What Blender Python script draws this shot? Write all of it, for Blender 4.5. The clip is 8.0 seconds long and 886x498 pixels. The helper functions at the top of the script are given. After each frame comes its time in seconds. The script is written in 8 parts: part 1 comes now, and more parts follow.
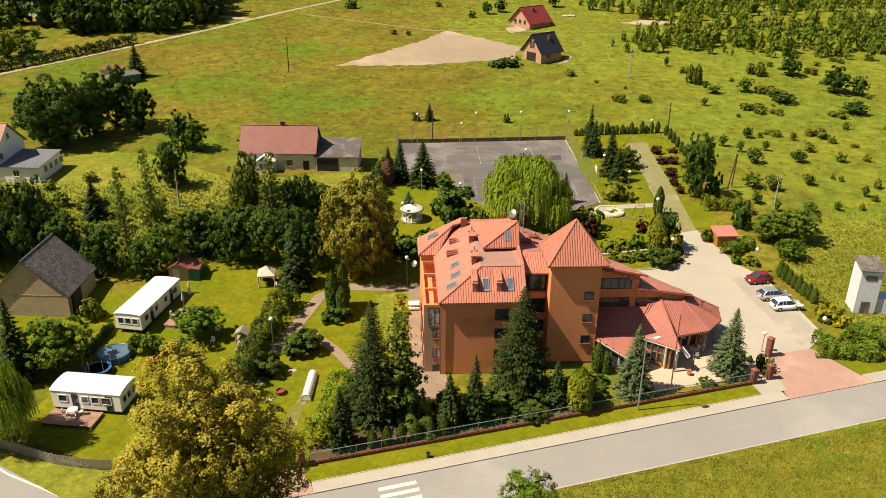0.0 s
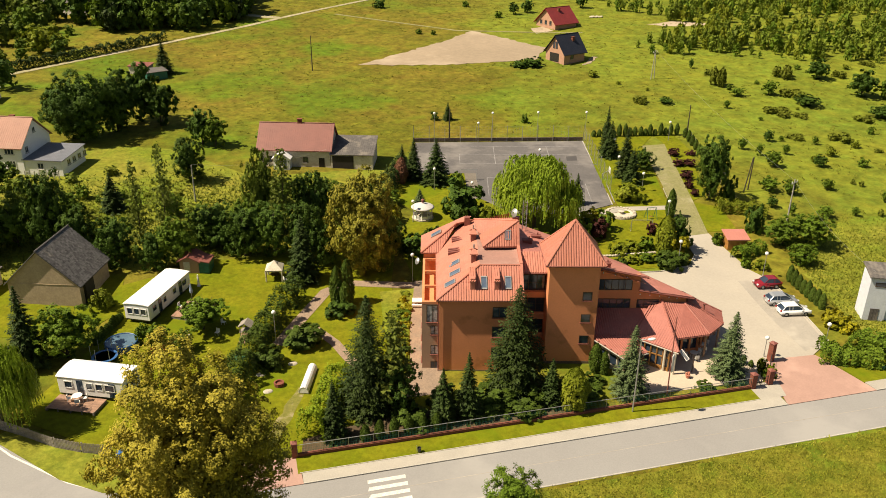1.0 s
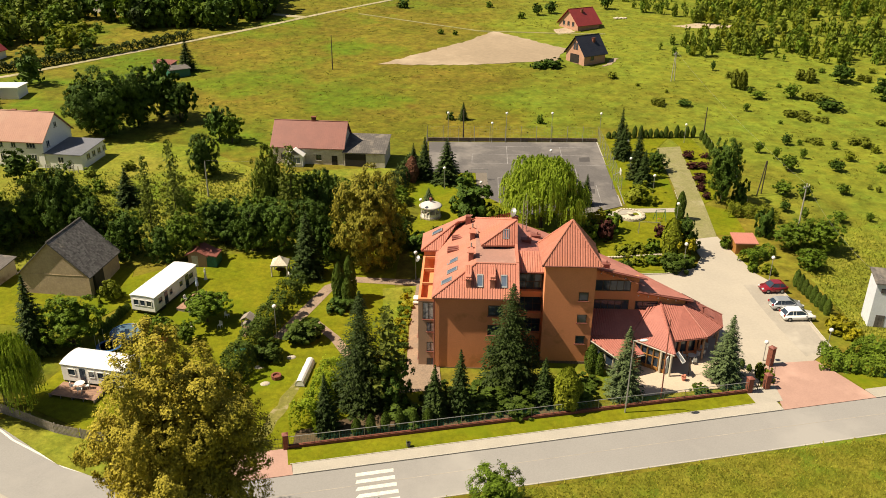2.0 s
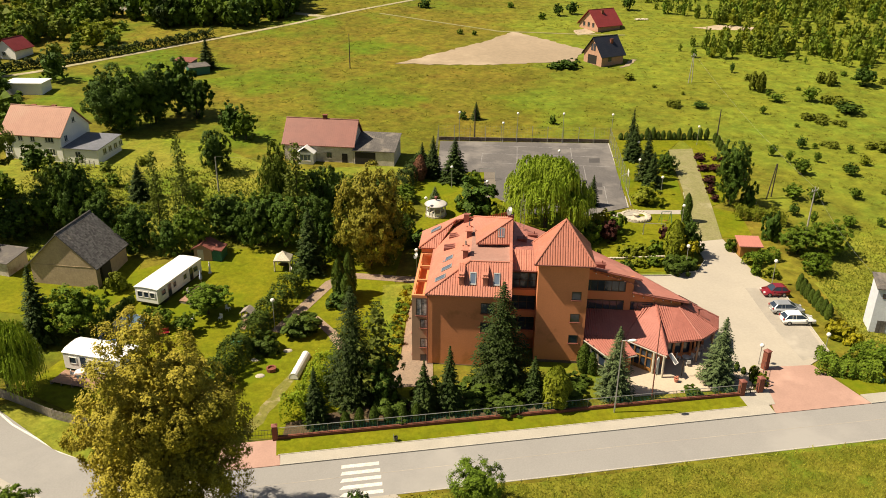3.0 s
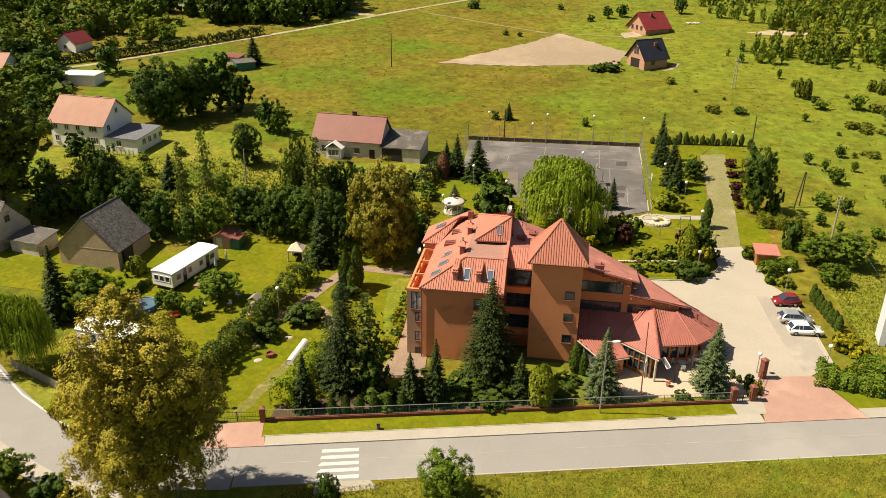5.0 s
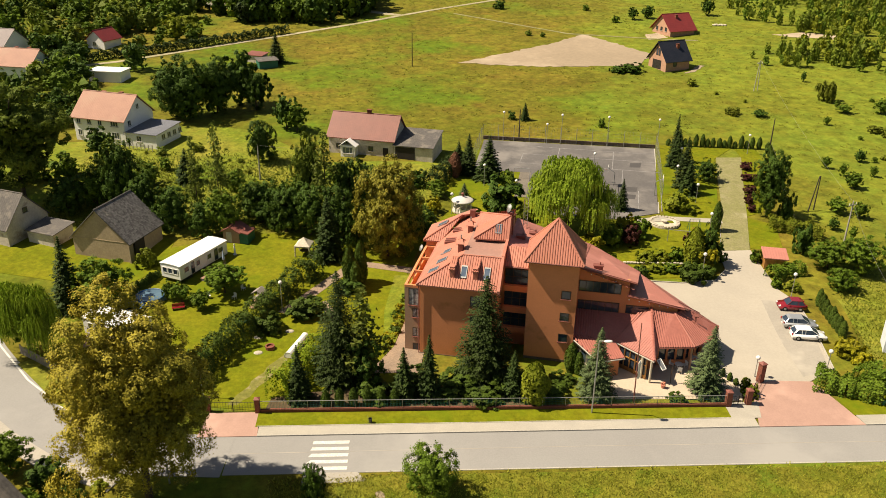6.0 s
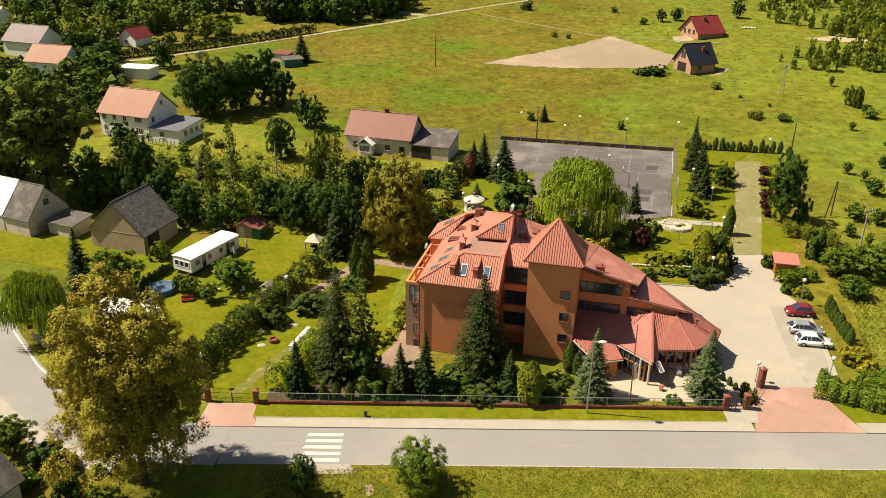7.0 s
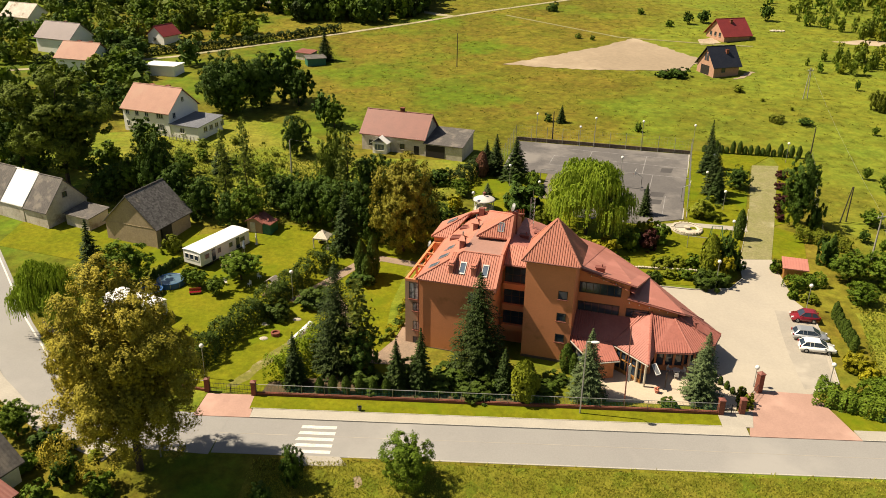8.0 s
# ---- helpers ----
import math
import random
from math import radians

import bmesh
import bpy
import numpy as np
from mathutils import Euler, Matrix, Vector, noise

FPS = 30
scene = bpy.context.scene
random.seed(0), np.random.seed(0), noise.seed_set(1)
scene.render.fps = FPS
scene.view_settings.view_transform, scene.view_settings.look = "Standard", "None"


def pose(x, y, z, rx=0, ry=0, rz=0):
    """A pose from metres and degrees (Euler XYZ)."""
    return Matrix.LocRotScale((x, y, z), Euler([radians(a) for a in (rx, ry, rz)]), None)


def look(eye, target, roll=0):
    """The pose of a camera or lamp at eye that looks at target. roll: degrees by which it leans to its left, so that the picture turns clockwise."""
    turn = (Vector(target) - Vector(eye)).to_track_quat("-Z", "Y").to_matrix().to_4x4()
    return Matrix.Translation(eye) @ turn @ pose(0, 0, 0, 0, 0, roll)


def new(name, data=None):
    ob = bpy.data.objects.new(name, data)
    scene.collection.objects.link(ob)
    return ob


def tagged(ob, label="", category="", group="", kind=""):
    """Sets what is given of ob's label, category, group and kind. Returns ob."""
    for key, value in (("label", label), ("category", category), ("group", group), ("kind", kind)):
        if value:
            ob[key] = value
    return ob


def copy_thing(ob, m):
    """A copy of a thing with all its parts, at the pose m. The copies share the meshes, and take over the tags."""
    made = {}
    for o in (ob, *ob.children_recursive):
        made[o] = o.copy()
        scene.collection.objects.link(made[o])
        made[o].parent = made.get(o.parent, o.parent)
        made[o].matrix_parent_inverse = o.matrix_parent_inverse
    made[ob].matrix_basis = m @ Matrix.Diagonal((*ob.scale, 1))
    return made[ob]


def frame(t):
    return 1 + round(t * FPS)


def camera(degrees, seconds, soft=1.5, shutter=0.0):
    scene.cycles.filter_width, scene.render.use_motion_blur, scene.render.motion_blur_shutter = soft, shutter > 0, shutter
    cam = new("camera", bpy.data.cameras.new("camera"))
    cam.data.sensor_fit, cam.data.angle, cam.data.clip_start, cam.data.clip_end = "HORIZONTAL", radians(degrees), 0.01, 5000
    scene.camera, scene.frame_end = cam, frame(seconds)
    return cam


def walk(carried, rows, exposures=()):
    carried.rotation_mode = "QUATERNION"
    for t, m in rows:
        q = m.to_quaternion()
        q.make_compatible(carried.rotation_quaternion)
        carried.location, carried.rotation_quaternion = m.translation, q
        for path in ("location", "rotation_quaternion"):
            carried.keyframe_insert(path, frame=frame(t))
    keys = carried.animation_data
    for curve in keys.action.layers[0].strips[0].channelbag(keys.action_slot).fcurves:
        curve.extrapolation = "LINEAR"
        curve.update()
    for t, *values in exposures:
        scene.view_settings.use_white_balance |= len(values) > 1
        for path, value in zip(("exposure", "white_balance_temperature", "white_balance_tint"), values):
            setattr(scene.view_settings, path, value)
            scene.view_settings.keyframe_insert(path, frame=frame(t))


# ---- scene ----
cam = camera(58.0, 8.0, soft=0.9)
METRES, EYE, TILT, LEAN, TURN = 31.83, 52.2, 0.0, 0.0, -17.5
ROWS = [
    (0.0, 0.0, 0.0, 0.0, 0.23, -24.25, -0.52),
    (0.5, 0.0592, -0.0116, 0.0016, 1.57, -24.24, -0.51),
    (1.0, 0.1226, -0.0232, 0.003, 2.84, -24.26, -0.53),
    (1.5, 0.1816, -0.0318, 0.0037, 4.07, -24.25, -0.56),
    (3.0, 0.3701, -0.0552, 0.0076, 7.45, -24.25, -0.59),
    (3.5, 0.4298, -0.0593, 0.0077, 8.65, -24.23, -0.63),
    (4.0, 0.4936, -0.0631, 0.0082, 9.95, -24.24, -0.65),
    (4.5, 0.554, -0.0644, 0.0091, 11.15, -24.23, -0.68),
    (6.0, 0.7462, -0.0602, 0.0093, 14.85, -24.21, -0.7),
    (6.5, 0.8047, -0.0569, 0.0098, 16.11, -24.2, -0.71),
    (7.0, 0.8709, -0.0522, 0.0106, 17.51, -24.18, -0.74),
    (7.5, 0.9285, -0.0462, 0.0111, 18.67, -24.16, -0.77),
    (8.0, 0.9942, -0.0379, 0.0117, 20.03, -24.15, -0.81),
]
walk(cam, [(t, pose(0, 0, EYE, TILT, LEAN, TURN) @ pose(METRES * x, METRES * y, METRES * z, 90 + pitch, roll, yaw)) for t, x, y, z, yaw, pitch, roll in ROWS], [(0.0, 0.77, 7500, 10), (8.0, 0.77, 7500, 10)])

# ---- light ----
world = bpy.data.worlds.new("sky")
scene.world = world
world.use_nodes = True
SUN_EL, SUN_DIR = 54.0, 174.0        # degrees; direction towards the sun, counter-clockwise from +x
sky = world.node_tree.nodes.new("ShaderNodeTexSky")
sky.sky_type, sky.sun_disc = "NISHITA", False
sky.sun_elevation, sky.sun_rotation = radians(SUN_EL), radians(90 - SUN_DIR)
sky.air_density, sky.dust_density = 1.0, 1.5
world.node_tree.links.new(sky.outputs[0], world.node_tree.nodes["Background"].inputs[0])
world.node_tree.nodes["Background"].inputs[1].default_value = 0.043
sun_data = bpy.data.lights.new("sun", "SUN")
sun_data.energy, sun_data.angle, sun_data.color = 4.75, radians(0.5), (1.0, 0.92, 0.78)
sun = new("sun", sun_data)
_s = Vector((math.cos(radians(SUN_EL)) * math.cos(radians(SUN_DIR)), math.cos(radians(SUN_EL)) * math.sin(radians(SUN_DIR)), math.sin(radians(SUN_EL))))
sun.matrix_world = look(_s * 300 + Vector((40, 80, 0)), (40, 80, 0))


# ---- materials ----
def mat(name, a, b=None, scale=1.0, fine=None, rough=0.8, metal=0.0, bump=0.0, bump_scale=None, vary=0.0, stain=None, stain_scale=0.15, stain_cover=0.5, coat=0.0, spec=None, grain=0.35):
    """Procedural surface: two colours mixed by noise at one scale, grain at a finer one, wear stains, bump; vary: change from object to object."""
    m = bpy.data.materials.new(name)
    m.use_nodes = True
    nt = m.node_tree
    N, K = nt.nodes, nt.links
    bs = N["Principled BSDF"]
    bs.inputs["Roughness"].default_value, bs.inputs["Metallic"].default_value = rough, metal
    if coat:
        bs.inputs["Coat Weight"].default_value = coat
    if spec is not None:
        bs.inputs["Specular IOR Level"].default_value = spec
    tc = N.new("ShaderNodeTexCoord")
    b = b or tuple(c * 0.75 for c in a)

    def noise_node(sc, detail=4.0, rough_n=0.6):
        n = N.new("ShaderNodeTexNoise")
        n.inputs["Scale"].default_value, n.inputs["Detail"].default_value, n.inputs["Roughness"].default_value = sc, detail, rough_n
        K.new(tc.outputs["Object"], n.inputs["Vector"])
        return n

    def mix(fac, c1, c2, kind="MIX"):
        x = N.new("ShaderNodeMix")
        x.data_type, x.blend_type = "RGBA", kind
        for sock, v in ((x.inputs[0], fac), (x.inputs[6], c1), (x.inputs[7], c2)):
            if isinstance(v, bpy.types.NodeSocket):
                K.new(v, sock)
            else:
                sock.default_value = v if isinstance(v, float) else (*v, 1.0)
        return x.outputs[2]

    def ramp(sock, lo, hi):
        r = N.new("ShaderNodeMapRange")
        r.inputs[1].default_value, r.inputs[2].default_value = lo, hi
        K.new(sock, r.inputs[0])
        return r.outputs[0]

    col = mix(ramp(noise_node(scale).outputs[0], 0.35, 0.65), a, b)
    if fine:
        col = mix(ramp(noise_node(fine, 7.0, 0.72).outputs[0], 0.36, 0.64), col, mix(grain, col, (0.0, 0.0, 0.0)))
    if stain:
        col = mix(ramp(noise_node(stain_scale, 6.0).outputs[0], stain_cover, stain_cover + 0.12), col, stain)
    if vary:
        oi = N.new("ShaderNodeObjectInfo")
        hsv = N.new("ShaderNodeHueSaturation")
        K.new(col, hsv.inputs["Color"])
        mr = N.new("ShaderNodeMapRange")
        mr.inputs[3].default_value, mr.inputs[4].default_value = 1 - vary, 1 + vary
        K.new(oi.outputs["Random"], mr.inputs[0])
        K.new(mr.outputs[0], hsv.inputs["Value"])
        col = hsv.outputs[0]
    K.new(col, bs.inputs["Base Color"])
    if bump:
        bn = N.new("ShaderNodeBump")
        bn.inputs["Strength"].default_value, bn.inputs["Distance"].default_value = bump, 0.05
        K.new(noise_node(bump_scale or (fine or scale * 6)).outputs[0], bn.inputs["Height"])
        K.new(bn.outputs[0], bs.inputs["Normal"])
    return m


def leafy(name, a, b, vary=0.15, clear=0.25, rough=0.6, spots=0.28):
    """Leaves: two greens mixed leaf by leaf, a little light let through."""
    m = mat(name, a, b, scale=0.35, rough=rough, vary=vary, spec=0.12)
    nt = m.node_tree
    N, K = nt.nodes, nt.links
    bs = N["Principled BSDF"]
    src = bs.inputs["Base Color"].links[0].from_socket
    geo, hsv, mr = N.new("ShaderNodeNewGeometry"), N.new("ShaderNodeHueSaturation"), N.new("ShaderNodeMapRange")
    mr.inputs[3].default_value, mr.inputs[4].default_value = 1 - spots, 1 + spots
    K.new(geo.outputs["Random Per Island"], mr.inputs[0])
    K.new(mr.outputs[0], hsv.inputs["Value"])
    K.new(src, hsv.inputs["Color"])
    K.new(hsv.outputs[0], bs.inputs["Base Color"])
    nz, bn = N.new("ShaderNodeTexNoise"), N.new("ShaderNodeBump")
    nz.inputs["Scale"].default_value, nz.inputs["Detail"].default_value = 6.0, 3.0
    K.new(geo.outputs["Position"], nz.inputs["Vector"])
    bn.inputs["Strength"].default_value, bn.inputs["Distance"].default_value = 0.8, 0.12
    K.new(nz.outputs[0], bn.inputs["Height"])
    K.new(bn.outputs[0], bs.inputs["Normal"])
    tr, ad = N.new("ShaderNodeBsdfTranslucent"), N.new("ShaderNodeMixShader")
    K.new(hsv.outputs[0], tr.inputs["Color"])
    ad.inputs[0].default_value = clear
    K.new(bs.outputs[0], ad.inputs[1])
    K.new(tr.outputs[0], ad.inputs[2])
    K.new(ad.outputs[0], N["Material Output"].inputs[0])
    return m


def mottle(m, scale, amount, hue=0.0):
    """Uneven growth: lighter and darker, greener and yellower spots, from clumps down to single tufts."""
    nt = m.node_tree
    N, K = nt.nodes, nt.links
    sock = N["Principled BSDF"].inputs["Base Color"]
    tc, hsv = N.new("ShaderNodeTexCoord"), N.new("ShaderNodeHueSaturation")
    K.new(sock.links[0].from_socket, hsv.inputs["Color"])
    for sc, key, lo, hi in ((scale, "Value", 1 - amount, 1 + amount), (scale * 0.6, "Hue", 0.5 - hue, 0.5 + hue)):
        n, r = N.new("ShaderNodeTexNoise"), N.new("ShaderNodeMapRange")
        n.inputs["Scale"].default_value, n.inputs["Detail"].default_value, n.inputs["Roughness"].default_value = sc, 9.0, 0.78
        K.new(tc.outputs["Object"], n.inputs["Vector"])
        r.inputs[1].default_value, r.inputs[2].default_value, r.inputs[3].default_value, r.inputs[4].default_value = 0.33, 0.67, lo, hi
        K.new(n.outputs[0], r.inputs[0])
        K.new(r.outputs[0], hsv.inputs[key])
    K.new(hsv.outputs[0], sock)


M_MEADOW = mat("meadow grass", (0.132, 0.134, 0.014), (0.195, 0.162, 0.022), scale=0.05, fine=0.9, rough=0.95, bump=1.0, bump_scale=1.6, stain=(0.088, 0.128, 0.010), stain_scale=0.03, stain_cover=0.49, spec=0.1)
_nt = M_MEADOW.node_tree
_gc, _sx, _nz, _ad, _mr, _mx = (_nt.nodes.new(k) for k in ("ShaderNodeTexCoord", "ShaderNodeSeparateXYZ", "ShaderNodeTexNoise", "ShaderNodeMath", "ShaderNodeMapRange", "ShaderNodeMix"))
_nz.inputs["Scale"].default_value, _nz.inputs["Detail"].default_value = 0.03, 5.0
_nt.links.new(_gc.outputs["Object"], _sx.inputs[0])
_nt.links.new(_gc.outputs["Object"], _nz.inputs["Vector"])
_ad.operation = "MULTIPLY_ADD"
_ad.inputs[1].default_value = 160.0
_nt.links.new(_nz.outputs[0], _ad.inputs[0])
_nt.links.new(_sx.outputs[0], _ad.inputs[2])
_mr.inputs[1].default_value, _mr.inputs[2].default_value = 148.0, 185.0
_nt.links.new(_ad.outputs[0], _mr.inputs[0])
_mx.data_type = "RGBA"
_b = _nt.nodes["Principled BSDF"].inputs["Base Color"]
_nt.links.new(_b.links[0].from_socket, _mx.inputs[6])
_mx.inputs[7].default_value = (0.140, 0.163, 0.018, 1.0)
_nt.links.new(_mr.outputs[0], _mx.inputs[0])
_nt.links.new(_mx.outputs[2], _b)
M_WILD = mat("wild green grass", (0.165, 0.205, 0.020), (0.235, 0.228, 0.034), scale=0.09, fine=1.2, rough=0.95, bump=0.9, bump_scale=1.8, stain=(0.115, 0.165, 0.016), stain_scale=0.05, stain_cover=0.52, spec=0.1)
M_LAWN = mat("mown lawn", (0.142, 0.165, 0.007), (0.190, 0.190, 0.011), scale=0.16, fine=1.4, rough=0.95, bump=0.6, bump_scale=3.0, stain=(0.108, 0.145, 0.006), stain_scale=0.10, stain_cover=0.55, spec=0.1)
M_DRYLAWN = mat("dry trodden lawn", (0.205, 0.185, 0.045), (0.165, 0.165, 0.022), scale=0.5, fine=2.0, rough=0.95, bump=0.5, stain=(0.26, 0.22, 0.11), stain_scale=0.8, stain_cover=0.56)
M_VERGE = mat("verge grass", (0.150, 0.165, 0.016), (0.205, 0.190, 0.026), scale=0.3, fine=4.0, rough=0.95, bump=0.8, bump_scale=4.0, stain=(0.10, 0.13, 0.012), stain_scale=0.25, spec=0.1)
mottle(M_MEADOW, 0.35, 0.42, 0.02)
mottle(M_MEADOW, 0.06, 0.2, 0.02)
mottle(M_WILD, 0.5, 0.34, 0.02)
mottle(M_LAWN, 0.5, 0.16, 0.012)
mottle(M_VERGE, 0.6, 0.32, 0.02)
M_ROAD = mat("worn asphalt", (0.275, 0.268, 0.260), (0.255, 0.248, 0.242), scale=0.12, fine=6.0, grain=0.12, rough=0.9, bump=0.08, stain=(0.30, 0.29, 0.278), stain_scale=0.06, spec=0.3)
M_COURT = mat("dark court asphalt", (0.135, 0.125, 0.122), (0.105, 0.098, 0.098), scale=0.12, fine=3.0, grain=0.22, rough=0.92, stain=(0.19, 0.175, 0.165), stain_scale=0.09, stain_cover=0.52)
M_LINE = mat("white road paint", (0.78, 0.76, 0.70), (0.62, 0.60, 0.56), scale=1.4, fine=8.0, rough=0.7)
M_COURTDARK = mat("fresh dark asphalt repair", (0.075, 0.070, 0.070), (0.06, 0.056, 0.057), scale=0.5, fine=4.0, grain=0.2, rough=0.92)
M_COURTLINE = mat("faded court paint", (0.34, 0.33, 0.33), (0.18, 0.17, 0.17), scale=0.9, fine=6.0, rough=0.8)
M_PAVE = mat("pale concrete paving", (0.40, 0.36, 0.30), (0.36, 0.325, 0.275), scale=0.12, fine=3.0, grain=0.1, rough=0.9, bump=0.1, stain=(0.36, 0.325, 0.275), stain_scale=0.09, stain_cover=0.6)
M_SIDE = mat("grey-beige paving slabs", (0.385, 0.355, 0.305), (0.345, 0.32, 0.278), scale=0.5, fine=6.0, grain=0.14, rough=0.9, vary=0.06)
M_CREAMPAVE = mat("cream-pink paving", (0.52, 0.43, 0.33), (0.47, 0.385, 0.30), scale=0.3, fine=4.0, grain=0.12, rough=0.9, bump=0.08, stain=(0.43, 0.35, 0.27), stain_scale=0.2, stain_cover=0.58)
M_REDPAVE = mat("red block paving", (0.40, 0.245, 0.20), (0.36, 0.22, 0.18), scale=0.4, fine=5.0, grain=0.12, rough=0.9, bump=0.1, stain=(0.44, 0.275, 0.225), stain_scale=0.15)
M_PATH = mat("brown block path", (0.33, 0.235, 0.165), (0.26, 0.19, 0.14), scale=0.5, fine=5.0, rough=0.92, bump=0.1)
M_COURTPATH = mat("worn brown-grey paving", (0.20, 0.172, 0.142), (0.165, 0.142, 0.118), scale=0.4, fine=4.0, rough=0.92)
M_GRASSPAVE = mat("grass pavers", (0.27, 0.245, 0.115), (0.215, 0.21, 0.075), scale=0.6, fine=3.0, rough=0.95, bump=0.4, stain=(0.33, 0.30, 0.19), stain_scale=0.14, stain_cover=0.6)
M_SAND = mat("bare sandy soil", (0.335, 0.26, 0.18), (0.29, 0.225, 0.155), scale=0.07, fine=0.9, grain=0.16, rough=0.95, bump=0.5, stain=(0.40, 0.32, 0.23), stain_scale=0.04)
M_DIRT = mat("pale dirt track", (0.40, 0.345, 0.235), (0.28, 0.255, 0.13), scale=0.2, fine=1.2, grain=0.2, rough=0.95)
M_BED = mat("dark brown planting bed", (0.085, 0.055, 0.028), (0.12, 0.085, 0.04), scale=0.6, fine=4.0, rough=0.95, bump=0.6)
M_BAY = mat("grey parking bay paving", (0.345, 0.315, 0.27), (0.31, 0.283, 0.245), scale=0.3, fine=4.0, grain=0.14, rough=0.9, stain=(0.38, 0.345, 0.295), stain_scale=0.25)
M_KERB = mat("concrete kerb", (0.50, 0.47, 0.41), (0.40, 0.38, 0.34), scale=0.8, fine=6.0, rough=0.9)
M_TILE = mat("terracotta roof tiles", (0.51, 0.195, 0.138), (0.44, 0.163, 0.115), scale=0.5, fine=3.5, grain=0.18, rough=0.62, bump=0.2, stain=(0.44, 0.165, 0.105), stain_scale=0.25, stain_cover=0.55)
M_TILE_LOW = mat("rose-red glazed roof tiles", (0.40, 0.142, 0.112), (0.345, 0.120, 0.094), scale=0.5, fine=3.5, grain=0.16, rough=0.5, bump=0.2, stain=(0.37, 0.145, 0.12), stain_scale=0.3, stain_cover=0.55)
M_TILE_RED = mat("brownish red roof tiles", (0.235, 0.078, 0.060), (0.205, 0.068, 0.053), scale=0.4, fine=4.0, grain=0.14, rough=0.6)
M_TILE_ORANGE = mat("orange roof tiles", (0.34, 0.152, 0.098), (0.30, 0.132, 0.084), scale=0.5, fine=4.0, grain=0.12, rough=0.65, stain=(0.31, 0.155, 0.10), stain_scale=0.2)
M_METALROOF = mat("matt rose-brown felt roofing", (0.34, 0.185, 0.15), (0.30, 0.165, 0.134), scale=0.5, fine=4.0, grain=0.12, rough=0.7, stain=(0.37, 0.215, 0.18), stain_scale=0.3)
M_RENDER = mat("orange-brown render", (0.70, 0.268, 0.122), (0.65, 0.246, 0.110), scale=0.35, fine=7.0, grain=0.1, rough=0.92, bump=0.12, stain=(0.47, 0.18, 0.07), stain_scale=0.35, stain_cover=0.58)
M_REDSHEET = mat("smooth red roof sheet", (0.47, 0.185, 0.15), (0.42, 0.165, 0.132), scale=0.3, fine=4.0, grain=0.1, rough=0.55, stain=(0.50, 0.205, 0.168), stain_scale=0.2)
M_RENDER_PALE = mat("brown-beige render", (0.42, 0.27, 0.18), (0.37, 0.235, 0.16), scale=0.4, fine=7.0, grain=0.12, rough=0.92)
M_PLINTH = mat("dark stone plinth", (0.20, 0.14, 0.10), (0.15, 0.105, 0.08), scale=1.4, fine=8.0, rough=0.9, bump=0.3)
M_WHITE = mat("white painted render", (0.88, 0.87, 0.86), (0.84, 0.83, 0.82), scale=0.4, fine=5.0, grain=0.08, rough=0.85)
M_VAN = mat("white painted panel", (0.82, 0.82, 0.81), (0.77, 0.77, 0.76), scale=0.5, fine=5.0, grain=0.08, rough=0.45, stain=(0.64, 0.62, 0.56), stain_scale=0.6, stain_cover=0.64)
M_OLDWALL = mat("weathered whitewash", (0.66, 0.60, 0.52), (0.52, 0.46, 0.39), scale=0.6, fine=3.0, grain=0.2, rough=0.95, bump=0.3, stain=(0.30, 0.235, 0.18), stain_scale=0.5, stain_cover=0.56)
M_BARNWALL = mat("sandy clay brick", (0.44, 0.34, 0.225), (0.375, 0.285, 0.19), scale=0.5, fine=4.0, grain=0.22, rough=0.95, bump=0.3, stain=(0.31, 0.23, 0.15), stain_scale=0.45, stain_cover=0.57)
M_SLATE = mat("grey cement shingles", (0.165, 0.155, 0.15), (0.115, 0.11, 0.108), scale=0.7, fine=3.0, rough=0.9, vary=0.4, stain=(0.23, 0.205, 0.17), stain_scale=0.5, stain_cover=0.6)
M_SLATE_REST = mat("grey cement shingles, joined", (0.165, 0.155, 0.15), (0.115, 0.11, 0.108), scale=0.7, fine=3.0, rough=0.9, stain=(0.23, 0.205, 0.17), stain_scale=0.5, stain_cover=0.6)
_nt = M_SLATE_REST.node_tree
_ge, _mr, _hs = _nt.nodes.new("ShaderNodeNewGeometry"), _nt.nodes.new("ShaderNodeMapRange"), _nt.nodes.new("ShaderNodeHueSaturation")
_mr.inputs[3].default_value, _mr.inputs[4].default_value = 0.6, 1.4
_b = _nt.nodes["Principled BSDF"].inputs["Base Color"]
_nt.links.new(_ge.outputs["Random Per Island"], _mr.inputs[0])
_nt.links.new(_mr.outputs[0], _hs.inputs["Value"])
_nt.links.new(_b.links[0].from_socket, _hs.inputs["Color"])
_nt.links.new(_hs.outputs[0], _b)
M_GREYROOF = mat("weathered grey sheeting", (0.125, 0.113, 0.107), (0.095, 0.087, 0.083), scale=0.6, fine=3.0, rough=0.85, stain=(0.17, 0.15, 0.13), stain_scale=0.5)
M_DARKROOF = mat("anthracite roof tiles", (0.018, 0.022, 0.036), (0.028, 0.031, 0.045), scale=0.6, fine=4.0, rough=0.45)
M_CRIMSON = mat("crimson sheet roof", (0.25, 0.035, 0.035), (0.21, 0.03, 0.03), scale=0.5, fine=4.0, grain=0.15, rough=0.5)
M_RAWBRICK = mat("raw hollow brick", (0.50, 0.285, 0.195), (0.43, 0.24, 0.165), scale=1.2, fine=6.0, grain=0.2, rough=0.95)
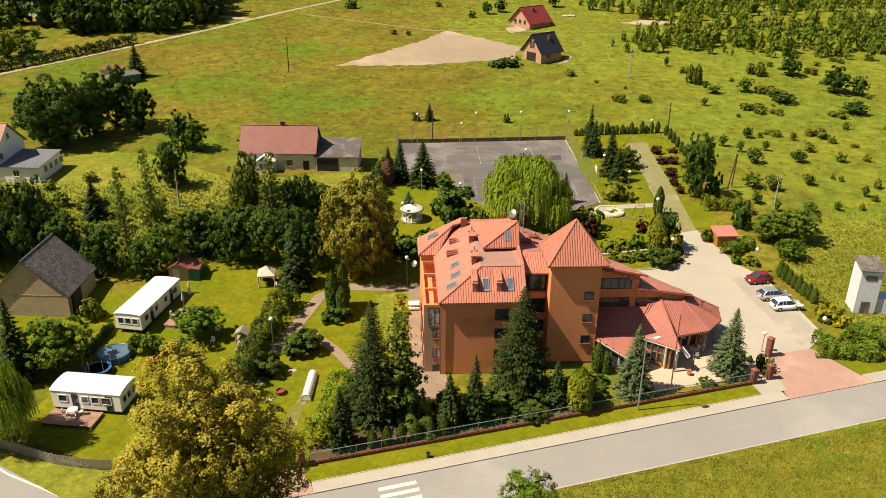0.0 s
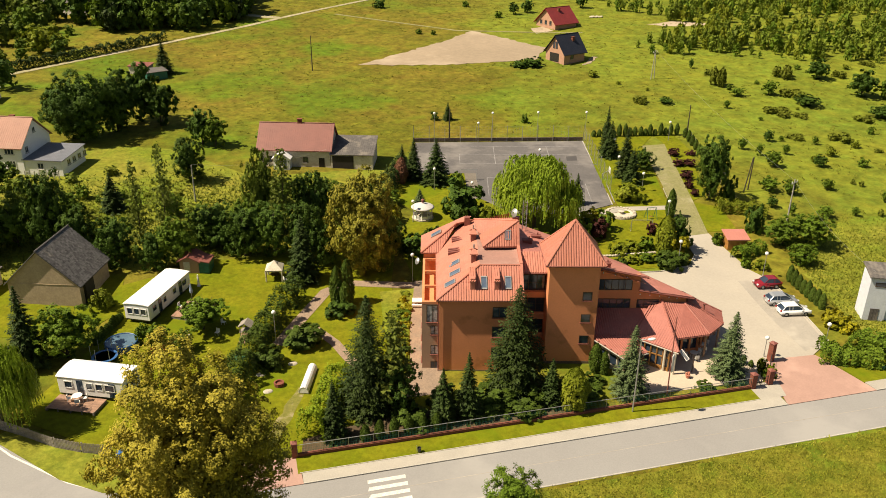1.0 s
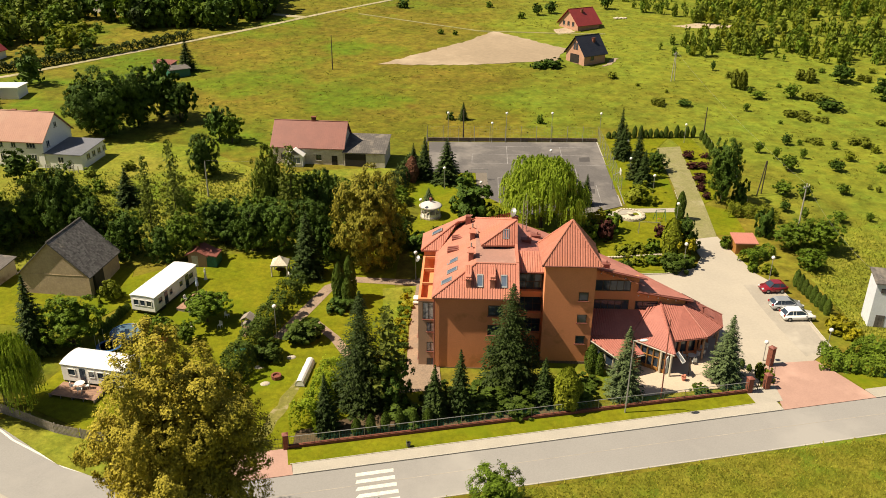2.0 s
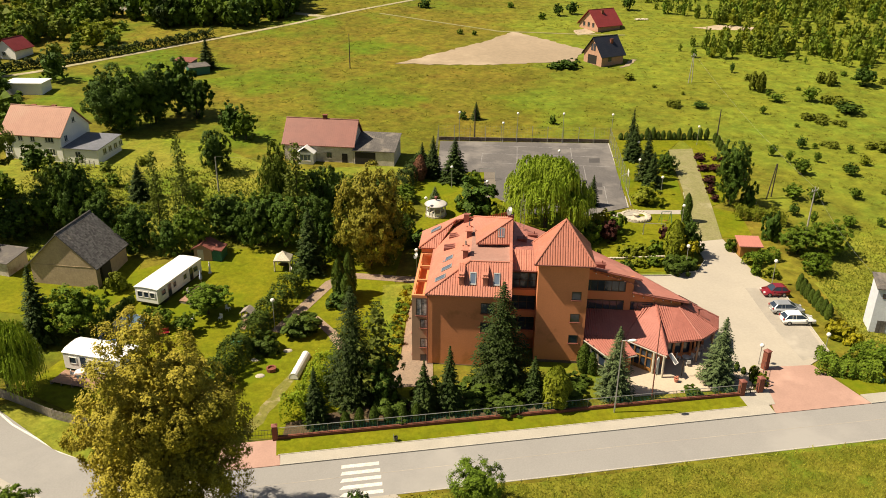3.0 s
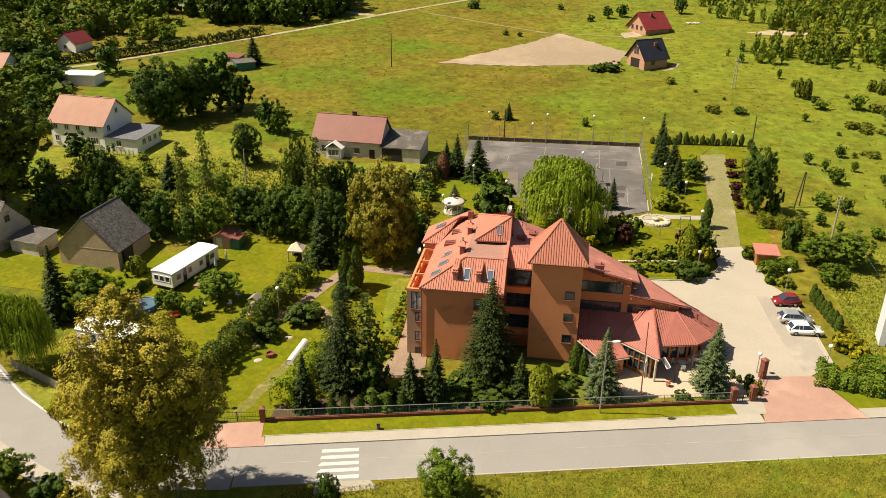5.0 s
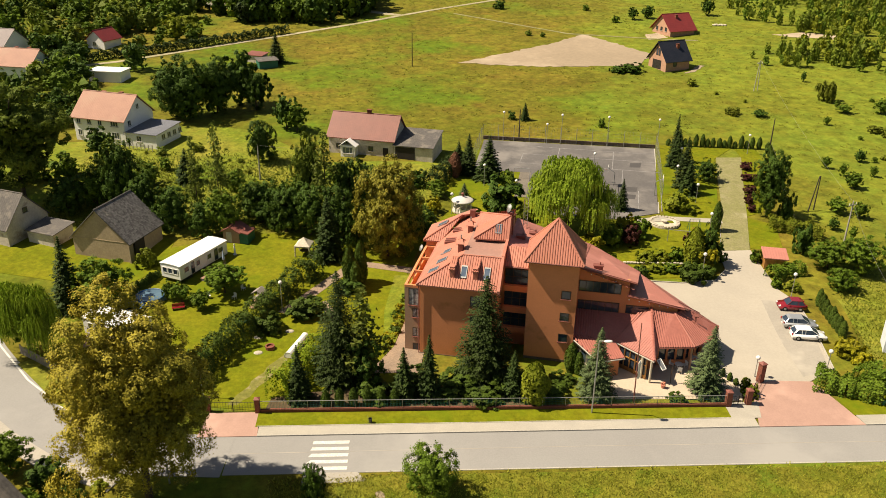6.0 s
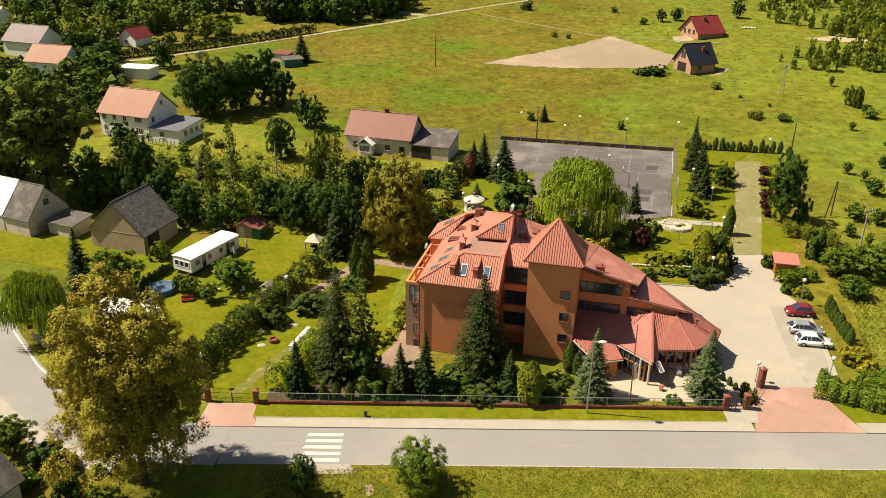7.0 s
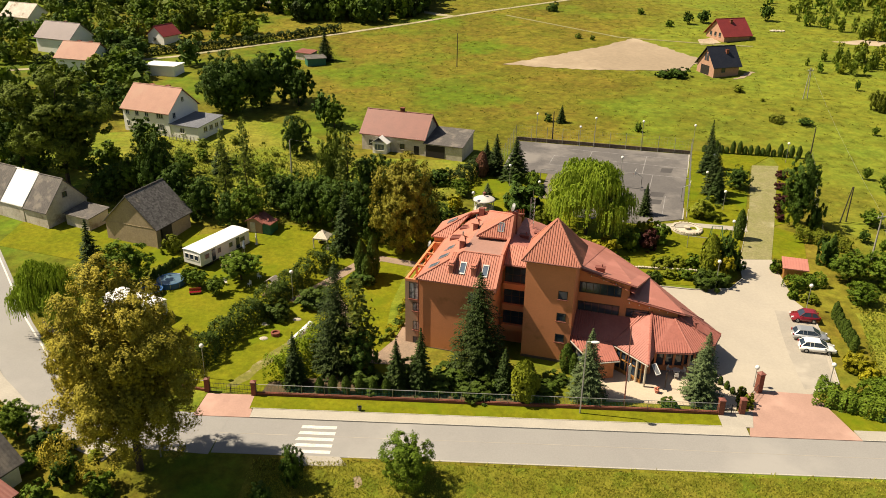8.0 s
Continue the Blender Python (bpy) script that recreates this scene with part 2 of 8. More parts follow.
M_REDBRICK = mat("dark red brick", (0.24, 0.075, 0.045), (0.18, 0.055, 0.035), scale=2.0, fine=8.0, rough=0.9, bump=0.2, vary=0.15)
M_PURPLEROOF = mat("greyish purple roof tiles", (0.165, 0.118, 0.125), (0.14, 0.10, 0.108), scale=0.5, fine=4.0, rough=0.6)
# the blue in this base colour stands in for reflected sky
M_GLASS = mat("dark window glass", (0.020, 0.032, 0.050), (0.035, 0.052, 0.078), scale=0.8, rough=0.06, spec=0.7)
M_SKYLIGHT = mat("bluish skylight glass", (0.07, 0.10, 0.15), (0.11, 0.145, 0.20), scale=0.7, rough=0.12, spec=0.7)
# pale and dark blotches painted in as sky and branches mirrored by the panes
M_SKYPANE = mat("window glass with a pale sky reflection painted in", (0.62, 0.62, 0.62), (0.16, 0.17, 0.19), scale=2.2, rough=0.12, spec=0.7)
M_FRAME = mat("dark brown frame", (0.06, 0.035, 0.022), rough=0.5)
M_WHITEFRAME = mat("white window frame", (0.78, 0.77, 0.74), rough=0.5)
# near-black, so that it also serves as painted shade in the gateways
M_DARK = mat("dark timber doors and gateway shade", (0.018, 0.014, 0.011), (0.028, 0.021, 0.016), scale=1.5, fine=9.0, rough=0.8)
M_WOOD = mat("honey-brown timber", (0.42, 0.20, 0.05), (0.34, 0.15, 0.04), scale=1.4, fine=10.0, rough=0.55)
M_DECK = mat("reddish deck boards", (0.36, 0.21, 0.14), (0.28, 0.165, 0.115), scale=0.9, fine=8.0, grain=0.2, rough=0.8, vary=0.15)
M_GREYWOOD = mat("grey weathered timber", (0.30, 0.265, 0.225), (0.23, 0.20, 0.17), scale=1.2, fine=7.0, rough=0.9, vary=0.12)
M_BARK = mat("bark", (0.085, 0.06, 0.042), (0.055, 0.04, 0.028), scale=3.0, fine=12.0, rough=0.95, bump=0.6)
M_TOWER = mat("pale blue-grey render", (0.62, 0.66, 0.72), (0.55, 0.59, 0.66), scale=0.4, fine=4.0, grain=0.12, rough=0.88, stain=(0.48, 0.51, 0.57), stain_scale=0.3, stain_cover=0.58)
M_GAZEBO = mat("weathered pale grey sheet", (0.58, 0.55, 0.53), (0.50, 0.475, 0.46), scale=0.8, fine=5.0, grain=0.12, rough=0.7)
M_POLE = mat("concrete pole", (0.42, 0.40, 0.36), (0.34, 0.32, 0.29), scale=1.0, fine=6.0, rough=0.9)
M_DARKPOLE = mat("tarred timber pole", (0.07, 0.055, 0.04), (0.05, 0.04, 0.03), scale=1.0, fine=6.0, rough=0.9)
M_STEEL = mat("galvanised steel", (0.42, 0.42, 0.41), (0.33, 0.33, 0.33), scale=2.0, rough=0.45, metal=0.6)
M_IRON = mat("black ironwork", (0.03, 0.03, 0.032), rough=0.5)
M_GLOBE = mat("opal lamp globe", (0.82, 0.81, 0.76), (0.75, 0.74, 0.70), scale=3.0, rough=0.3)
M_CREAM = mat("cream canvas", (0.66, 0.60, 0.48), (0.58, 0.52, 0.41), scale=0.9, fine=6.0, rough=0.85)
M_BLUE = mat("blue pool wall", (0.03, 0.12, 0.32), (0.025, 0.10, 0.26), scale=1.0, rough=0.45)
M_WATER = mat("pool water", (0.10, 0.17, 0.23), (0.075, 0.13, 0.18), scale=0.8, rough=0.05, bump=0.2, bump_scale=3.0, spec=0.6)
M_STONE = mat("pale stone", (0.58, 0.52, 0.42), (0.46, 0.41, 0.33), scale=1.2, fine=7.0, rough=0.9, vary=0.12)
M_TIN = mat("blue-grey sheet", (0.19, 0.20, 0.235), (0.155, 0.165, 0.195), scale=0.5, fine=5.0, rough=0.6)
M_PARASOL = mat("pale blue canvas", (0.35, 0.45, 0.60), (0.30, 0.39, 0.54), scale=1.0, fine=6.0, rough=0.85)
M_GREENPAINT = mat("green painted sheet", (0.02, 0.16, 0.11), (0.016, 0.13, 0.09), scale=0.8, fine=5.0, rough=0.6)
M_RUBBER = mat("black tyre rubber", (0.018, 0.018, 0.018), rough=0.85)
M_CARWHITE = mat("white car paint", (0.80, 0.80, 0.79), (0.77, 0.77, 0.76), scale=0.5, rough=0.22, coat=0.8)
M_CARSILVER = mat("silver car paint", (0.46, 0.48, 0.50), (0.44, 0.46, 0.48), scale=0.5, rough=0.28, metal=0.5, coat=0.8)
M_CARRED = mat("red car paint", (0.22, 0.012, 0.020), (0.20, 0.011, 0.018), scale=0.5, rough=0.25, coat=0.8)
M_LAMP = mat("headlamp glass", (0.65, 0.67, 0.70), rough=0.15)
M_TAIL = mat("tail lamp plastic", (0.35, 0.015, 0.012), rough=0.25)
M_RIM = mat("alloy wheel", (0.38, 0.39, 0.40), rough=0.35, metal=0.7)
M_FLOWER = mat("flower heads", (0.45, 0.10, 0.06), (0.60, 0.30, 0.20), scale=6.0, rough=0.8)

L_DARK = leafy("dark green leaves", (0.044, 0.088, 0.012), (0.072, 0.122, 0.015), clear=0.12)
L_MID = leafy("mid green leaves", (0.086, 0.150, 0.014), (0.126, 0.185, 0.018), clear=0.2)
L_OLIVE = leafy("olive green leaves", (0.118, 0.168, 0.020), (0.155, 0.195, 0.024), clear=0.2)
L_LIGHT = leafy("light green leaves", (0.150, 0.190, 0.015), (0.190, 0.210, 0.018), clear=0.2)
L_WILLOW = leafy("willow leaves", (0.225, 0.330, 0.030), (0.275, 0.355, 0.036), vary=0.05, clear=0.3)
L_MAPLE = leafy("yellowing maple leaves", (0.345, 0.282, 0.036), (0.225, 0.210, 0.026), vary=0.06, clear=0.1)
L_MAPLE2 = leafy("olive maple leaves", (0.262, 0.232, 0.030), (0.175, 0.180, 0.024), clear=0.1)
L_SPRUCE = leafy("spruce needles", (0.024, 0.044, 0.009), (0.040, 0.062, 0.012), clear=0.04)
L_BLUE = leafy("blue spruce needles", (0.094, 0.130, 0.052), (0.062, 0.094, 0.036), vary=0.08, clear=0.06)
L_LARCH = leafy("larch needles", (0.120, 0.158, 0.026), (0.155, 0.182, 0.032), clear=0.3)
L_THUJA = leafy("thuja scales", (0.052, 0.088, 0.012), (0.072, 0.108, 0.014), clear=0.1)
L_LIME = leafy("lime green hedge leaves", (0.205, 0.275, 0.018), (0.165, 0.235, 0.016), clear=0.25)
L_YELLOW = leafy("yellow-green foliage", (0.310, 0.275, 0.016), (0.225, 0.225, 0.015), clear=0.2)
L_MAROON = leafy("maroon leaves", (0.050, 0.016, 0.014), (0.070, 0.024, 0.018), clear=0.1)
L_RUST = leafy("rust-brown thuja scales", (0.19, 0.085, 0.048), (0.14, 0.065, 0.04), clear=0.1)
L_TALL = leafy("tall roadside grass blades", (0.205, 0.225, 0.024), (0.285, 0.265, 0.040), clear=0.3, spots=0.5)
L_HILL = leafy("young wood leaves", (0.145, 0.205, 0.022), (0.185, 0.232, 0.028), clear=0.25)
L_WEED = leafy("pale scrub leaves", (0.150, 0.180, 0.020), (0.185, 0.200, 0.026), clear=0.3)
L_GRASS = leafy("meadow grass blades", (0.150, 0.165, 0.022), (0.195, 0.190, 0.030), clear=0.3, spots=0.2)


# ---- shapes ----
def mesh_object(name, verts, faces, material, parent=None, label="", smooth=False):
    me = bpy.data.meshes.new(name)
    me.from_pydata([tuple(v) for v in verts], [], faces)
    me.materials.append(material)
    if smooth:
        me.shade_smooth()
    ob = new(name, me)
    ob.parent = parent
    return tagged(ob, label=label)


APART = ("wall", "glazing", "gutter", "beam", "railing", "step")


def pieces(bm):
    """The separate bodies of a mesh, each as a mesh of its own."""
    left = set(bm.faces)
    out = []
    while left:
        todo, group = [left.pop()], []
        while todo:
            f = todo.pop()
            group.append(f)
            for v in f.verts:
                for g in v.link_faces:
                    if g in left:
                        left.discard(g)
                        todo.append(g)
        new_bm = bmesh.new()
        known = {}
        for f in sorted(group, key=lambda q: q.index):
            for v in f.verts:
                if v not in known:
                    known[v] = new_bm.verts.new(v.co)
            new_bm.faces.new([known[v] for v in f.verts])
        out.append(new_bm)
    return out


def part(name, bm, material, parent=None, label="", smooth=False):
    bmesh.ops.recalc_face_normals(bm, faces=bm.faces)
    if name in APART and parent is not None:
        first = None
        for piece in pieces(bm):
            ob = part(name + "_", piece, material, parent, label, smooth)
            ob.name = ob.data.name = name
            first = first or ob
        bm.free()
        return first
    me = bpy.data.meshes.new(name)
    bm.to_mesh(me)
    bm.free()
    me.materials.append(material)
    if smooth:
        me.shade_smooth()
    ob = new(name, me)
    ob.parent = parent
    return tagged(ob, label=label)


def thing(name, m, label, category, group="", kind=""):
    ob = new(name)
    ob.matrix_world = m
    return tagged(ob, label, category, group, kind)


def box(bm, x0, x1, y0, y1, z0, z1, m=None, bevel=0.0):
    c = [(x, y, z) for z in (z0, z1) for x, y in ((x0, y0), (x1, y0), (x1, y1), (x0, y1))]
    v = [bm.verts.new(m @ Vector(p) if m else p) for p in c]
    fs = [bm.faces.new([v[i] for i in f]) for f in ((3, 2, 1, 0), (4, 5, 6, 7), (0, 1, 5, 4), (1, 2, 6, 5), (2, 3, 7, 6), (3, 0, 4, 7))]
    if bevel:
        es = list({e for f in fs for e in f.edges})
        bmesh.ops.bevel(bm, geom=es, offset=bevel, segments=1, affect="EDGES")
    return bm


def slab(bm, pts, thick):
    """A plate with the given upper outline, thickened straight down."""
    n = len(pts)
    up = [bm.verts.new(p) for p in pts]
    dn = [bm.verts.new((p[0], p[1], p[2] - thick)) for p in pts]
    bm.faces.new(up)
    bm.faces.new(dn[::-1])
    for i in range(n):
        bm.faces.new((up[i], dn[i], dn[(i + 1) % n], up[(i + 1) % n]))
    return bm


def rod(bm, p, q, r, n=6, r2=None):
    """A round bar from p to q."""
    p, q = Vector(p), Vector(q)
    d = (q - p).normalized()
    a = d.orthogonal().normalized()
    b = d.cross(a)
    r2 = r if r2 is None else r2
    lo = [bm.verts.new(p + (a * math.cos(2 * math.pi * i / n) + b * math.sin(2 * math.pi * i / n)) * r) for i in range(n)]
    hi = [bm.verts.new(q + (a * math.cos(2 * math.pi * i / n) + b * math.sin(2 * math.pi * i / n)) * r2) for i in range(n)]
    for i in range(n):
        bm.faces.new((lo[i], lo[(i + 1) % n], hi[(i + 1) % n], hi[i]))
    bm.faces.new(lo[::-1])
    bm.faces.new(hi)
    return bm


def ball(bm, c, r, sx=1, sy=1, sz=1, u=12, v=8):
    bmesh.ops.create_uvsphere(bm, u_segments=u, v_segments=v, radius=r, matrix=Matrix.Translation(c) @ Matrix.Diagonal((sx, sy, sz, 1)))
    return bm


def lathe(bm, prof, n=16, c=(0, 0)):
    """Turns a profile of (radius, height) round the upright axis."""
    rings = [[bm.verts.new((c[0] + r * math.cos(2 * math.pi * i / n), c[1] + r * math.sin(2 * math.pi * i / n), z)) for i in range(n)] for r, z in prof]
    for a, b in zip(rings, rings[1:]):
        for i in range(n):
            bm.faces.new((a[i], a[(i + 1) % n], b[(i + 1) % n], b[i]))
    bm.faces.new(rings[0][::-1])
    bm.faces.new(rings[-1])
    return bm


def BM():
    return bmesh.new()


# ---- ground ----
PROFILE_Y = (-400, 20, 50, 53.8, 60.3, 63.0, 66, 82, 100, 114, 126, 150, 290, 420, 700, 3000)
PROFILE_Z = (-6, -1.0, -0.25, 0.0, 0.0, 0.18, 0.3, 0.55, 1.2, 2.1, 2.9, 3.7, 13.0, 19, 25, 40)


def ground(x, y):
    z = float(np.interp(y, PROFILE_Y, PROFILE_Z))
    z += min(1, max(0, (y - 140) / 80)) * max(-140, min(140, x - 60)) * 0.012
    z += 0.55 * math.exp(-((x - 17) / 14) ** 2 - ((y - 146) / 13) ** 2)
    return z


GRID_X = [-2500, -1200, -600, -350, -240] + [-180 + 6 * i for i in range(70)] + [250, 300, 380, 600, 1200, 2500]
GRID_Y = [-1500, -700, -300, -100, -40, 0, 20, 32, 40, 46, 50, 53.8, 57, 60.3, 61.6, 63, 64.5, 66] + [70 + 4 * i for i in range(45)] + [254 + 8 * i for i in range(22)] + [440, 480, 560, 700, 1000, 1700, 3000]


def build_ground():
    verts = [(x, y, ground(x, y)) for y in GRID_Y for x in GRID_X]
    w = len(GRID_X)
    faces = [(j * w + i, j * w + i + 1, (j + 1) * w + i + 1, (j + 1) * w + i) for j in range(len(GRID_Y) - 1) for i in range(w - 1)]
    tagged(mesh_object("ground", verts, faces, M_MEADOW, smooth=True), "dry olive-green meadow rising gently to the hill", "ground", kind="structure")


def patch(name, pts, lift, material, label, category, skirt=0.15):
    """A sheet with the plan's outline that lies on the ground, with an edge that goes down into it."""
    bm = BM()
    bm.faces.new([bm.verts.new((x, y, 0)) for x, y in pts])
    xs, ys = [p[0] for p in pts], [p[1] for p in pts]
    for axis, grid, lo, hi in ((0, GRID_X, min(xs), max(xs)), (1, GRID_Y, min(ys), max(ys))):
        for g in grid:
            if lo < g < hi:
                no = (1, 0, 0) if axis == 0 else (0, 1, 0)
                bmesh.ops.bisect_plane(bm, geom=bm.verts[:] + bm.edges[:] + bm.faces[:], plane_co=(g, g, 0), plane_no=no)
    for v in bm.verts:
        v.co.z = ground(v.co.x, v.co.y) + lift
    bmesh.ops.recalc_face_normals(bm, faces=bm.faces)
    if bm.faces and sum(f.normal.z for f in bm.faces) < 0:
        bmesh.ops.reverse_faces(bm, faces=bm.faces)
    rim = [e for e in bm.edges if e.is_boundary]
    out = bmesh.ops.extrude_edge_only(bm, edges=rim)
    for v in out["geom"]:
        if isinstance(v, bmesh.types.BMVert):
            v.co.z -= skirt + lift
    me = bpy.data.meshes.new(name)
    bm.to_mesh(me)
    bm.free()
    me.materials.append(material)
    return tagged(new(name, me), label, category, kind="structure")


def strip(line, width):
    """The outline of a band of that width along a line."""
    left, right = [], []
    for i, p in enumerate(line):
        a, b = Vector(line[max(0, i - 1)]), Vector(line[min(len(line) - 1, i + 1)])
        d = (b - a).normalized()
        n = Vector((-d.y, d.x)) * (width / 2)
        left.append((p[0] + n.x, p[1] + n.y))
        right.append((p[0] - n.x, p[1] - n.y))
    return left + right[::-1]


def arc(cx, cy, r, a0, a1, n):
    return [(cx + r * math.cos(radians(a0 + (a1 - a0) * i / n)), cy + r * math.sin(radians(a0 + (a1 - a0) * i / n))) for i in range(n + 1)]


build_ground()
WEST_ROAD = [(4, 57.1), (-4, 57.6), (-11, 59.4), (-17, 63.0), (-23, 68.4), (-29.5, 76.0), (-36, 84.5), (-44, 95), (-60, 116)]
patch("road", [(4, 54.1), (100, 54.1), (260, 54.1), (260, 60.1), (100, 60.1), (4, 60.1)], 0.03, M_ROAD, "worn grey asphalt road with a kerb", "road")
patch("road_west", strip(WEST_ROAD, 6.6), 0.038, M_ROAD, "grey asphalt side road bending away", "road")
patch("pavement", [(6.4, 60.1), (60.1, 60.1), (60.1, 61.55), (6.4, 61.55)], 0.13, M_SIDE, "pale slab pavement beside the road", "pavement")
patch("pavement_east", [(71.9, 60.1), (200, 60.1), (200, 61.7), (71.6, 61.7)], 0.13, M_SIDE, "pale slab pavement beside the road", "pavement")
patch("pavement_west", strip([(-6, 53.0), (-13.6, 56.4), (-20, 61), (-24.6, 65), (-33, 74.5)], 1.9), 0.13, M_SIDE, "pale slab pavement round the bend", "pavement")
patch("pavement_gate", [(57.6, 61.55), (60.9, 61.55), (61.6, 64.3), (57.6, 64.3)], 0.125, M_SIDE, "pale slab pavement at the garden gate", "pavement")
patch("crossing_landing", [(11.8, 52.6), (18.2, 52.8), (17.2, 54.1), (12.0, 54.1)], 0.10, M_SIDE, "small paved landing at the zebra crossing", "pavement")
patch("driveway_west", [(0.2, 60.1), (6.4, 60.1), (6.2, 64), (0.6, 64)], 0.10, M_REDPAVE, "red block driveway in front of the iron gate", "driveway")
patch("driveway", [(60.1, 60.1), (71.9, 60.1), (70.9, 63.4), (69.6, 68.0), (65.4, 68.3), (61.9, 67.8), (61.2, 64.0)], 0.105, M_REDPAVE, "red block paved driveway", "driveway")
patch("verge", [(6.0, 61.55), (57.6, 61.55), (57.6, 63.6), (6.0, 63.9)], 0.12, M_LAWN, "mown grass verge between pavement and fence", "grass")
patch("verge_east", [(71.5, 61.7), (140, 61.7), (140, 66), (84, 66), (70.9, 64.6)], 0.10, M_LAWN, "mown grass verge by the hedge", "grass")
patch("verge_south", [(8.5, 40), (140, 40), (140, 53.5), (19.5, 53.5), (15, 52), (8.5, 51.6)], 0.10, M_VERGE, "rough roadside grass", "grass", skirt=0.05)
patch("verge_west", [(-16.2, 66.0), (-12, 63.2), (-5, 61.6), (0.2, 61.0), (0.6, 64.3), (-8, 65.8), (-13.6, 69.3), (-21.5, 76.0), (-24, 74.2)], 0.10, M_WILD, "rough grass strip below the picket fence", "grass")
LOT = [(47, 66.3), (60.8, 65.8), (62.4, 67.4), (65.0, 67.9), (68.6, 67.6), (73.3, 70.3), (75.4, 80), (76.3, 87.2), (75.3, 90.5), (76.2, 103), (71.2, 102.8), (70.0, 96.5), (67.2, 93.2), (62, 92.6), (55, 93.6), (47, 93)]
patch("forecourt", LOT, 0.09, M_PAVE, "pale concrete forecourt and car park", "forecourt")
patch("parking_bay", [(69.0, 69.0), (72.9, 70.3), (75.1, 80), (76.0, 87.0), (71.6, 87.6), (69.8, 77)], 0.094, M_BAY, "grey paved parking bay", "car park", skirt=0.02)
patch("garden_lawn", [(-9, 66.5), (5.4, 64.4), (19, 65.0), (21.5, 70), (20.0, 76), (22.5, 98), (26, 111), (31, 121), (28, 128), (33, 140), (44, 127), (58, 113), (66, 112), (70.8, 104), (69.3, 97), (66, 93.7), (54, 94.6), (44, 94.5), (40, 96), (26, 96), (26, 110), (-2, 110), (-15, 105), (-15, 93), (-19, 84), (-22.5, 77.5), (-13, 69.8)], 0.055, M_LAWN, "sunny mown garden lawn", "lawn")
patch("front_bed", [(20.5, 64.4), (57, 64.2), (47, 66.2), (44, 71.5), (22, 71.0)], 0.10, M_VERGE, "rough grass strip before the building", "lawn")
# dark brown strip between the fence and the rough grass
patch("shrub_bed", [(6.6, 64.3), (36, 64.2), (37.5, 66.5), (30, 68.5), (14, 68.0), (7, 66.5)], 0.115, M_BED, "dark planted bed along the fence", "bed")
patch("court_lawn", [(66.0, 113.4), (70.9, 103.2), (75.4, 115), (84.6, 143), (91, 150), (75, 151.5), (67.8, 126)], 0.06, M_LAWN, "mown lawn beside the court", "lawn")
patch("east_lawn", [(76.5, 103.6), (81.5, 103), (84, 112), (79.8, 115)], 0.05, M_LAWN, "mown lawn by the paved track", "lawn")
patch("north_lawn", [(79.8, 115), (84, 117), (94, 140), (95.5, 149), (91, 150), (90.5, 144.2), (87.3, 135.0)], 0.05, M_LAWN, "mown lawn beyond the track", "lawn")
patch("farm_yard", [(-44, 100), (-30, 96), (-19, 92), (-14, 98), (-14, 108), (-28, 112), (-44, 112)], 0.045, M_LAWN, "sunny yard grass by the barn", "lawn")
patch("orchard", [(-62, 112), (-15, 110), (26, 118), (29, 130), (31, 141), (6, 141), (-2, 152), (-10, 161), (-20, 165), (-30, 163), (-44, 155), (-62, 152)], 0.05, M_WILD, "lush wild orchard grass", "grass")
_r = random.Random(12)
_edge = [(79.2, 70), (80.4, 76), (83.0, 88), (92, 98), (104, 103), (122, 104), (140, 98), (152, 86), (152, 66.4), (118, 66.3), (86, 66.3)]
_wavy = []
for _p, _q in zip(_edge, _edge[1:] + _edge[:1]):
    _n = max(1, int(math.hypot(_q[0] - _p[0], _q[1] - _p[1]) / 1.6))
    _amp = 1.5 if min(_p[1], _q[1]) > 80 else 0.25
    _wavy += [(_p[0] + (_q[0] - _p[0]) * i / _n + _r.uniform(-_amp, _amp), max(66.2, _p[1] + (_q[1] - _p[1]) * i / _n + _r.uniform(-_amp, _amp))) for i in range(_n)]
patch("lush_meadow", _wavy, 0.03, M_WILD, "lush tall grass beside the car park", "grass", skirt=0.05)
def ragged(pts, amp, step, seed):
    """An outline broken up into short uneven pieces."""
    r, out = random.Random(seed), []
    for p, q in zip(pts, pts[1:] + pts[:1]):
        n = max(1, int(math.hypot(q[0] - p[0], q[1] - p[1]) / step))
        out += [(p[0] + (q[0] - p[0]) * i / n + r.uniform(-amp, amp), p[1] + (q[1] - p[1]) * i / n + r.uniform(-amp, amp)) for i in range(n)]
    return out


patch("sand_field", ragged([(37.5, 218.2), (50, 214.6), (64, 212.8), (88, 213.6), (95, 225), (85, 243), (79.5, 250.5), (66, 238)], 0.55, 1.5, 4), 0.08, M_SAND, "patch of bare sandy soil", "soil")
patch("building_soil", ragged([(98, 205.2), (101.5, 206.4), (106, 212.5), (104.6, 213.2), (100.6, 207.8)], 0.3, 1.2, 6), 0.07, M_SAND, "bare soil beside the unfinished house", "soil")
patch("building_soil_north", ragged([(99, 243.5), (106, 245.5), (104.5, 252), (99.5, 250.5)], 0.4, 1.5, 7), 0.07, M_SAND, "bare soil before the crimson-roofed house", "soil")
patch("hill_clearing", ragged([(141, 248), (148, 244.5), (158, 242), (162, 246), (152, 251)], 0.9, 2.5, 8), 0.07, M_SAND, "bare sandy clearing on the hill", "soil")
patch("dirt_track", strip([(-140, 190), (-95, 205), (-58, 222.5), (-15, 253), (8, 270), (21, 281), (66, 317), (110, 350)], 1.9), 0.09, M_DIRT, "pale dirt track across the hill", "track")
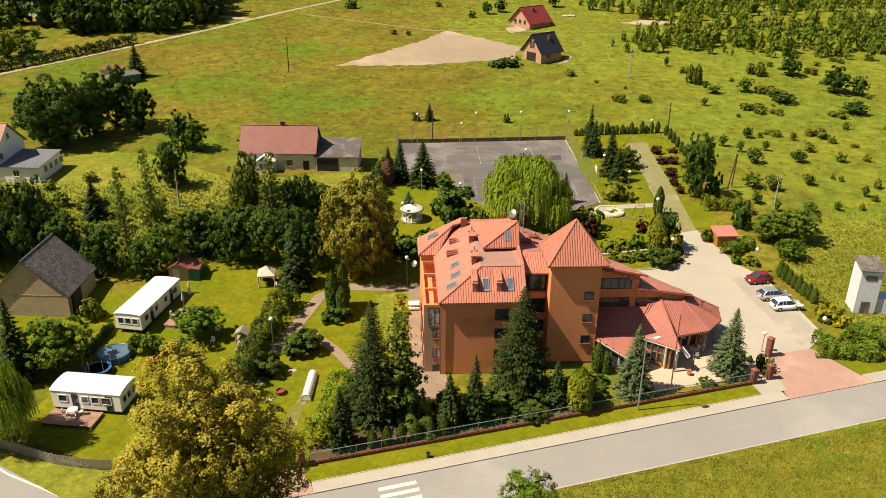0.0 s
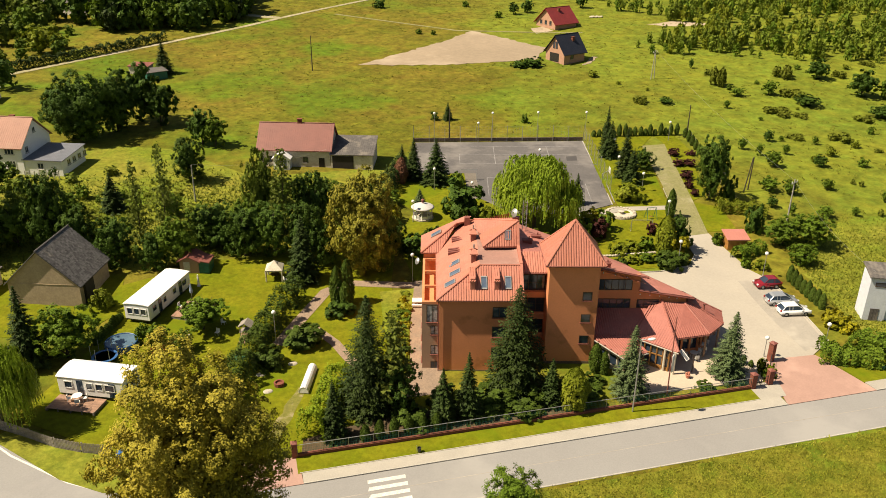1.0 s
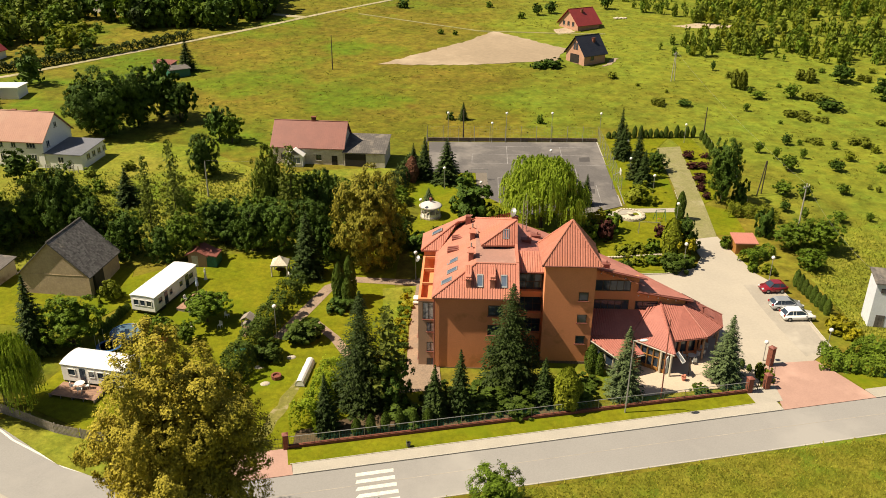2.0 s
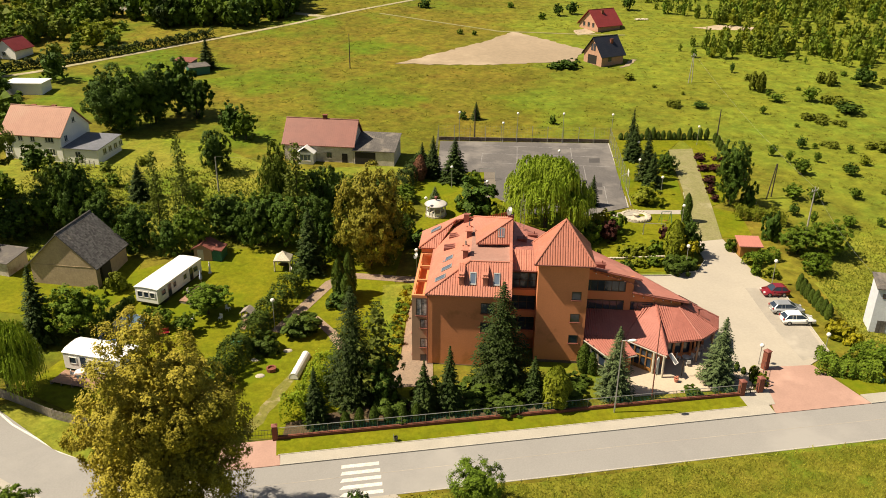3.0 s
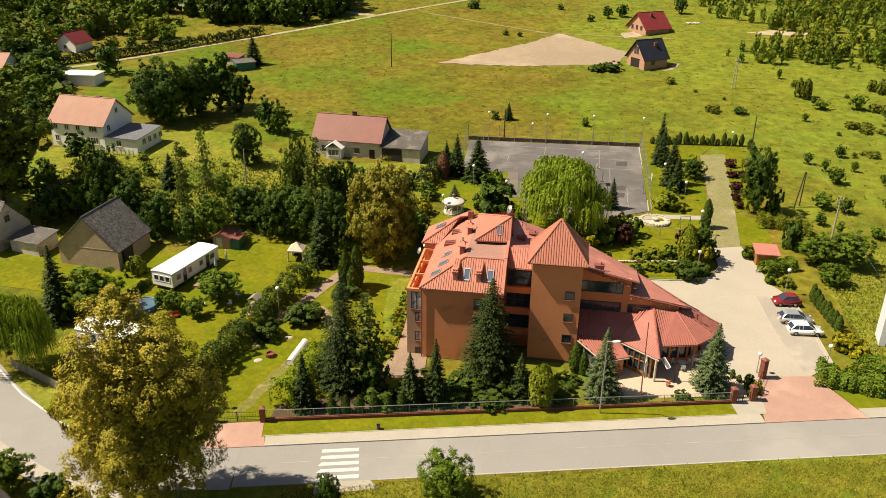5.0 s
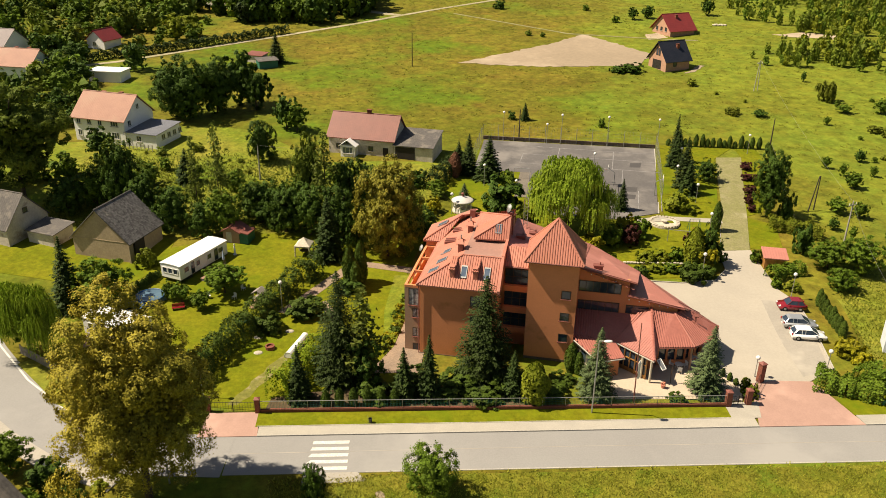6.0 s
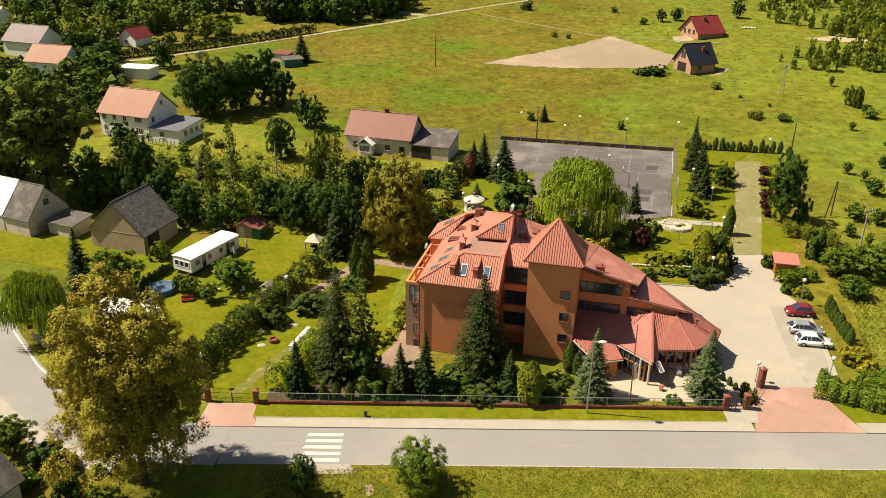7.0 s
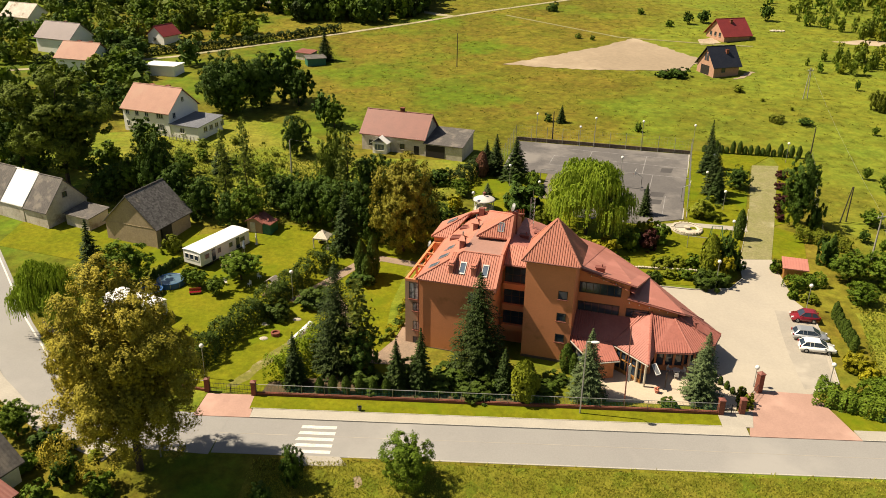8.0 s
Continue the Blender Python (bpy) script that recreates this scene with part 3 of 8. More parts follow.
patch("dirt_track_fork", strip([(21, 281), (6, 291), (-20, 300), (-60, 306)], 3.0), 0.10, M_DIRT, "pale dirt track fork", "track")
patch("far_path", strip([(40, 284), (75, 252), (105, 243), (114, 241.5)], 1.0), 0.08, M_GRASSPAVE, "faint footpath over the meadow", "track")
patch("paved_track", [(71.4, 102.9), (76.1, 103.0), (80.0, 114.0), (83.2, 123.5), (87.2, 135.0), (90.4, 143.8), (85.2, 143.8), (81.6, 133.0), (78.1, 121.5), (75.4, 113.4)], 0.085, M_GRASSPAVE, "overgrown grass-paver track", "track")
patch("court", [(57.6, 114.4), (65.4, 116.6), (74.0, 149.3), (39.0, 155.0), (35.4, 137.4), (46.3, 135.6), (43.6, 123.5), (47.5, 116.2)], 0.10, M_COURT, "dark grey asphalt sports court", "court")
patch("court_corner_lawn", [(29, 127.5), (33, 140), (35.5, 137.5), (44.2, 136.1), (41.5, 123.8), (36, 120)], 0.06, M_LAWN, "mown lawn at the corner of the court", "lawn")
patch("court_side_path", [(44.2, 136.0), (46.3, 135.6), (43.6, 123.5), (41.5, 123.8)], 0.095, M_COURTPATH, "worn brown-grey path along the court", "path")
patch("court_path", strip([(58, 113.2), (66.5, 114.6), (75.4, 113.4)], 1.6), 0.09, M_SIDE, "slab path by the court", "path")
patch("garden_path", strip([(5.8, 85.5), (9.6, 91.8), (13.2, 97.6), (16.4, 99.4), (22, 97.7), (26.4, 96.4)], 1.7), 0.09, M_PATH, "brown block garden path", "path")
patch("garden_path_south", strip([(10.6, 88.4), (12.7, 84.4), (13.9, 80.4), (16.5, 75.5), (19, 71.5)], 1.3), 0.085, M_PATH, "brown block garden path", "path")
patch("worn_lawn", ragged([(2.2, 65.4), (3.6, 65.3), (6.6, 71.5), (8.4, 75.6), (7.4, 76.0), (5.2, 71.8)], 0.18, 0.9, 9), 0.06, M_DRYLAWN, "worn dry strip across the garden lawn", "lawn", skirt=0.02)
patch("west_terrace", [(17.6, 71.2), (23.6, 71.0), (26.6, 90), (28.4, 97.6), (25.9, 97.9), (22.6, 86), (20.6, 77)], 0.10, M_PATH, "brown slab terrace along the building", "terrace")
patch("entrance_terrace", [(45.6, 65.2), (58.5, 64.9), (58.8, 70.5), (50, 72.5), (45.3, 70.0)], 0.125, M_CREAMPAVE, "pale cream-pink paved entrance terrace", "terrace")
patch("flower_bed", [(19.2, 76.5), (20.4, 76.4), (22.4, 86), (25.4, 95.8), (20.5, 95.9), (19.2, 86)], 0.08, M_WILD, "grassy flower bed edged with slabs", "bed")
patch("gate_path", [(55.6, 66.4), (57.6, 64.7), (59.9, 64.5), (60.6, 66.4), (59.4, 69.6), (58.0, 71.6), (57.0, 70.2), (57.6, 68.2)], 0.135, M_CREAMPAVE, "cream paved path curving to the garden gate", "path")
patch("sandy_spot", [(19.0, 51.3), (19.5, 51.5), (19.9, 51.1), (20.0, 50.4), (19.7, 49.9), (19.3, 49.8), (19.2, 50.5)], 0.112, M_SAND, "bare sandy spot in the grass", "soil", skirt=0.03)
patch("north_bed", [(54, 94.8), (66, 94.2), (67.6, 98.6), (54, 99.6)], 0.08, M_LAWN, "terraced lawn bed", "bed")


def kerb_line(name, line, w=0.14, h=0.16, lift=0.05):
    bm = BM()
    for a, b in zip(line, line[1:]):
        d = (Vector(b) - Vector(a)).normalized()
        n = Vector((-d.y, d.x)) * (w / 2)
        q = [(a[0] + n.x, a[1] + n.y), (a[0] - n.x, a[1] - n.y), (b[0] - n.x, b[1] - n.y), (b[0] + n.x, b[1] + n.y)]
        slab(bm, [(x, y, ground(x, y) + lift + h) for x, y in q], 0.4)
    return tagged(part(name, bm, M_KERB), "pale concrete kerb edging", "kerb", kind="structure")


kerb_line("kerb_road", [(x, 60.14) for x in (6.4, 20, 35, 50, 60.1)], lift=0.0)
kerb_line("kerb_road_east", [(71.9, 60.14), (100, 60.14), (180, 60.14)], lift=0.0)
kerb_line("kerb_forecourt", [(73.4, 70.3), (75.5, 80), (76.4, 87.2)])
kerb_line("kerb_north", [(71.1, 102.8), (69.9, 96.6), (67.1, 93.3), (62, 92.7), (55, 93.7)])
kerb_line("kerb_track", [(71.3, 103), (75.3, 113.5), (78.0, 121.6)], w=0.07, h=0.02)
kerb_line("kerb_court", [(65.5, 116.6), (74.1, 149.3)], w=0.25, h=0.06)
kerb_line("kerb_verge", [(6.2, 61.62), (57.6, 61.62)], w=0.08, h=0.1)

# road paint: zebra bars, edge lines
for i in range(5):
    y = 59.15 - i * 1.02
    bm = BM()
    slab(bm, [(11.7 - 0.13 * i + 0.65, y - 0.5, ground(14, y) + 0.036), (16.1, y - 0.5, ground(14, y) + 0.036), (16.1 + 0.05, y, ground(14, y) + 0.036), (11.75 + 0.65, y, ground(14, y) + 0.036)], 0.02)
    tagged(part("zebra_bar", bm, M_LINE), "white painted bar of the zebra crossing", "road marking", "zebra crossing bars")
patch("edge_line_south", [(18, 54.14), (180, 54.14), (180, 54.28), (18, 54.28)], 0.037, M_KERB, "worn white edge line", "road marking", skirt=0.02)
patch("edge_line_bend", strip([(p[0] + 1.6, p[1] + 2.45) for p in WEST_ROAD[2:]], 0.22), 0.052, M_LINE, "worn white edge line", "road marking", skirt=0.02)
patch("seam", strip([(4, 57.35), (40, 57.5), (90, 57.2), (180, 57.3)], 0.06), 0.036, M_BAY, "dark sealed seam in the asphalt", "road marking", skirt=0.02)

# court repairs and markings
for q in ([(66.0, 138.3), (68.1, 138.1), (69.0, 140.6), (66.8, 140.8)], [(61.6, 125.8), (64.0, 125.6), (64.8, 127.7), (62.4, 128.0)], [(60.6, 122.7), (62.9, 122.4), (63.6, 124.3), (61.2, 124.6)]):
    patch("asphalt_repair", q, 0.104, M_COURTDARK, "darker repaired patch in the court", "court marking", skirt=0.01)
_c, _u, _v = Vector((56.3, 134.0)), Vector((0.976, -0.218)), Vector((0.26, 0.966))
for a, b in (((-13, 10), (14, 10)), ((-13, 4.5), (14, 4.5)), ((-13, 4.5), (-13, 10)), ((-6, 4.5), (-6, 15)), ((5, 4.5), (5, 15)), ((14, -14), (14, -6)), ((10, -14), (10, -6)), ((7, 4.5), (7, -3)), ((-13, 15), (14, 15)), ((-8, -3), (-8, -12)), ((-8, -3), (-2, -3))):
    p, q = _c + _u * a[0] + _v * a[1], _c + _u * b[0] + _v * b[1]
    patch("court_line", strip([tuple(p), tuple(q)], 0.14), 0.106, M_COURTLINE, "faded white court line", "court marking", skirt=0.01)


# ---- hotel building ----
HOTEL = pose(23.3, 75.3, 0, 0, 0, -14)
hotel = thing("hotel_building", HOTEL, "orange-brown rendered hotel with stepped terracotta tile roofs and a pyramid tower", "building")


def inside_span(poly, p, d):
    """Where the line p + k d crosses a plane outline: the first and the last k."""
    ks = []
    n = len(poly)
    for i in range(n):
        a, b = poly[i], poly[(i + 1) % n]
        e = (b[0] - a[0], b[1] - a[1])
        det = d[0] * -e[1] + d[1] * e[0]
        if abs(det) < 1e-9:
            continue
        rx, ry = a[0] - p[0], a[1] - p[1]
        k = (rx * -e[1] + ry * e[0]) / det
        s = (d[0] * ry - d[1] * rx) / det
        if -1e-6 <= s <= 1 + 1e-6:
            ks.append(k)
    return (min(ks), max(ks)) if len(ks) > 1 else None


def tiled(parent, pts, material=None, pitch=0.29, thick=0.16, name="roof", courses=True, rib=0.055, label=""):
    """A tiled roof slope: the outline starts with the two ends of the eave; ribs run up the slope, courses across it."""
    material = material or M_TILE
    P = [Vector(p) for p in pts]
    nrm = Vector((0, 0, 0))
    for i in range(len(P)):
        nrm += P[i].cross(P[(i + 1) % len(P)])
    nrm.normalize()
    if nrm.z < 0:
        nrm = -nrm
    e = (P[1] - P[0]).normalized()
    s = nrm.cross(e)
    if s.z < 0:
        s = -s
    bm = BM()
    slab(bm, [tuple(p) for p in P], thick)
    deck_part = part(name, bm, material, parent, label)
    bm = BM()
    flat = [((p - P[0]).dot(e), (p - P[0]).dot(s)) for p in P]
    lo, hi = min(a for a, _ in flat), max(a for a, _ in flat)
    k = lo + pitch / 2
    while k < hi:
        span = inside_span(flat, (k, 0), (0, 1))
        if span and span[1] - span[0] > 0.15:
            base = P[0] + e * k
            step = 2.2 if courses else 100
            a = span[0]
            while a < span[1] - 0.05:
                b = min(span[1], a + step)
                prof = ((-0.33, 0.004), (-0.2, rib), (0.2, rib), (0.33, 0.004))
                lo_v = [bm.verts.new(base + s * a + e * (u * pitch) + nrm * (h + 0.012)) for u, h in prof]
                hi_v = [bm.verts.new(base + s * b + e * (u * pitch) + nrm * h) for u, h in prof]
                for i in range(3):
                    bm.faces.new((lo_v[i], lo_v[i + 1], hi_v[i + 1], hi_v[i]))
                bm.faces.new(lo_v)
                a = b
        k += pitch
    tagged(part("tile_course", bm, material, deck_part), kind="stuff")
    return deck_part


def caps(parent, line, material=None, r=0.13):
    """Rounded ridge tiles along a hip or ridge, one after another."""
    bm = BM()
    for p, q in zip(line, line[1:]):
        p, q = Vector(p), Vector(q)
        n = max(1, round((q - p).length / 0.42))
        for i in range(n):
            a, b = p.lerp(q, i / n), p.lerp(q, (i + 1.08) / n)
            rod(bm, a, b, r, 6, r * 0.86)
    return tagged(part("ridge_tiles", bm, material or M_TILE, parent), kind="stuff")


def window(parent, x0, x1, z0, z1, y, frame=None, glass=None, mull=1, sill=True, axis="y", bars=0, depth=0.12):
    """A window in a wall that faces -y (or -x): frame proud of the wall, glass set back in it, mullions, sill."""
    m = Matrix.Identity(4) if axis == "y" else (Matrix.Rotation(radians(-90), 4, "Z") if axis == "x" else Matrix.Rotation(radians(90), 4, "Z"))
    frame, glass = frame or M_FRAME, glass or M_GLASS
    fw = 0.08
    bm = BM()
    rings = [[bm.verts.new(m @ Vector((a, d, c))) for a, c in ((x0 + i, z0 + i), (x1 - i, z0 + i), (x1 - i, z1 - i), (x0 + i, z1 - i))] for i, d in ((0, y + depth), (0, y - 0.06), (fw, y - 0.06), (fw, y + depth))]
    for k in range(4):
        for i in range(4):
            bm.faces.new((rings[k][i], rings[k][(i + 1) % 4], rings[(k + 1) % 4][(i + 1) % 4], rings[(k + 1) % 4][i]))
    win = part("window", bm, frame, parent)
    for i in range(mull):
        xm = x0 + (x1 - x0) * (i + 1) / (mull + 1)
        bm = BM()
        box(bm, xm - 0.035, xm + 0.035, y - 0.04, y + depth, z0 + fw, z1 - fw, m)
        part("mullion", bm, frame, win)
    for i in range(bars):
        zm = z0 + (z1 - z0) * (i + 1) / (bars + 1)
        bm = BM()
        box(bm, x0 + fw, x1 - fw, y - 0.035, y + depth - 0.01, zm - 0.03, zm + 0.03, m)
        part("glazing_bar", bm, frame, win)
    bm = BM()
    box(bm, x0 + fw, x1 - fw, y - 0.012, y + 0.05, z0 + fw, z1 - fw, m)
    part("pane", bm, glass, win)
    if sill:
        bm = BM()
        box(bm, x0 - 0.08, x1 + 0.08, y - 0.16, y + 0.02, z0 - 0.07, z0, m)
        part("sill", bm, M_TILE_RED if parent == hotel else M_KERB, win)
    return win


def skylight(parent, p, q, up, w, label="roof window with a grey frame"):
    """A roof window between two points of its lower edge, going up the slope."""
    p, q, up = Vector(p), Vector(q), Vector(up)
    e = (q - p).normalized()
    n = e.cross(up.normalized()).normalized()
    if n.z < 0:
        n = -n
    bm = BM()

    def quad(a, h, f=1.0):
        c = (p + q) / 2 + up / 2
        return [bm.verts.new(c + (e * sx * (q - p).length / 2 + up * sy / 2) * f + n * h) for sx, sy in ((-1, -1), (1, -1), (1, 1), (-1, 1))]
    lo, hi, inn, low = quad(0, -0.05), quad(0, 0.10), quad(0, 0.10, 0.8), quad(0, 0.05, 0.8)
    for a, b in ((lo, hi), (hi, inn), (inn, low)):
        for i in range(4):
            bm.faces.new((a[i], a[(i + 1) % 4], b[(i + 1) % 4], b[i]))
    fr = part("skylight", bm, M_STEEL, parent, label)
    bm = BM()
    bm.faces.new(quad(0, 0.055, 0.82))
    part("pane", bm, M_SKYLIGHT, fr)
    return fr


def on_west(v, u):
    return (u, v, 10.0 + 0.58 * u)


# walls of the main block, with their plinth
bm = BM()
box(bm, 0.35, 9.55, 0.45, 16.8, -0.4, 9.95)
part("wall", bm, M_RENDER, hotel, "orange-brown rendered wall")
bm = BM()
box(bm, 0.31, 9.59, 0.41, 16.84, -0.45, 0.55)
part("plinth", bm, M_PLINTH, hotel, "dark stone plinth")
bm = BM()
box(bm, 5.1, 9.5, 3.45, 16.2, 9.9, 12.75)
part("attic_wall", bm, M_RENDER, hotel)
# loggia on the west side, open at the top storey
bm = BM()
box(bm, -1.6, 0.34, 0.85, 1.15, -0.5, 9.1)
part("loggia_wall", bm, M_RENDER_PALE, hotel, "brown-beige rendered end wall")
bm = BM()
box(bm, -1.6, -1.35, 1.15, 12.6, -0.5, 7.2)
box(bm, -1.6, 0.34, 1.15, 12.6, 6.9, 7.15)
part("loggia_wall", bm, M_RENDER, hotel)
bm = BM()
box(bm, -1.62, -1.34, 0.84, 12.6, 9.1, 9.42)
box(bm, -1.34, 0.3, 0.84, 1.14, 9.1, 9.42)
for v in (4.9, 8.8, 12.4):
    box(bm, -1.34, 0.3, v, v + 0.22, 9.1, 9.42)
part("loggia_beam", bm, M_RENDER, hotel, "open orange beam frame over the balcony")
for v in (1.15, 4.9, 8.8, 12.3):
    bm = BM()
    box(bm, -1.6, -1.38, v, v + 0.25, 7.15, 9.1)
    part("column", bm, M_RENDER, hotel)
bm = BM()
box(bm, -1.6, -1.45, 1.4, 12.3, 7.15, 8.1)
part("parapet", bm, M_RENDER, hotel)
# the upper three panes carry the painted sky reflection
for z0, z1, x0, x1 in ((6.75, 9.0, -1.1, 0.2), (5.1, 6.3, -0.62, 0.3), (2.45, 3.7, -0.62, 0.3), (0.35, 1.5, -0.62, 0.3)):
    window(hotel, x0, x1, z0, z1, 0.86, M_FRAME, M_SKYPANE if z0 > 1 else M_GLASS, 1, True)
bm = BM()
rod(bm, (0.27, 0.3, -0.4), (0.27, 0.3, 9.9), 0.07)
part("downpipe", bm, M_TILE_RED, hotel, "brown downpipe")
for z0 in (0.9, 3.9):
    for v in (2.2, 5.2, 8.2, 10.6):
        window(hotel, -v - 0.6, -v + 0.6, z0, z0 + 1.5, -1.6, axis="x")
for z in (7.6, 5.05):
    window(hotel, 6.45, 8.05, z, z + 1.35, 0.45, M_FRAME, M_GLASS, 1)
window(hotel, 6.45, 8.05, 2.3, 3.65, 0.45, M_FRAME, M_GLASS, 1)

# tiled slopes of the main block
tiled(hotel, [(0, 0, 10.0), (9.7, 0, 10.0), (9.7, 3.3, 12.9), (5.0, 3.3, 12.9)])
tiled(hotel, [(0, 12.5, 10.0), (0, 0, 10.0), (5.0, 3.3, 12.9), (5.0, 17.0, 12.9), (2.6, 15.9, 12.0)])
tiled(hotel, [(-1.9, 12.5, 10.2), (0.4, 12.5, 10.24), (2.7, 15.9, 12.9)])
tiled(hotel, [(-1.9, 18.0, 10.2), (-1.9, 12.5, 10.2), (2.7, 15.9, 12.9), (5.0, 17.0, 13.0), (4.2, 18.0, 12.6)])
tiled(hotel, [(9.7, 19.5, 10.2), (-1.9, 18.05, 10.2), (4.2, 18.0, 12.6), (9.7, 16.6, 13.2)])
bm = BM()
box(bm, -1.55, 9.55, 12.7, 17.9, -0.4, 10.0)
part("wall", bm, M_RENDER, hotel)
caps(hotel, [(0, 0, 10.04), (5.0, 3.3, 12.95)])
caps(hotel, [(-1.9, 12.5, 10.26), (2.7, 15.9, 12.95)])
caps(hotel, [(5.0, 3.3, 12.95), (9.7, 3.3, 12.95)], r=0.10)
bm = BM()
slab(bm, [(5.0, 3.32, 12.92), (9.65, 3.32, 12.96), (9.65, 9, 13.2), (7.5, 16.5, 13.1), (5.0, 17.0, 12.93)], 0.15)
part("flat_roof", bm, M_METALROOF, hotel, "matt brown sheet roofing")
tiled(hotel, [(5.6, 7.3, 13.4), (9.75, 7.3, 13.5), (9.8, 8.9, 16.1)])
tiled(hotel, [(5.0, 17.0, 13.0), (5.6, 7.3, 13.4), (9.8, 8.9, 16.1)])
tiled(hotel, [(9.8, 17.0, 13.2), (5.0, 17.0, 13.0), (9.8, 8.9, 16.1)])
caps(hotel, [(5.6, 7.3, 13.45), (9.8, 8.9, 16.15)])
caps(hotel, [(5.0, 17.0, 13.05), (9.8, 8.9, 16.15)])
bm = BM()
for a, b, za, zb, zl in ((-0.05, 3.3, 10.2, 13.1, 9.6), (3.3, 7.3, 13.15, 13.7, 11.0), (7.3, 8.9, 13.7, 16.2, 11.0), (8.9, 14.0, 16.2, 13.9, 11.0)):
    v8 = [bm.verts.new((u, v, z)) for v, z1 in ((a, za), (b, zb)) for u, z in ((9.62, zl), (9.95, zl), (9.95, z1), (9.62, z1))]
    for f in ((0, 1, 2, 3), (7, 6, 5, 4), (0, 4, 5, 1), (1, 5, 6, 2), (2, 6, 7, 3), (3, 7, 4, 0)):
        bm.faces.new([v8[i] for i in f])
part("fire_wall", bm, M_TILE, hotel, "raised tile-clad gable parapet")
skylight(hotel, (8.2, 7.72, 14.15), (8.95, 7.72, 14.15), (0, 0.62, 1.0), 0.7)
for u, v in ((0.7, 1.9), (1.3, 4.0), (1.3, 6.6)):
    skylight(hotel, on_west(v + 1.05, u + 0.3), on_west(v, u + 0.3), (1.25, 0.0, 0.725), 0.9)
for u, v in ((1.4, 9.6), (1.9, 12.6)):
    bm = BM()
    for j in range(3):
        slab(bm, [(u + 0.1, v + j * 0.5, 11.55 + 0.58 * (u - 1.4)), (u + 1.5, v + j * 0.5, 11.75 + 0.58 * (u - 1.4)), (u + 1.5, v + 0.3 + j * 0.5, 11.75 + 0.58 * (u - 1.4)), (u + 0.1, v + 0.3 + j * 0.5, 11.55 + 0.58 * (u - 1.4))], 0.7)
    part("louvre_dormer", bm, M_TILE_RED, hotel, "low brown louvred dormer")
skylight(hotel, (-0.6, 16.6, 10.93), (-0.6, 15.6, 10.93), (1.3, 0.0, 0.76), 0.9)
# two narrow tiled dormer stacks and roof windows in the south slope
for u in (3.75, 6.5):
    bm = BM()
    box(bm, u + 0.1, u + 0.66, 0.95, 2.9, 10.3, 12.3)
    st = part("dormer", bm, M_TILE, hotel, "narrow tile-clad roof dormer")
    tiled(st, [(u, 0.82, 12.0), (u + 0.76, 0.82, 12.0), (u + 0.76, 3.1, 12.72), (u, 3.1, 12.72)], pitch=0.26, thick=0.1, name="dormer_roof")
    skylight(hotel, (u + 1.32, 1.0, 10.95), (u + 2.06, 1.0, 10.95), (0, 1.2, 1.055), 0.8)
for u, v, z in ((4.4, 5.3, 12.9), (4.6, 11.2, 12.9)):
    bm = BM()
    box(bm, u - 0.3, u + 0.3, v - 0.5, v + 0.5, z - 0.8, z + 0.75)
    ch = part("chimney", bm, M_TILE_RED, hotel, "brick chimney with a tiled cap")
    bm = BM()
    slab(bm, [(u - 0.5, v - 0.7, z + 0.75), (u + 0.5, v - 0.7, z + 0.75), (u + 0.12, v, z + 1.25), (u - 0.12, v, z + 1.25)], 0.08)
    slab(bm, [(u - 0.5, v + 0.7, z + 0.75), (u + 0.5, v + 0.7, z + 0.75), (u + 0.12, v, z + 1.25), (u - 0.12, v, z + 1.25)], 0.08)
    part("cap", bm, M_TILE, ch)
    bm = BM()
    rod(bm, (u, v, z + 1.1), (u, v, z + 1.7), 0.1)
    part("flue", bm, M_STEEL, ch)
bm = BM()
box(bm, 3.7, 4.4, 16.0, 16.6, 12.0, 13.6)
part("chimney", bm, M_TILE_RED, hotel, "small brick chimney")
bm = BM()
box(bm, 9.3, 10.1, 10.2, 10.8, 13.0, 16.0)
part("chimney", bm, M_TILE_RED, hotel, "brick chimney behind the peak")
bm = BM()
bmesh.ops.create_cone(bm, segments=20, radius1=0.55, radius2=0.12, depth=0.18, matrix=Matrix.Translation((9.4, 10.3, 16.6)) @ Euler((radians(70), 0, radians(-60))).to_matrix().to_4x4())
rod(bm, (9.5, 10.5, 15.8), (9.45, 10.4, 16.6), 0.05)
part("satellite_dish", bm, M_STEEL, hotel, "grey satellite dish on the chimney")
bm = BM()
for a in (0, 1):
    for b in (0, 1):
        rod(bm, (11.0 + a * 0.5, 14.0 + b * 0.5, 12.4), (11.0 + a * 0.5, 14.0 + b * 0.5, 16.6), 0.03, 4)
for k in range(7):
    z = 13.0 + k * 0.55
    for p, q in (((0, 0), (1, 0)), ((1, 0), (1, 1)), ((1, 1), (0, 1)), ((0, 1), (0, 0))):
        rod(bm, (11 + p[0] * 0.5, 14 + p[1] * 0.5, z), (11 + q[0] * 0.5, 14 + q[1] * 0.5, z + 0.3), 0.018, 4)
rod(bm, (11.25, 14.25, 16.4), (11.25, 14.25, 17.6), 0.025, 4)
part("antenna_mast", bm, M_STEEL, hotel, "grey lattice aerial mast")
bm = BM()
rod(bm, (-1.9, 13.4, 8.6), (-2.3, 13.3, 8.7), 0.04)
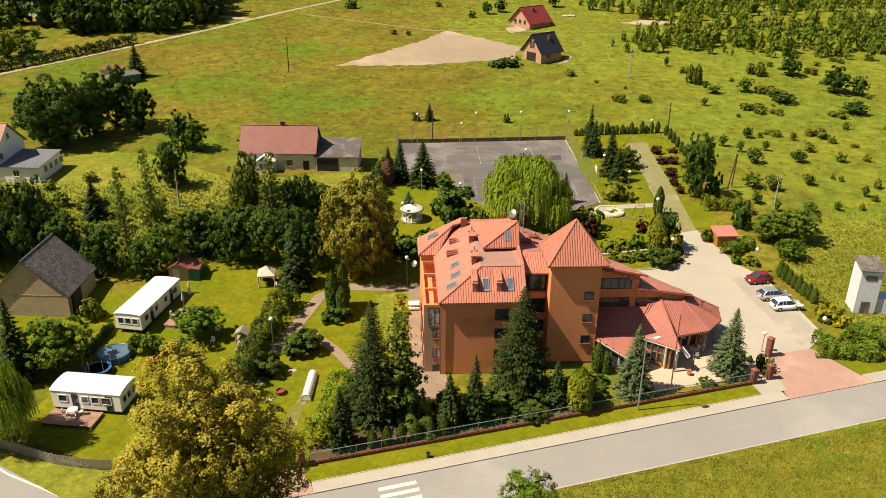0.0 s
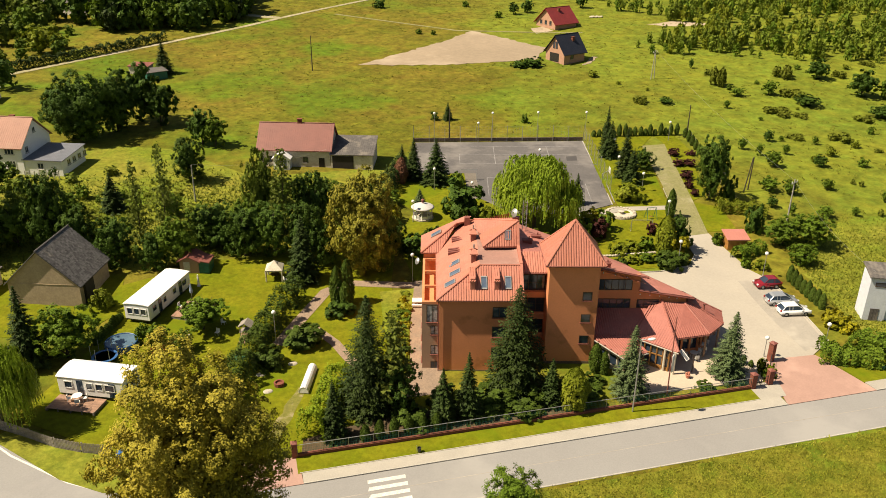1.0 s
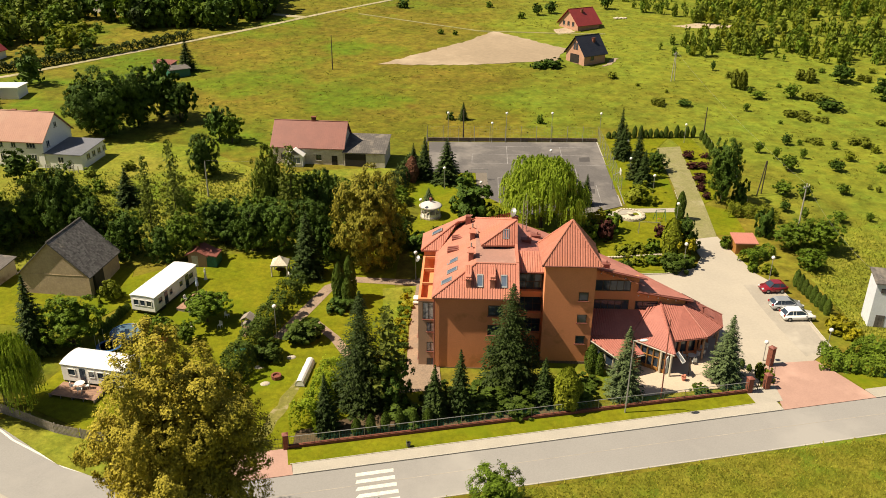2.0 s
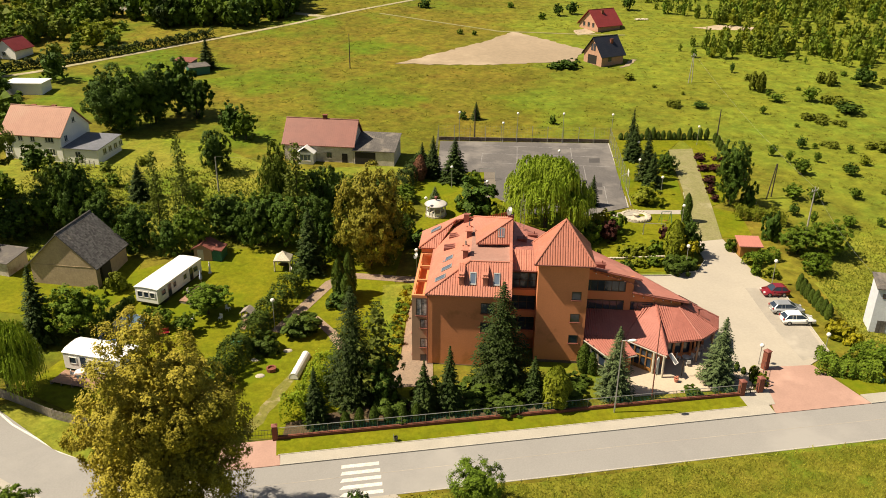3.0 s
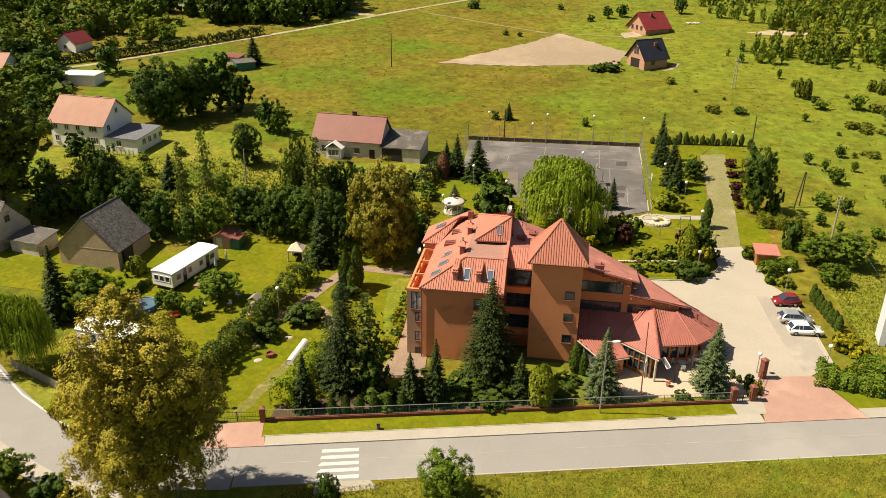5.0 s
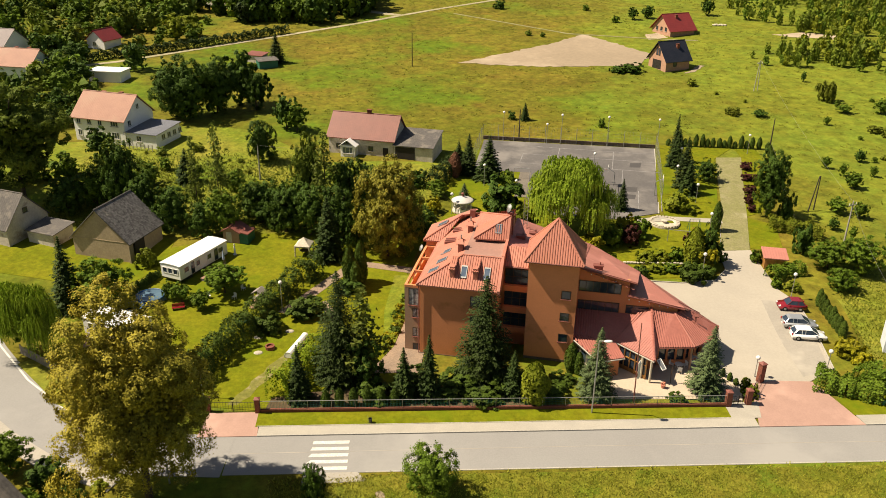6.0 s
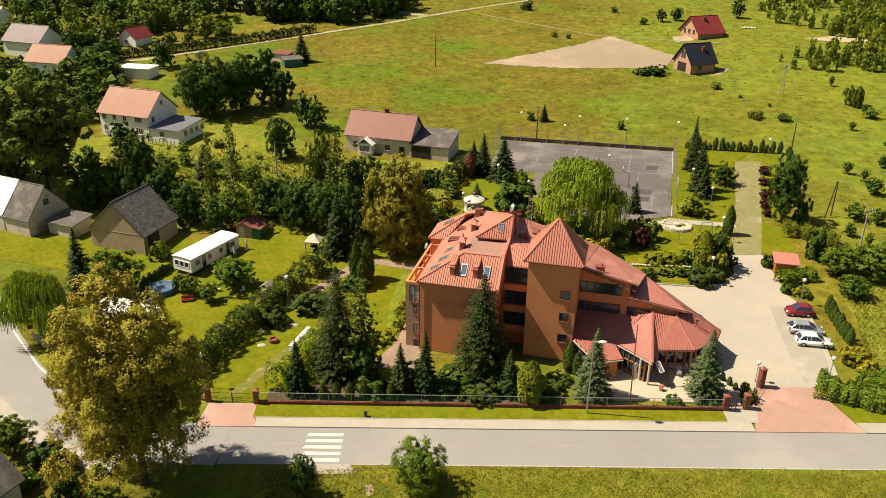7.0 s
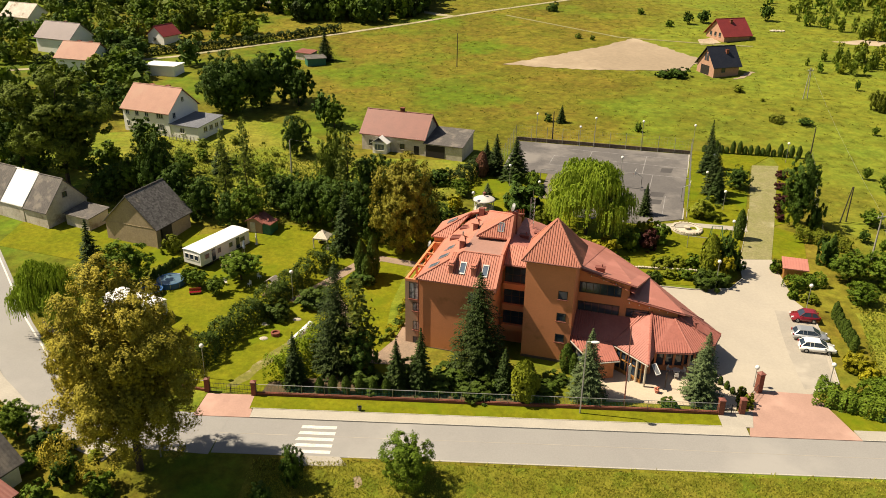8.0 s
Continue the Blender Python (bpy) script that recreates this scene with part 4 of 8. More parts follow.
bmesh.ops.create_cone(bm, segments=20, radius1=0.45, radius2=0.1, depth=0.15, matrix=Matrix.Translation((-2.45, 13.2, 8.75)) @ Euler((radians(65), 0, radians(-60))).to_matrix().to_4x4())
part("satellite_dish", bm, M_STEEL, hotel, "small satellite dish on the wall")

# glazed link between the main block and the tower
bm = BM()
box(bm, 9.55, 13.1, 5.0, 8.0, -0.3, 12.0)
part("link_wall", bm, M_RENDER, hotel)
for z in (8.3, 5.4, 2.6):
    bm = BM()
    box(bm, 9.9, 12.95, 4.15, 5.0, z - 0.05, z + 0.7)
    part("spandrel", bm, M_RENDER, hotel, "orange spandrel band")
    window(hotel, 9.98, 12.9, z + 0.7, z + 2.75, 4.7, M_FRAME, M_GLASS, 2, False, bars=1)
tiled(hotel, [(9.95, 3.7, 11.75), (13.0, 3.7, 11.75), (13.0, 6.2, 13.3), (9.95, 6.2, 13.3)])
bm = BM()
rod(bm, (9.95, 3.62, 11.68), (12.8, 3.62, 11.68), 0.08)
part("gutter", bm, M_TILE_RED, hotel, "brown gutter")

# tower with its pyramid roof
bm = BM()
box(bm, 12.95, 18.75, 2.1, 7.6, -0.4, 13.7)
part("tower_wall", bm, M_RENDER, hotel, "tall orange-brown rendered stair tower")
bm = BM()
box(bm, 12.91, 18.79, 2.06, 7.64, -0.45, 0.75)
part("plinth", bm, M_PLINTH, hotel)
for z in (8.95, 6.05, 3.2):
    window(hotel, 16.95, 18.05, z, z + 1.1, 2.1, M_FRAME, M_GLASS, 0)
AP = (15.9, 4.6, 18.05)
TC = [(12.45, 1.65, 13.55), (19.3, 1.65, 13.55), (19.3, 7.9, 13.55), (12.45, 7.9, 13.55)]
for i in range(4):
    tiled(hotel, [TC[i], TC[(i + 1) % 4], AP])
    caps(hotel, [(TC[i][0], TC[i][1], TC[i][2] + 0.06), AP])
bm = BM()
for i in range(4):
    rod(bm, (TC[i][0], TC[i][1], 13.5), (TC[(i + 1) % 4][0], TC[(i + 1) % 4][1], 13.5), 0.09)
part("gutter", bm, M_TILE_RED, hotel)

# stepped wings under long sheet roofs
def sheet_roof(tris, label, thick=0.22):
    """A roof of flat red sheets, each a slope with standing seams."""
    for tri in tris:
        tiled(hotel, tri, M_REDSHEET, 0.5, thick, rib=0.025, courses=False, label=label)


CORNER = (20.0, 31.0, 3.8)
sheet_roof([[(9.9, 17.0, 12.7), (9.9, 6.1, 13.25), (19.0, 6.6, 11.25)], [CORNER, (9.9, 17.0, 12.7), (19.0, 6.6, 11.25)], [(27.0, 22.3, 4.0), CORNER, (19.0, 6.6, 11.25), (25.75, 6.6, 9.8)]], "shallow rose-red sheet roof")
sheet_roof([[(26.6, 22.6, 3.9), (24.8, 6.6, 8.1), (31.55, 6.6, 7.1)], [(33.9, 12.0, 3.9), (26.6, 22.6, 3.9), (31.55, 6.6, 7.1)]], "lower smooth red sheet roof")
bm = BM()
slab(bm, [(18.8, 7.3, 4.2), (30.5, 7.3, 4.2), (33.0, 11.0, 3.7), (26.2, 21.3, 3.7), (20.0, 29.8, 3.6), (10.0, 17.0, 4.2)], 4.6)
part("wall", bm, M_RENDER, hotel, "orange-brown rendered wing wall")
bm = BM()
slab(bm, [(10.0, 8.0, 12.5), (18.9, 7.5, 10.7), (20.0, 10.0, 9.5), (10.0, 16.5, 11.5)], 8)
part("wall", bm, M_RENDER, hotel)
bm = BM()
for x0, x1, za, zb in ((18.7, 24.9, 11.0, 9.7), (24.9, 30.8, 7.85, 6.95)):
    v8 = [bm.verts.new((u, v, z)) for v in (7.0, 7.35) for u, z in ((x0, -0.3), (x1, -0.3), (x1, zb), (x0, za))]
    for f in ((0, 1, 2, 3), (7, 6, 5, 4), (0, 4, 5, 1), (1, 5, 6, 2), (2, 6, 7, 3), (3, 7, 4, 0)):
        bm.faces.new([v8[i] for i in f])
part("wing_wall", bm, M_RENDER, hotel, "orange-brown stepped wing wall")
bm = BM()
box(bm, 9.9, 13, 7.5, 8.5, 11.3, 12.2)
box(bm, 18.7, 24.9, 7.3, 7.6, 9.5, 9.75)
part("wall", bm, M_RENDER, hotel)
window(hotel, 18.85, 23.95, 7.85, 9.3, 7.0, M_FRAME, M_GLASS, 5, False)
window(hotel, 18.85, 23.9, 5.35, 6.65, 7.0, M_FRAME, M_GLASS, 5, False)
window(hotel, 24.7, 27.45, 5.4, 6.55, 7.0, M_FRAME, M_GLASS, 2, False)
for u, z in ((20.2, 10.2), (21.7, 9.9), (23.2, 9.6), (25.0, 7.3), (26.2, 7.2), (27.4, 7.05), (28.6, 6.9), (29.6, 6.75)):
    bm = BM()
    ball(bm, (u, 6.9, z), 0.09, u=8, v=6)
    part("soffit_lamp", bm, M_GLOBE, hotel, "small white round wall lamp")
for x0, z0, x1, z1 in ((19.0, 11.2, 25.75, 9.8), (24.7, 8.1, 31.6, 7.0)):
    bm = BM()
    rod(bm, (x0, 6.5, z0 - 0.12), (x1, 6.5, z1 - 0.12), 0.09)
    part("fascia", bm, M_TILE_RED, hotel, "dark red eaves board")
for u, v, z in ((12.6, 12.6, 12.2), (11.2, 10.0, 12.75), (21.0, 9.3, 10.0)):
    bm = BM()
    box(bm, u - 0.55, u + 0.55, v - 0.3, v + 0.3, z - 0.6, z + 0.4)
    ch = part("chimney", bm, M_TILE_RED, hotel, "low wide ventilation stack")
    bm = BM()
    box(bm, u - 0.65, u + 0.65, v - 0.4, v + 0.4, z + 0.4, z + 0.5)
    rod(bm, (u + 0.2, v, z + 0.45), (u + 0.2, v, z + 0.85), 0.08)
    part("cap", bm, M_TILE_RED, ch)

# low round dining wing with its many-sided roof
FAN = [(28.8, 2.2), (32.9, 3.2), (35.4, 5.8), (36.15, 8.8), (34.1, 11.8)]
TOP = [(27.7, 6.6), (30.5, 6.6), (31.1, 7.1), (31.4, 8.6), (31.0, 9.6)]
for i in range(4):
    a, b, c, d = FAN[i], FAN[i + 1], TOP[i + 1], TOP[i]
    tiled(hotel, [(*a, 3.85), (*b, 3.85), (*c, 6.25), (*d, 6.25)], M_TILE_LOW)
    caps(hotel, [(*b, 3.9), (*c, 6.3)], M_TILE_LOW)
    bm = BM()
    rod(bm, (*a, 3.72), (*b, 3.72), 0.08)
    part("gutter", bm, M_TILE_RED, hotel)
bm = BM()
slab(bm, [(27.7, 6.6, 6.2), (30.5, 6.6, 6.2), (31.1, 7.1, 6.2), (31.4, 8.6, 6.2), (31.0, 9.6, 6.2), (25, 9.6, 6.2), (25, 7.2, 6.2)], 0.2)
part("ceiling_slab", bm, M_METALROOF, hotel)
for i in range(4):
    a, b = Vector(FAN[i]), Vector(FAN[i + 1])
    cin = Vector((29, 9))
    a, b = a.lerp(cin, 0.22), b.lerp(cin, 0.22)
    bm = BM()
    slab(bm, [(a.x, a.y, 3.6), (b.x, b.y, 3.6), (b.x + (cin - b).x * 0.06, b.y + (cin - b).y * 0.06, 3.6), (a.x + (cin - a).x * 0.06, a.y + (cin - a).y * 0.06, 3.6)], 0.7)
    part("wall", bm, M_RENDER, hotel)
    bm = BM()
    slab(bm, [(a.x, a.y, 1.2), (b.x, b.y, 1.2), (b.x + (cin - b).x * 0.06, b.y + (cin - b).y * 0.06, 1.2), (a.x + (cin - a).x * 0.06, a.y + (cin - a).y * 0.06, 1.2)], 1.5)
    part("wall", bm, M_RENDER, hotel)
    for k in range(4):
        p = a.lerp(b, k / 3)
        bm = BM()
        box(bm, p.x - 0.12, p.x + 0.12, p.y - 0.12, p.y + 0.12, 1.0, 3.2)
        part("pier", bm, M_RENDER, hotel)
    bm = BM()
    q0, q1 = a.lerp(cin, 0.03), b.lerp(cin, 0.03)
    slab(bm, [(q0.x, q0.y, 3.0), (q1.x, q1.y, 3.0), (q1.x + 0.02, q1.y + 0.03, 3.0), (q0.x + 0.02, q0.y + 0.03, 3.0)], 1.85)
    part("glazing", bm, M_GLASS, hotel, "dark restaurant glazing")
for p in FAN[1:5]:
    bm = BM()
    q = Vector(p).lerp(Vector((29, 9)), 0.06)
    rod(bm, (q.x, q.y, 0), (q.x, q.y, 3.7), 0.13, 10)
    part("post", bm, M_RENDER_PALE, hotel)
bm = BM()
rod(bm, (33.0, 6.6, 4.8), (33.0, 6.6, 6.1), 0.09)
rod(bm, (32.8, 6.6, 6.1), (33.3, 6.6, 6.1), 0.11)
part("flue", bm, M_TILE_RED, hotel, "terracotta roof flue")

# entrance: prow roof, low side roof, glazed front
tiled(hotel, [(23.5, 3.2, 3.65), (28.15, -0.45, 3.5), (27.75, 6.9, 6.45), (26.3, 6.9, 5.6)], M_TILE_LOW, rib=0.03)
tiled(hotel, [(28.75, 2.25, 3.75), (28.2, -0.45, 3.5), (27.8, 6.9, 6.45), (28.3, 6.9, 6.2)], M_TILE_LOW)
caps(hotel, [(28.15, -0.45, 3.56), (27.75, 6.9, 6.5)], M_TILE_LOW, r=0.17)
tiled(hotel, [(18.6, 3.0, 3.85), (23.5, 3.1, 3.75), (26.5, 6.95, 5.35), (18.75, 6.95, 5.35)], M_TILE_LOW)
tiled(hotel, [(21.9, -0.95, 2.95), (24.9, 0.45, 3.0), (23.5, 3.2, 3.75), (18.3, 2.8, 3.85)], M_TILE_LOW)
bm = BM()
for p, q in (((23.4, 3.1, 3.5), (28.15, -0.5, 3.36)), ((18.3, 2.75, 3.7), (21.9, -1.0, 2.82)), ((21.9, -1.0, 2.82), (24.9, 0.4, 2.86))):
    rod(bm, p, q, 0.08)
part("gutter", bm, M_KERB, hotel, "pale gutter")
bm = BM()
slab(bm, [(18.8, 2.9, 3.2), (22.1, -0.5, 2.6), (22.5, -0.2, 2.6), (19.1, 3.2, 3.2)], 0.35)
slab(bm, [(18.8, 2.9, 1.0), (22.1, -0.5, 1.0), (22.5, -0.2, 1.0), (19.1, 3.2, 1.0)], 1.3)
for k in range(5):
    x, y = 18.8 + 3.3 * k / 4, 2.9 - 3.4 * k / 4
    box(bm, x, x + 0.22, y, y + 0.22, 0.9, 3.1 - 0.12 * k)
part("wall", bm, M_CREAM, hotel, "cream rendered low side wall")
bm = BM()
slab(bm, [(18.95, 2.95, 3.0), (22.2, -0.4, 2.5), (22.3, -0.3, 2.5), (19.05, 3.05, 3.0)], 1.6)
part("glazing", bm, M_GLASS, hotel)
bm = BM()
slab(bm, [(22.1, -0.5, 2.75), (24.3, 0.5, 2.8), (24.1, 0.9, 2.8), (22.0, -0.1, 2.75)], 2.9)
part("wall", bm, M_RENDER, hotel)
bm = BM()
slab(bm, [(24.3, 2.6, 3.2), (27.4, 0.4, 3.2), (27.5, 0.55, 3.2), (24.4, 2.75, 3.2)], 2.3)
part("glazing", bm, M_GLASS, hotel, "dark glazed entrance front")
bm = BM()
slab(bm, [(24.25, 2.5, 0.95), (27.4, 0.3, 0.95), (27.5, 0.5, 0.95), (24.35, 2.7, 0.95)], 1.0)
for k in range(6):
    f = k / 5
    x, y = 24.25 + 3.15 * f, 2.52 - 2.2 * f
    box(bm, x - 0.07, x + 0.07, y - 0.07, y + 0.07, 0, 3.3)
slab(bm, [(24.25, 2.5, 2.3), (27.4, 0.3, 2.3), (27.45, 0.4, 2.3), (24.3, 2.6, 2.3)], 0.12)
part("entrance_front", bm, M_WOOD, hotel, "honey-brown timber entrance front")
bm = BM()
box(bm, 24.3, 28.4, 2.6, 6.9, 0, 3.5)
box(bm, 19.2, 24.3, 3.2, 6.9, 0, 3.6)
part("wall", bm, M_RENDER, hotel)
for u, v in ((27.9, -0.25), (26.9, 0.5)):
    bm = BM()
    rod(bm, (u, v, -0.1), (u, v, 3.45), 0.14, 12)
    part("post", bm, M_CREAM, hotel, "cream round entrance post")
AWN = [(28.5, 0.3, 3.2), (28.95, 0.75, 3.2), (29.6, -0.2, 2.5), (29.15, -0.65, 2.5)]
bm = BM()
slab(bm, AWN, 0.04)
aw = part("awning", bm, M_STEEL, hotel, "grey awning panel")
for p, q in zip(AWN, AWN[1:] + AWN[:1]):
    bm = BM()
    rod(bm, (p[0], p[1], p[2] + 0.02), (q[0], q[1], q[2] + 0.02), 0.045, 5)
    part("awning_frame", bm, M_WHITEFRAME, aw, "white awning frame bar")
bm = BM()
rod(bm, (30.3, 0.2, 0), (30.3, 0.2, 2.6), 0.06)
part("post", bm, M_FRAME, hotel)


# ---- other houses ----
def gable_house(name, x, y, rz, w, d, wall_h, rise, walls, roofing, label, over=0.45, z=None, chimneys=(), ribs=0.4, category="house", rib=0.014, roof_label=""):
    """A house with a pitched roof; its ridge runs along the width w. Local origin: the middle of the ground plan."""
    z = ground(x, y) if z is None else z
    h = thing(name, pose(x, y, z, 0, 0, rz), label, category)
    bm = BM()
    prof = [(-d / 2, -0.8), (d / 2, -0.8), (d / 2, wall_h), (0, wall_h + rise - 0.12), (-d / 2, wall_h)]
    a = [bm.verts.new((-w / 2, p, q)) for p, q in prof]
    b = [bm.verts.new((w / 2, p, q)) for p, q in prof]
    bm.faces.new(a)
    bm.faces.new(b[::-1])
    for i in range(5):
        bm.faces.new((a[i], b[i], b[(i + 1) % 5], a[(i + 1) % 5]))
    part("wall", bm, walls, h)
    k = rise / (d / 2)
    for s in (-1, 1):
        e = d / 2 + over
        pts = [(-w / 2 - over, s * e, wall_h - over * k + 0.1), (w / 2 + over, s * e, wall_h - over * k + 0.1), (w / 2 + over, 0, wall_h + rise + 0.1), (-w / 2 - over, 0, wall_h + rise + 0.1)]
        tiled(h, pts if s < 0 else [pts[1], pts[0], pts[3], pts[2]], roofing, ribs, 0.14, rib=rib, courses=False, label=roof_label)
    caps(h, [(-w / 2 - over, 0, wall_h + rise + 0.12), (w / 2 + over, 0, wall_h + rise + 0.12)], roofing, 0.12)
    for cx, cy in chimneys:
        zc = wall_h + rise - abs(cy) * k
        bm = BM()
        box(bm, cx - 0.4, cx + 0.4, cy - 0.3, cy + 0.3, zc - 0.8, zc + 0.9)
        ch = part("chimney", bm, M_REDBRICK, h, "dark brick chimney")
        bm = BM()
        box(bm, cx - 0.48, cx + 0.48, cy - 0.38, cy + 0.38, zc + 0.9, zc + 1.02)
        part("cap", bm, M_REDBRICK, ch)
    return h


def lean_house(parent, x0, x1, y0, y1, h_front, h_back, walls, roofing, name="annex", over=0.3, slope="y", ribs=0.4):
    """A low building with one roof slope under the same thing."""
    bm = BM()
    zs = [h_front, h_front, h_back, h_back] if slope == "y" else [h_front, h_back, h_back, h_front]
    lo = [bm.verts.new((x, y, -0.8)) for x, y in ((x0, y0), (x1, y0), (x1, y1), (x0, y1))]
    hi = [bm.verts.new((x, y, z - 0.1)) for (x, y), z in zip(((x0, y0), (x1, y0), (x1, y1), (x0, y1)), zs)]
    bm.faces.new(lo[::-1])
    bm.faces.new(hi)
    for i in range(4):
        bm.faces.new((lo[i], lo[(i + 1) % 4], hi[(i + 1) % 4], hi[i]))
    an = part(name, bm, walls, parent)
    pts = [(x0 - over, y0 - over, zs[0]), (x1 + over, y0 - over, zs[1]), (x1 + over, y1 + over, zs[2]), (x0 - over, y1 + over, zs[3])]
    tiled(an, pts if slope == "y" else [pts[3], pts[0], pts[1], pts[2]], roofing, ribs, 0.12, name="roof", rib=0.014, courses=False)
    return an


def door(parent, x0, x1, z0, z1, y, material=None, axis="y"):
    m = Matrix.Identity(4) if axis == "y" else (Matrix.Rotation(radians(-90), 4, "Z") if axis == "x" else Matrix.Rotation(radians(90), 4, "Z"))
    bm = BM()
    box(bm, x0, x1, y - 0.04, y + 0.05, z0, z1, m)
    n = max(2, int((x1 - x0) / 0.3))
    for i in range(1, n):
        xm = x0 + (x1 - x0) * i / n
        box(bm, xm - 0.02, xm + 0.02, y - 0.06, y - 0.03, z0 + 0.05, z1 - 0.05, m)
    return part("door", bm, material or M_DARK, parent)


# barn: clay-brick walls, individual shingles on the seen slope
barn = gable_house("barn", -21.9, 106.0, 72, 8.2, 9.7, 3.0, 4.6, M_BARNWALL, M_SLATE, "old sandy brick barn with a grey roof and dark gateway", over=0.35, ribs=3.0, rib=0.01, category="barn")
# solid near-black box in place of the shaded opening
bm = BM()
box(bm, -3.2, -0.9, -5.2, -4.8, -0.6, 2.75)
part("gateway", bm, M_DARK, barn, "barn gateway, the shade inside put in as a dark box")
bm = BM()
for i in range(14):
    y = -4.6 + i * 0.7
    rod(bm, (-4.12, y, 2.86 + 0.02 * math.sin(i)), (-4.12, y + 0.72, 2.86 + 0.02 * math.sin(i + 1)), 0.03, 4)
rod(bm, (-4.2, -4.85, -0.3), (-4.2, -4.85, 2.9), 0.16, 4)
part("brick_band", bm, M_BARNWALL, barn)
_roof = [c for c in barn.children if c.name.startswith("roof")][0]
_tilt = math.atan2(4.6, 4.85)
_eave = Vector((0, -5.2, 3.0 - 0.35 * 4.6 / 4.85 + 0.11))
_up = Vector((0, math.cos(_tilt), math.sin(_tilt)))
_out = Vector((0, -math.sin(_tilt), math.cos(_tilt)))


def shingle_box(bm, x, f):
    """One cement shingle, its lower edge lifted over the course below."""
    lo, hi = _eave + _up * f, _eave + _up * (f + 0.36)
    c = [Vector((x + dx, 0, 0)) + p + _out * h for p, h0 in ((lo, 0.016), (hi, 0.0)) for dx, h in ((-0.148, h0), (0.148, h0), (0.148, h0 + 0.016), (-0.148, h0 + 0.016))]
    v = [bm.verts.new(p) for p in c]
    for q in ((0, 1, 2, 3), (7, 6, 5, 4), (0, 4, 5, 1), (1, 5, 6, 2), (2, 6, 7, 3), (3, 7, 4, 0)):
        bm.faces.new([v[i] for i in q])


_sh = bpy.data.meshes.new("shingle")
bm = BM()
shingle_box(bm, 0, 0)
bm.to_mesh(_sh)
bm.free()
_sh.materials.append(M_SLATE)
bm = BM()
for j in range(23):
    for i in range(29):
        f, x = j * 0.302, -4.3 + i * 0.302 + (0.15 if j % 2 else 0) + random.uniform(-0.008, 0.008)
        if j < 10:
            so = new("shingle", _sh)
            so.parent = _roof
            so.matrix_local = Matrix.Translation(Vector((x, 0, random.uniform(0, 0.006))) + _up * f)
        else:
            shingle_box(bm, x, f)
tagged(part("shingle_rest", bm, M_SLATE_REST, _roof), kind="stuff")

# white two-storey house with an annex
white = gable_house("white_house", -39.0, 158.9, -20, 12.3, 9.6, 5.0, 4.1, M_WHITE, M_TILE_ORANGE, "white two-storey house with an orange tiled roof", chimneys=((-2.5, 1.2), (2.0, 1.0)))
for zz in (0.9, 3.5):
    for xx in (-4.9, -2.3, 0.3):
        window(white, xx - 0.5, xx + 0.5, zz, zz + 1.3, -4.8, M_WHITEFRAME, M_GLASS, 1)
    window(white, 2.9, 4.7, zz, zz + 1.4, -4.8, M_WHITEFRAME, M_GLASS, 2)
window(white, -0.4, 0.5, 6.4, 7.4, -6.15, M_WHITEFRAME, M_GLASS, 1, axis="z")
window(white, -3.6, -2.6, 3.4, 4.6, -6.15, M_WHITEFRAME, M_GLASS, 1, axis="z")
an = lean_house(white, 6.15, 13.3, -4.6, 3.6, 2.6, 3.3, M_WHITE, M_TIN)
window(an, 8.6, 9.8, 0.8, 2.0, -4.6, M_WHITEFRAME, M_GLASS, 1)
for k in range(4):
    window(an, -2.8 + k * 1.9, -1.6 + k * 1.9, 1.1, 2.2, -13.3, M_WHITEFRAME, M_GLASS, 1, axis="z")
bm = BM()
for k in range(12):
    box(bm, 6.9, 13.4, -6.3 + k * 0.001, -6.2, 0.05 + k * 0.09, 0.09 + k * 0.09) if k % 3 == 0 else None
for k in range(8):
    box(bm, 6.9 + k * 0.92, 7.0 + k * 0.92, -6.32, -6.18, -0.3, 1.0)
part("fence", bm, M_KERB, white)

# red-roofed farmhouse with a grey shed
red = gable_house("red_roofed_house", 14.6, 149.0, -17, 13.6, 8.2, 3.6, 3.8, M_OLDWALL, M_TILE_RED, "old pale farmhouse with a brownish red roof", rib=0.006, z=3.9, chimneys=((0.5, 0.15),), over=0.4)
window(red, -5.2, -4.2, 0.9, 2.1, -4.1, M_FRAME, M_GLASS, 1)
window(red, 1.6, 2.6, 0.9, 2.0, -4.1, M_FRAME, M_GLASS, 1)
door(red, 4.6, 5.7, -0.2, 1.9, -4.1)
bm = BM()
box(bm, -3.6, -0.6, -6.0, -4.1, -0.6, 2.3)
po = part("porch", bm, M_WHITE, red, "small white glazed porch")
slab_pts = [(-3.9, -6.3, 2.2), (-2.1, -6.3, 3.5), (-2.1, -3.6, 3.5), (-3.9, -3.6, 2.2)]
bm = BM()
slab(bm, slab_pts, 0.1)
slab(bm, [(-0.3, -6.3, 2.2), (-2.1, -6.3, 3.5), (-2.1, -3.6, 3.5), (-0.3, -3.6, 2.2)], 0.1)
part("roof", bm, M_WHITE, po)
window(po, -3.2, -1.0, 0.7, 2.0, -6.0, M_WHITEFRAME, M_SKYLIGHT, 2)
bm = BM()
box(bm, -7.5, 8.0, -7.2, -4.1, -0.9, -0.25)
part("terrace", bm, M_PAVE, red, "pale concrete terrace")
sh = lean_house(red, 6.9, 14.8, -4.2, 3.2, 2.7, 4.3, M_OLDWALL, M_GREYROOF, over=0.25, name="shed")
# no recess here either: a near-black box paints the shed's inner shade
bm = BM()
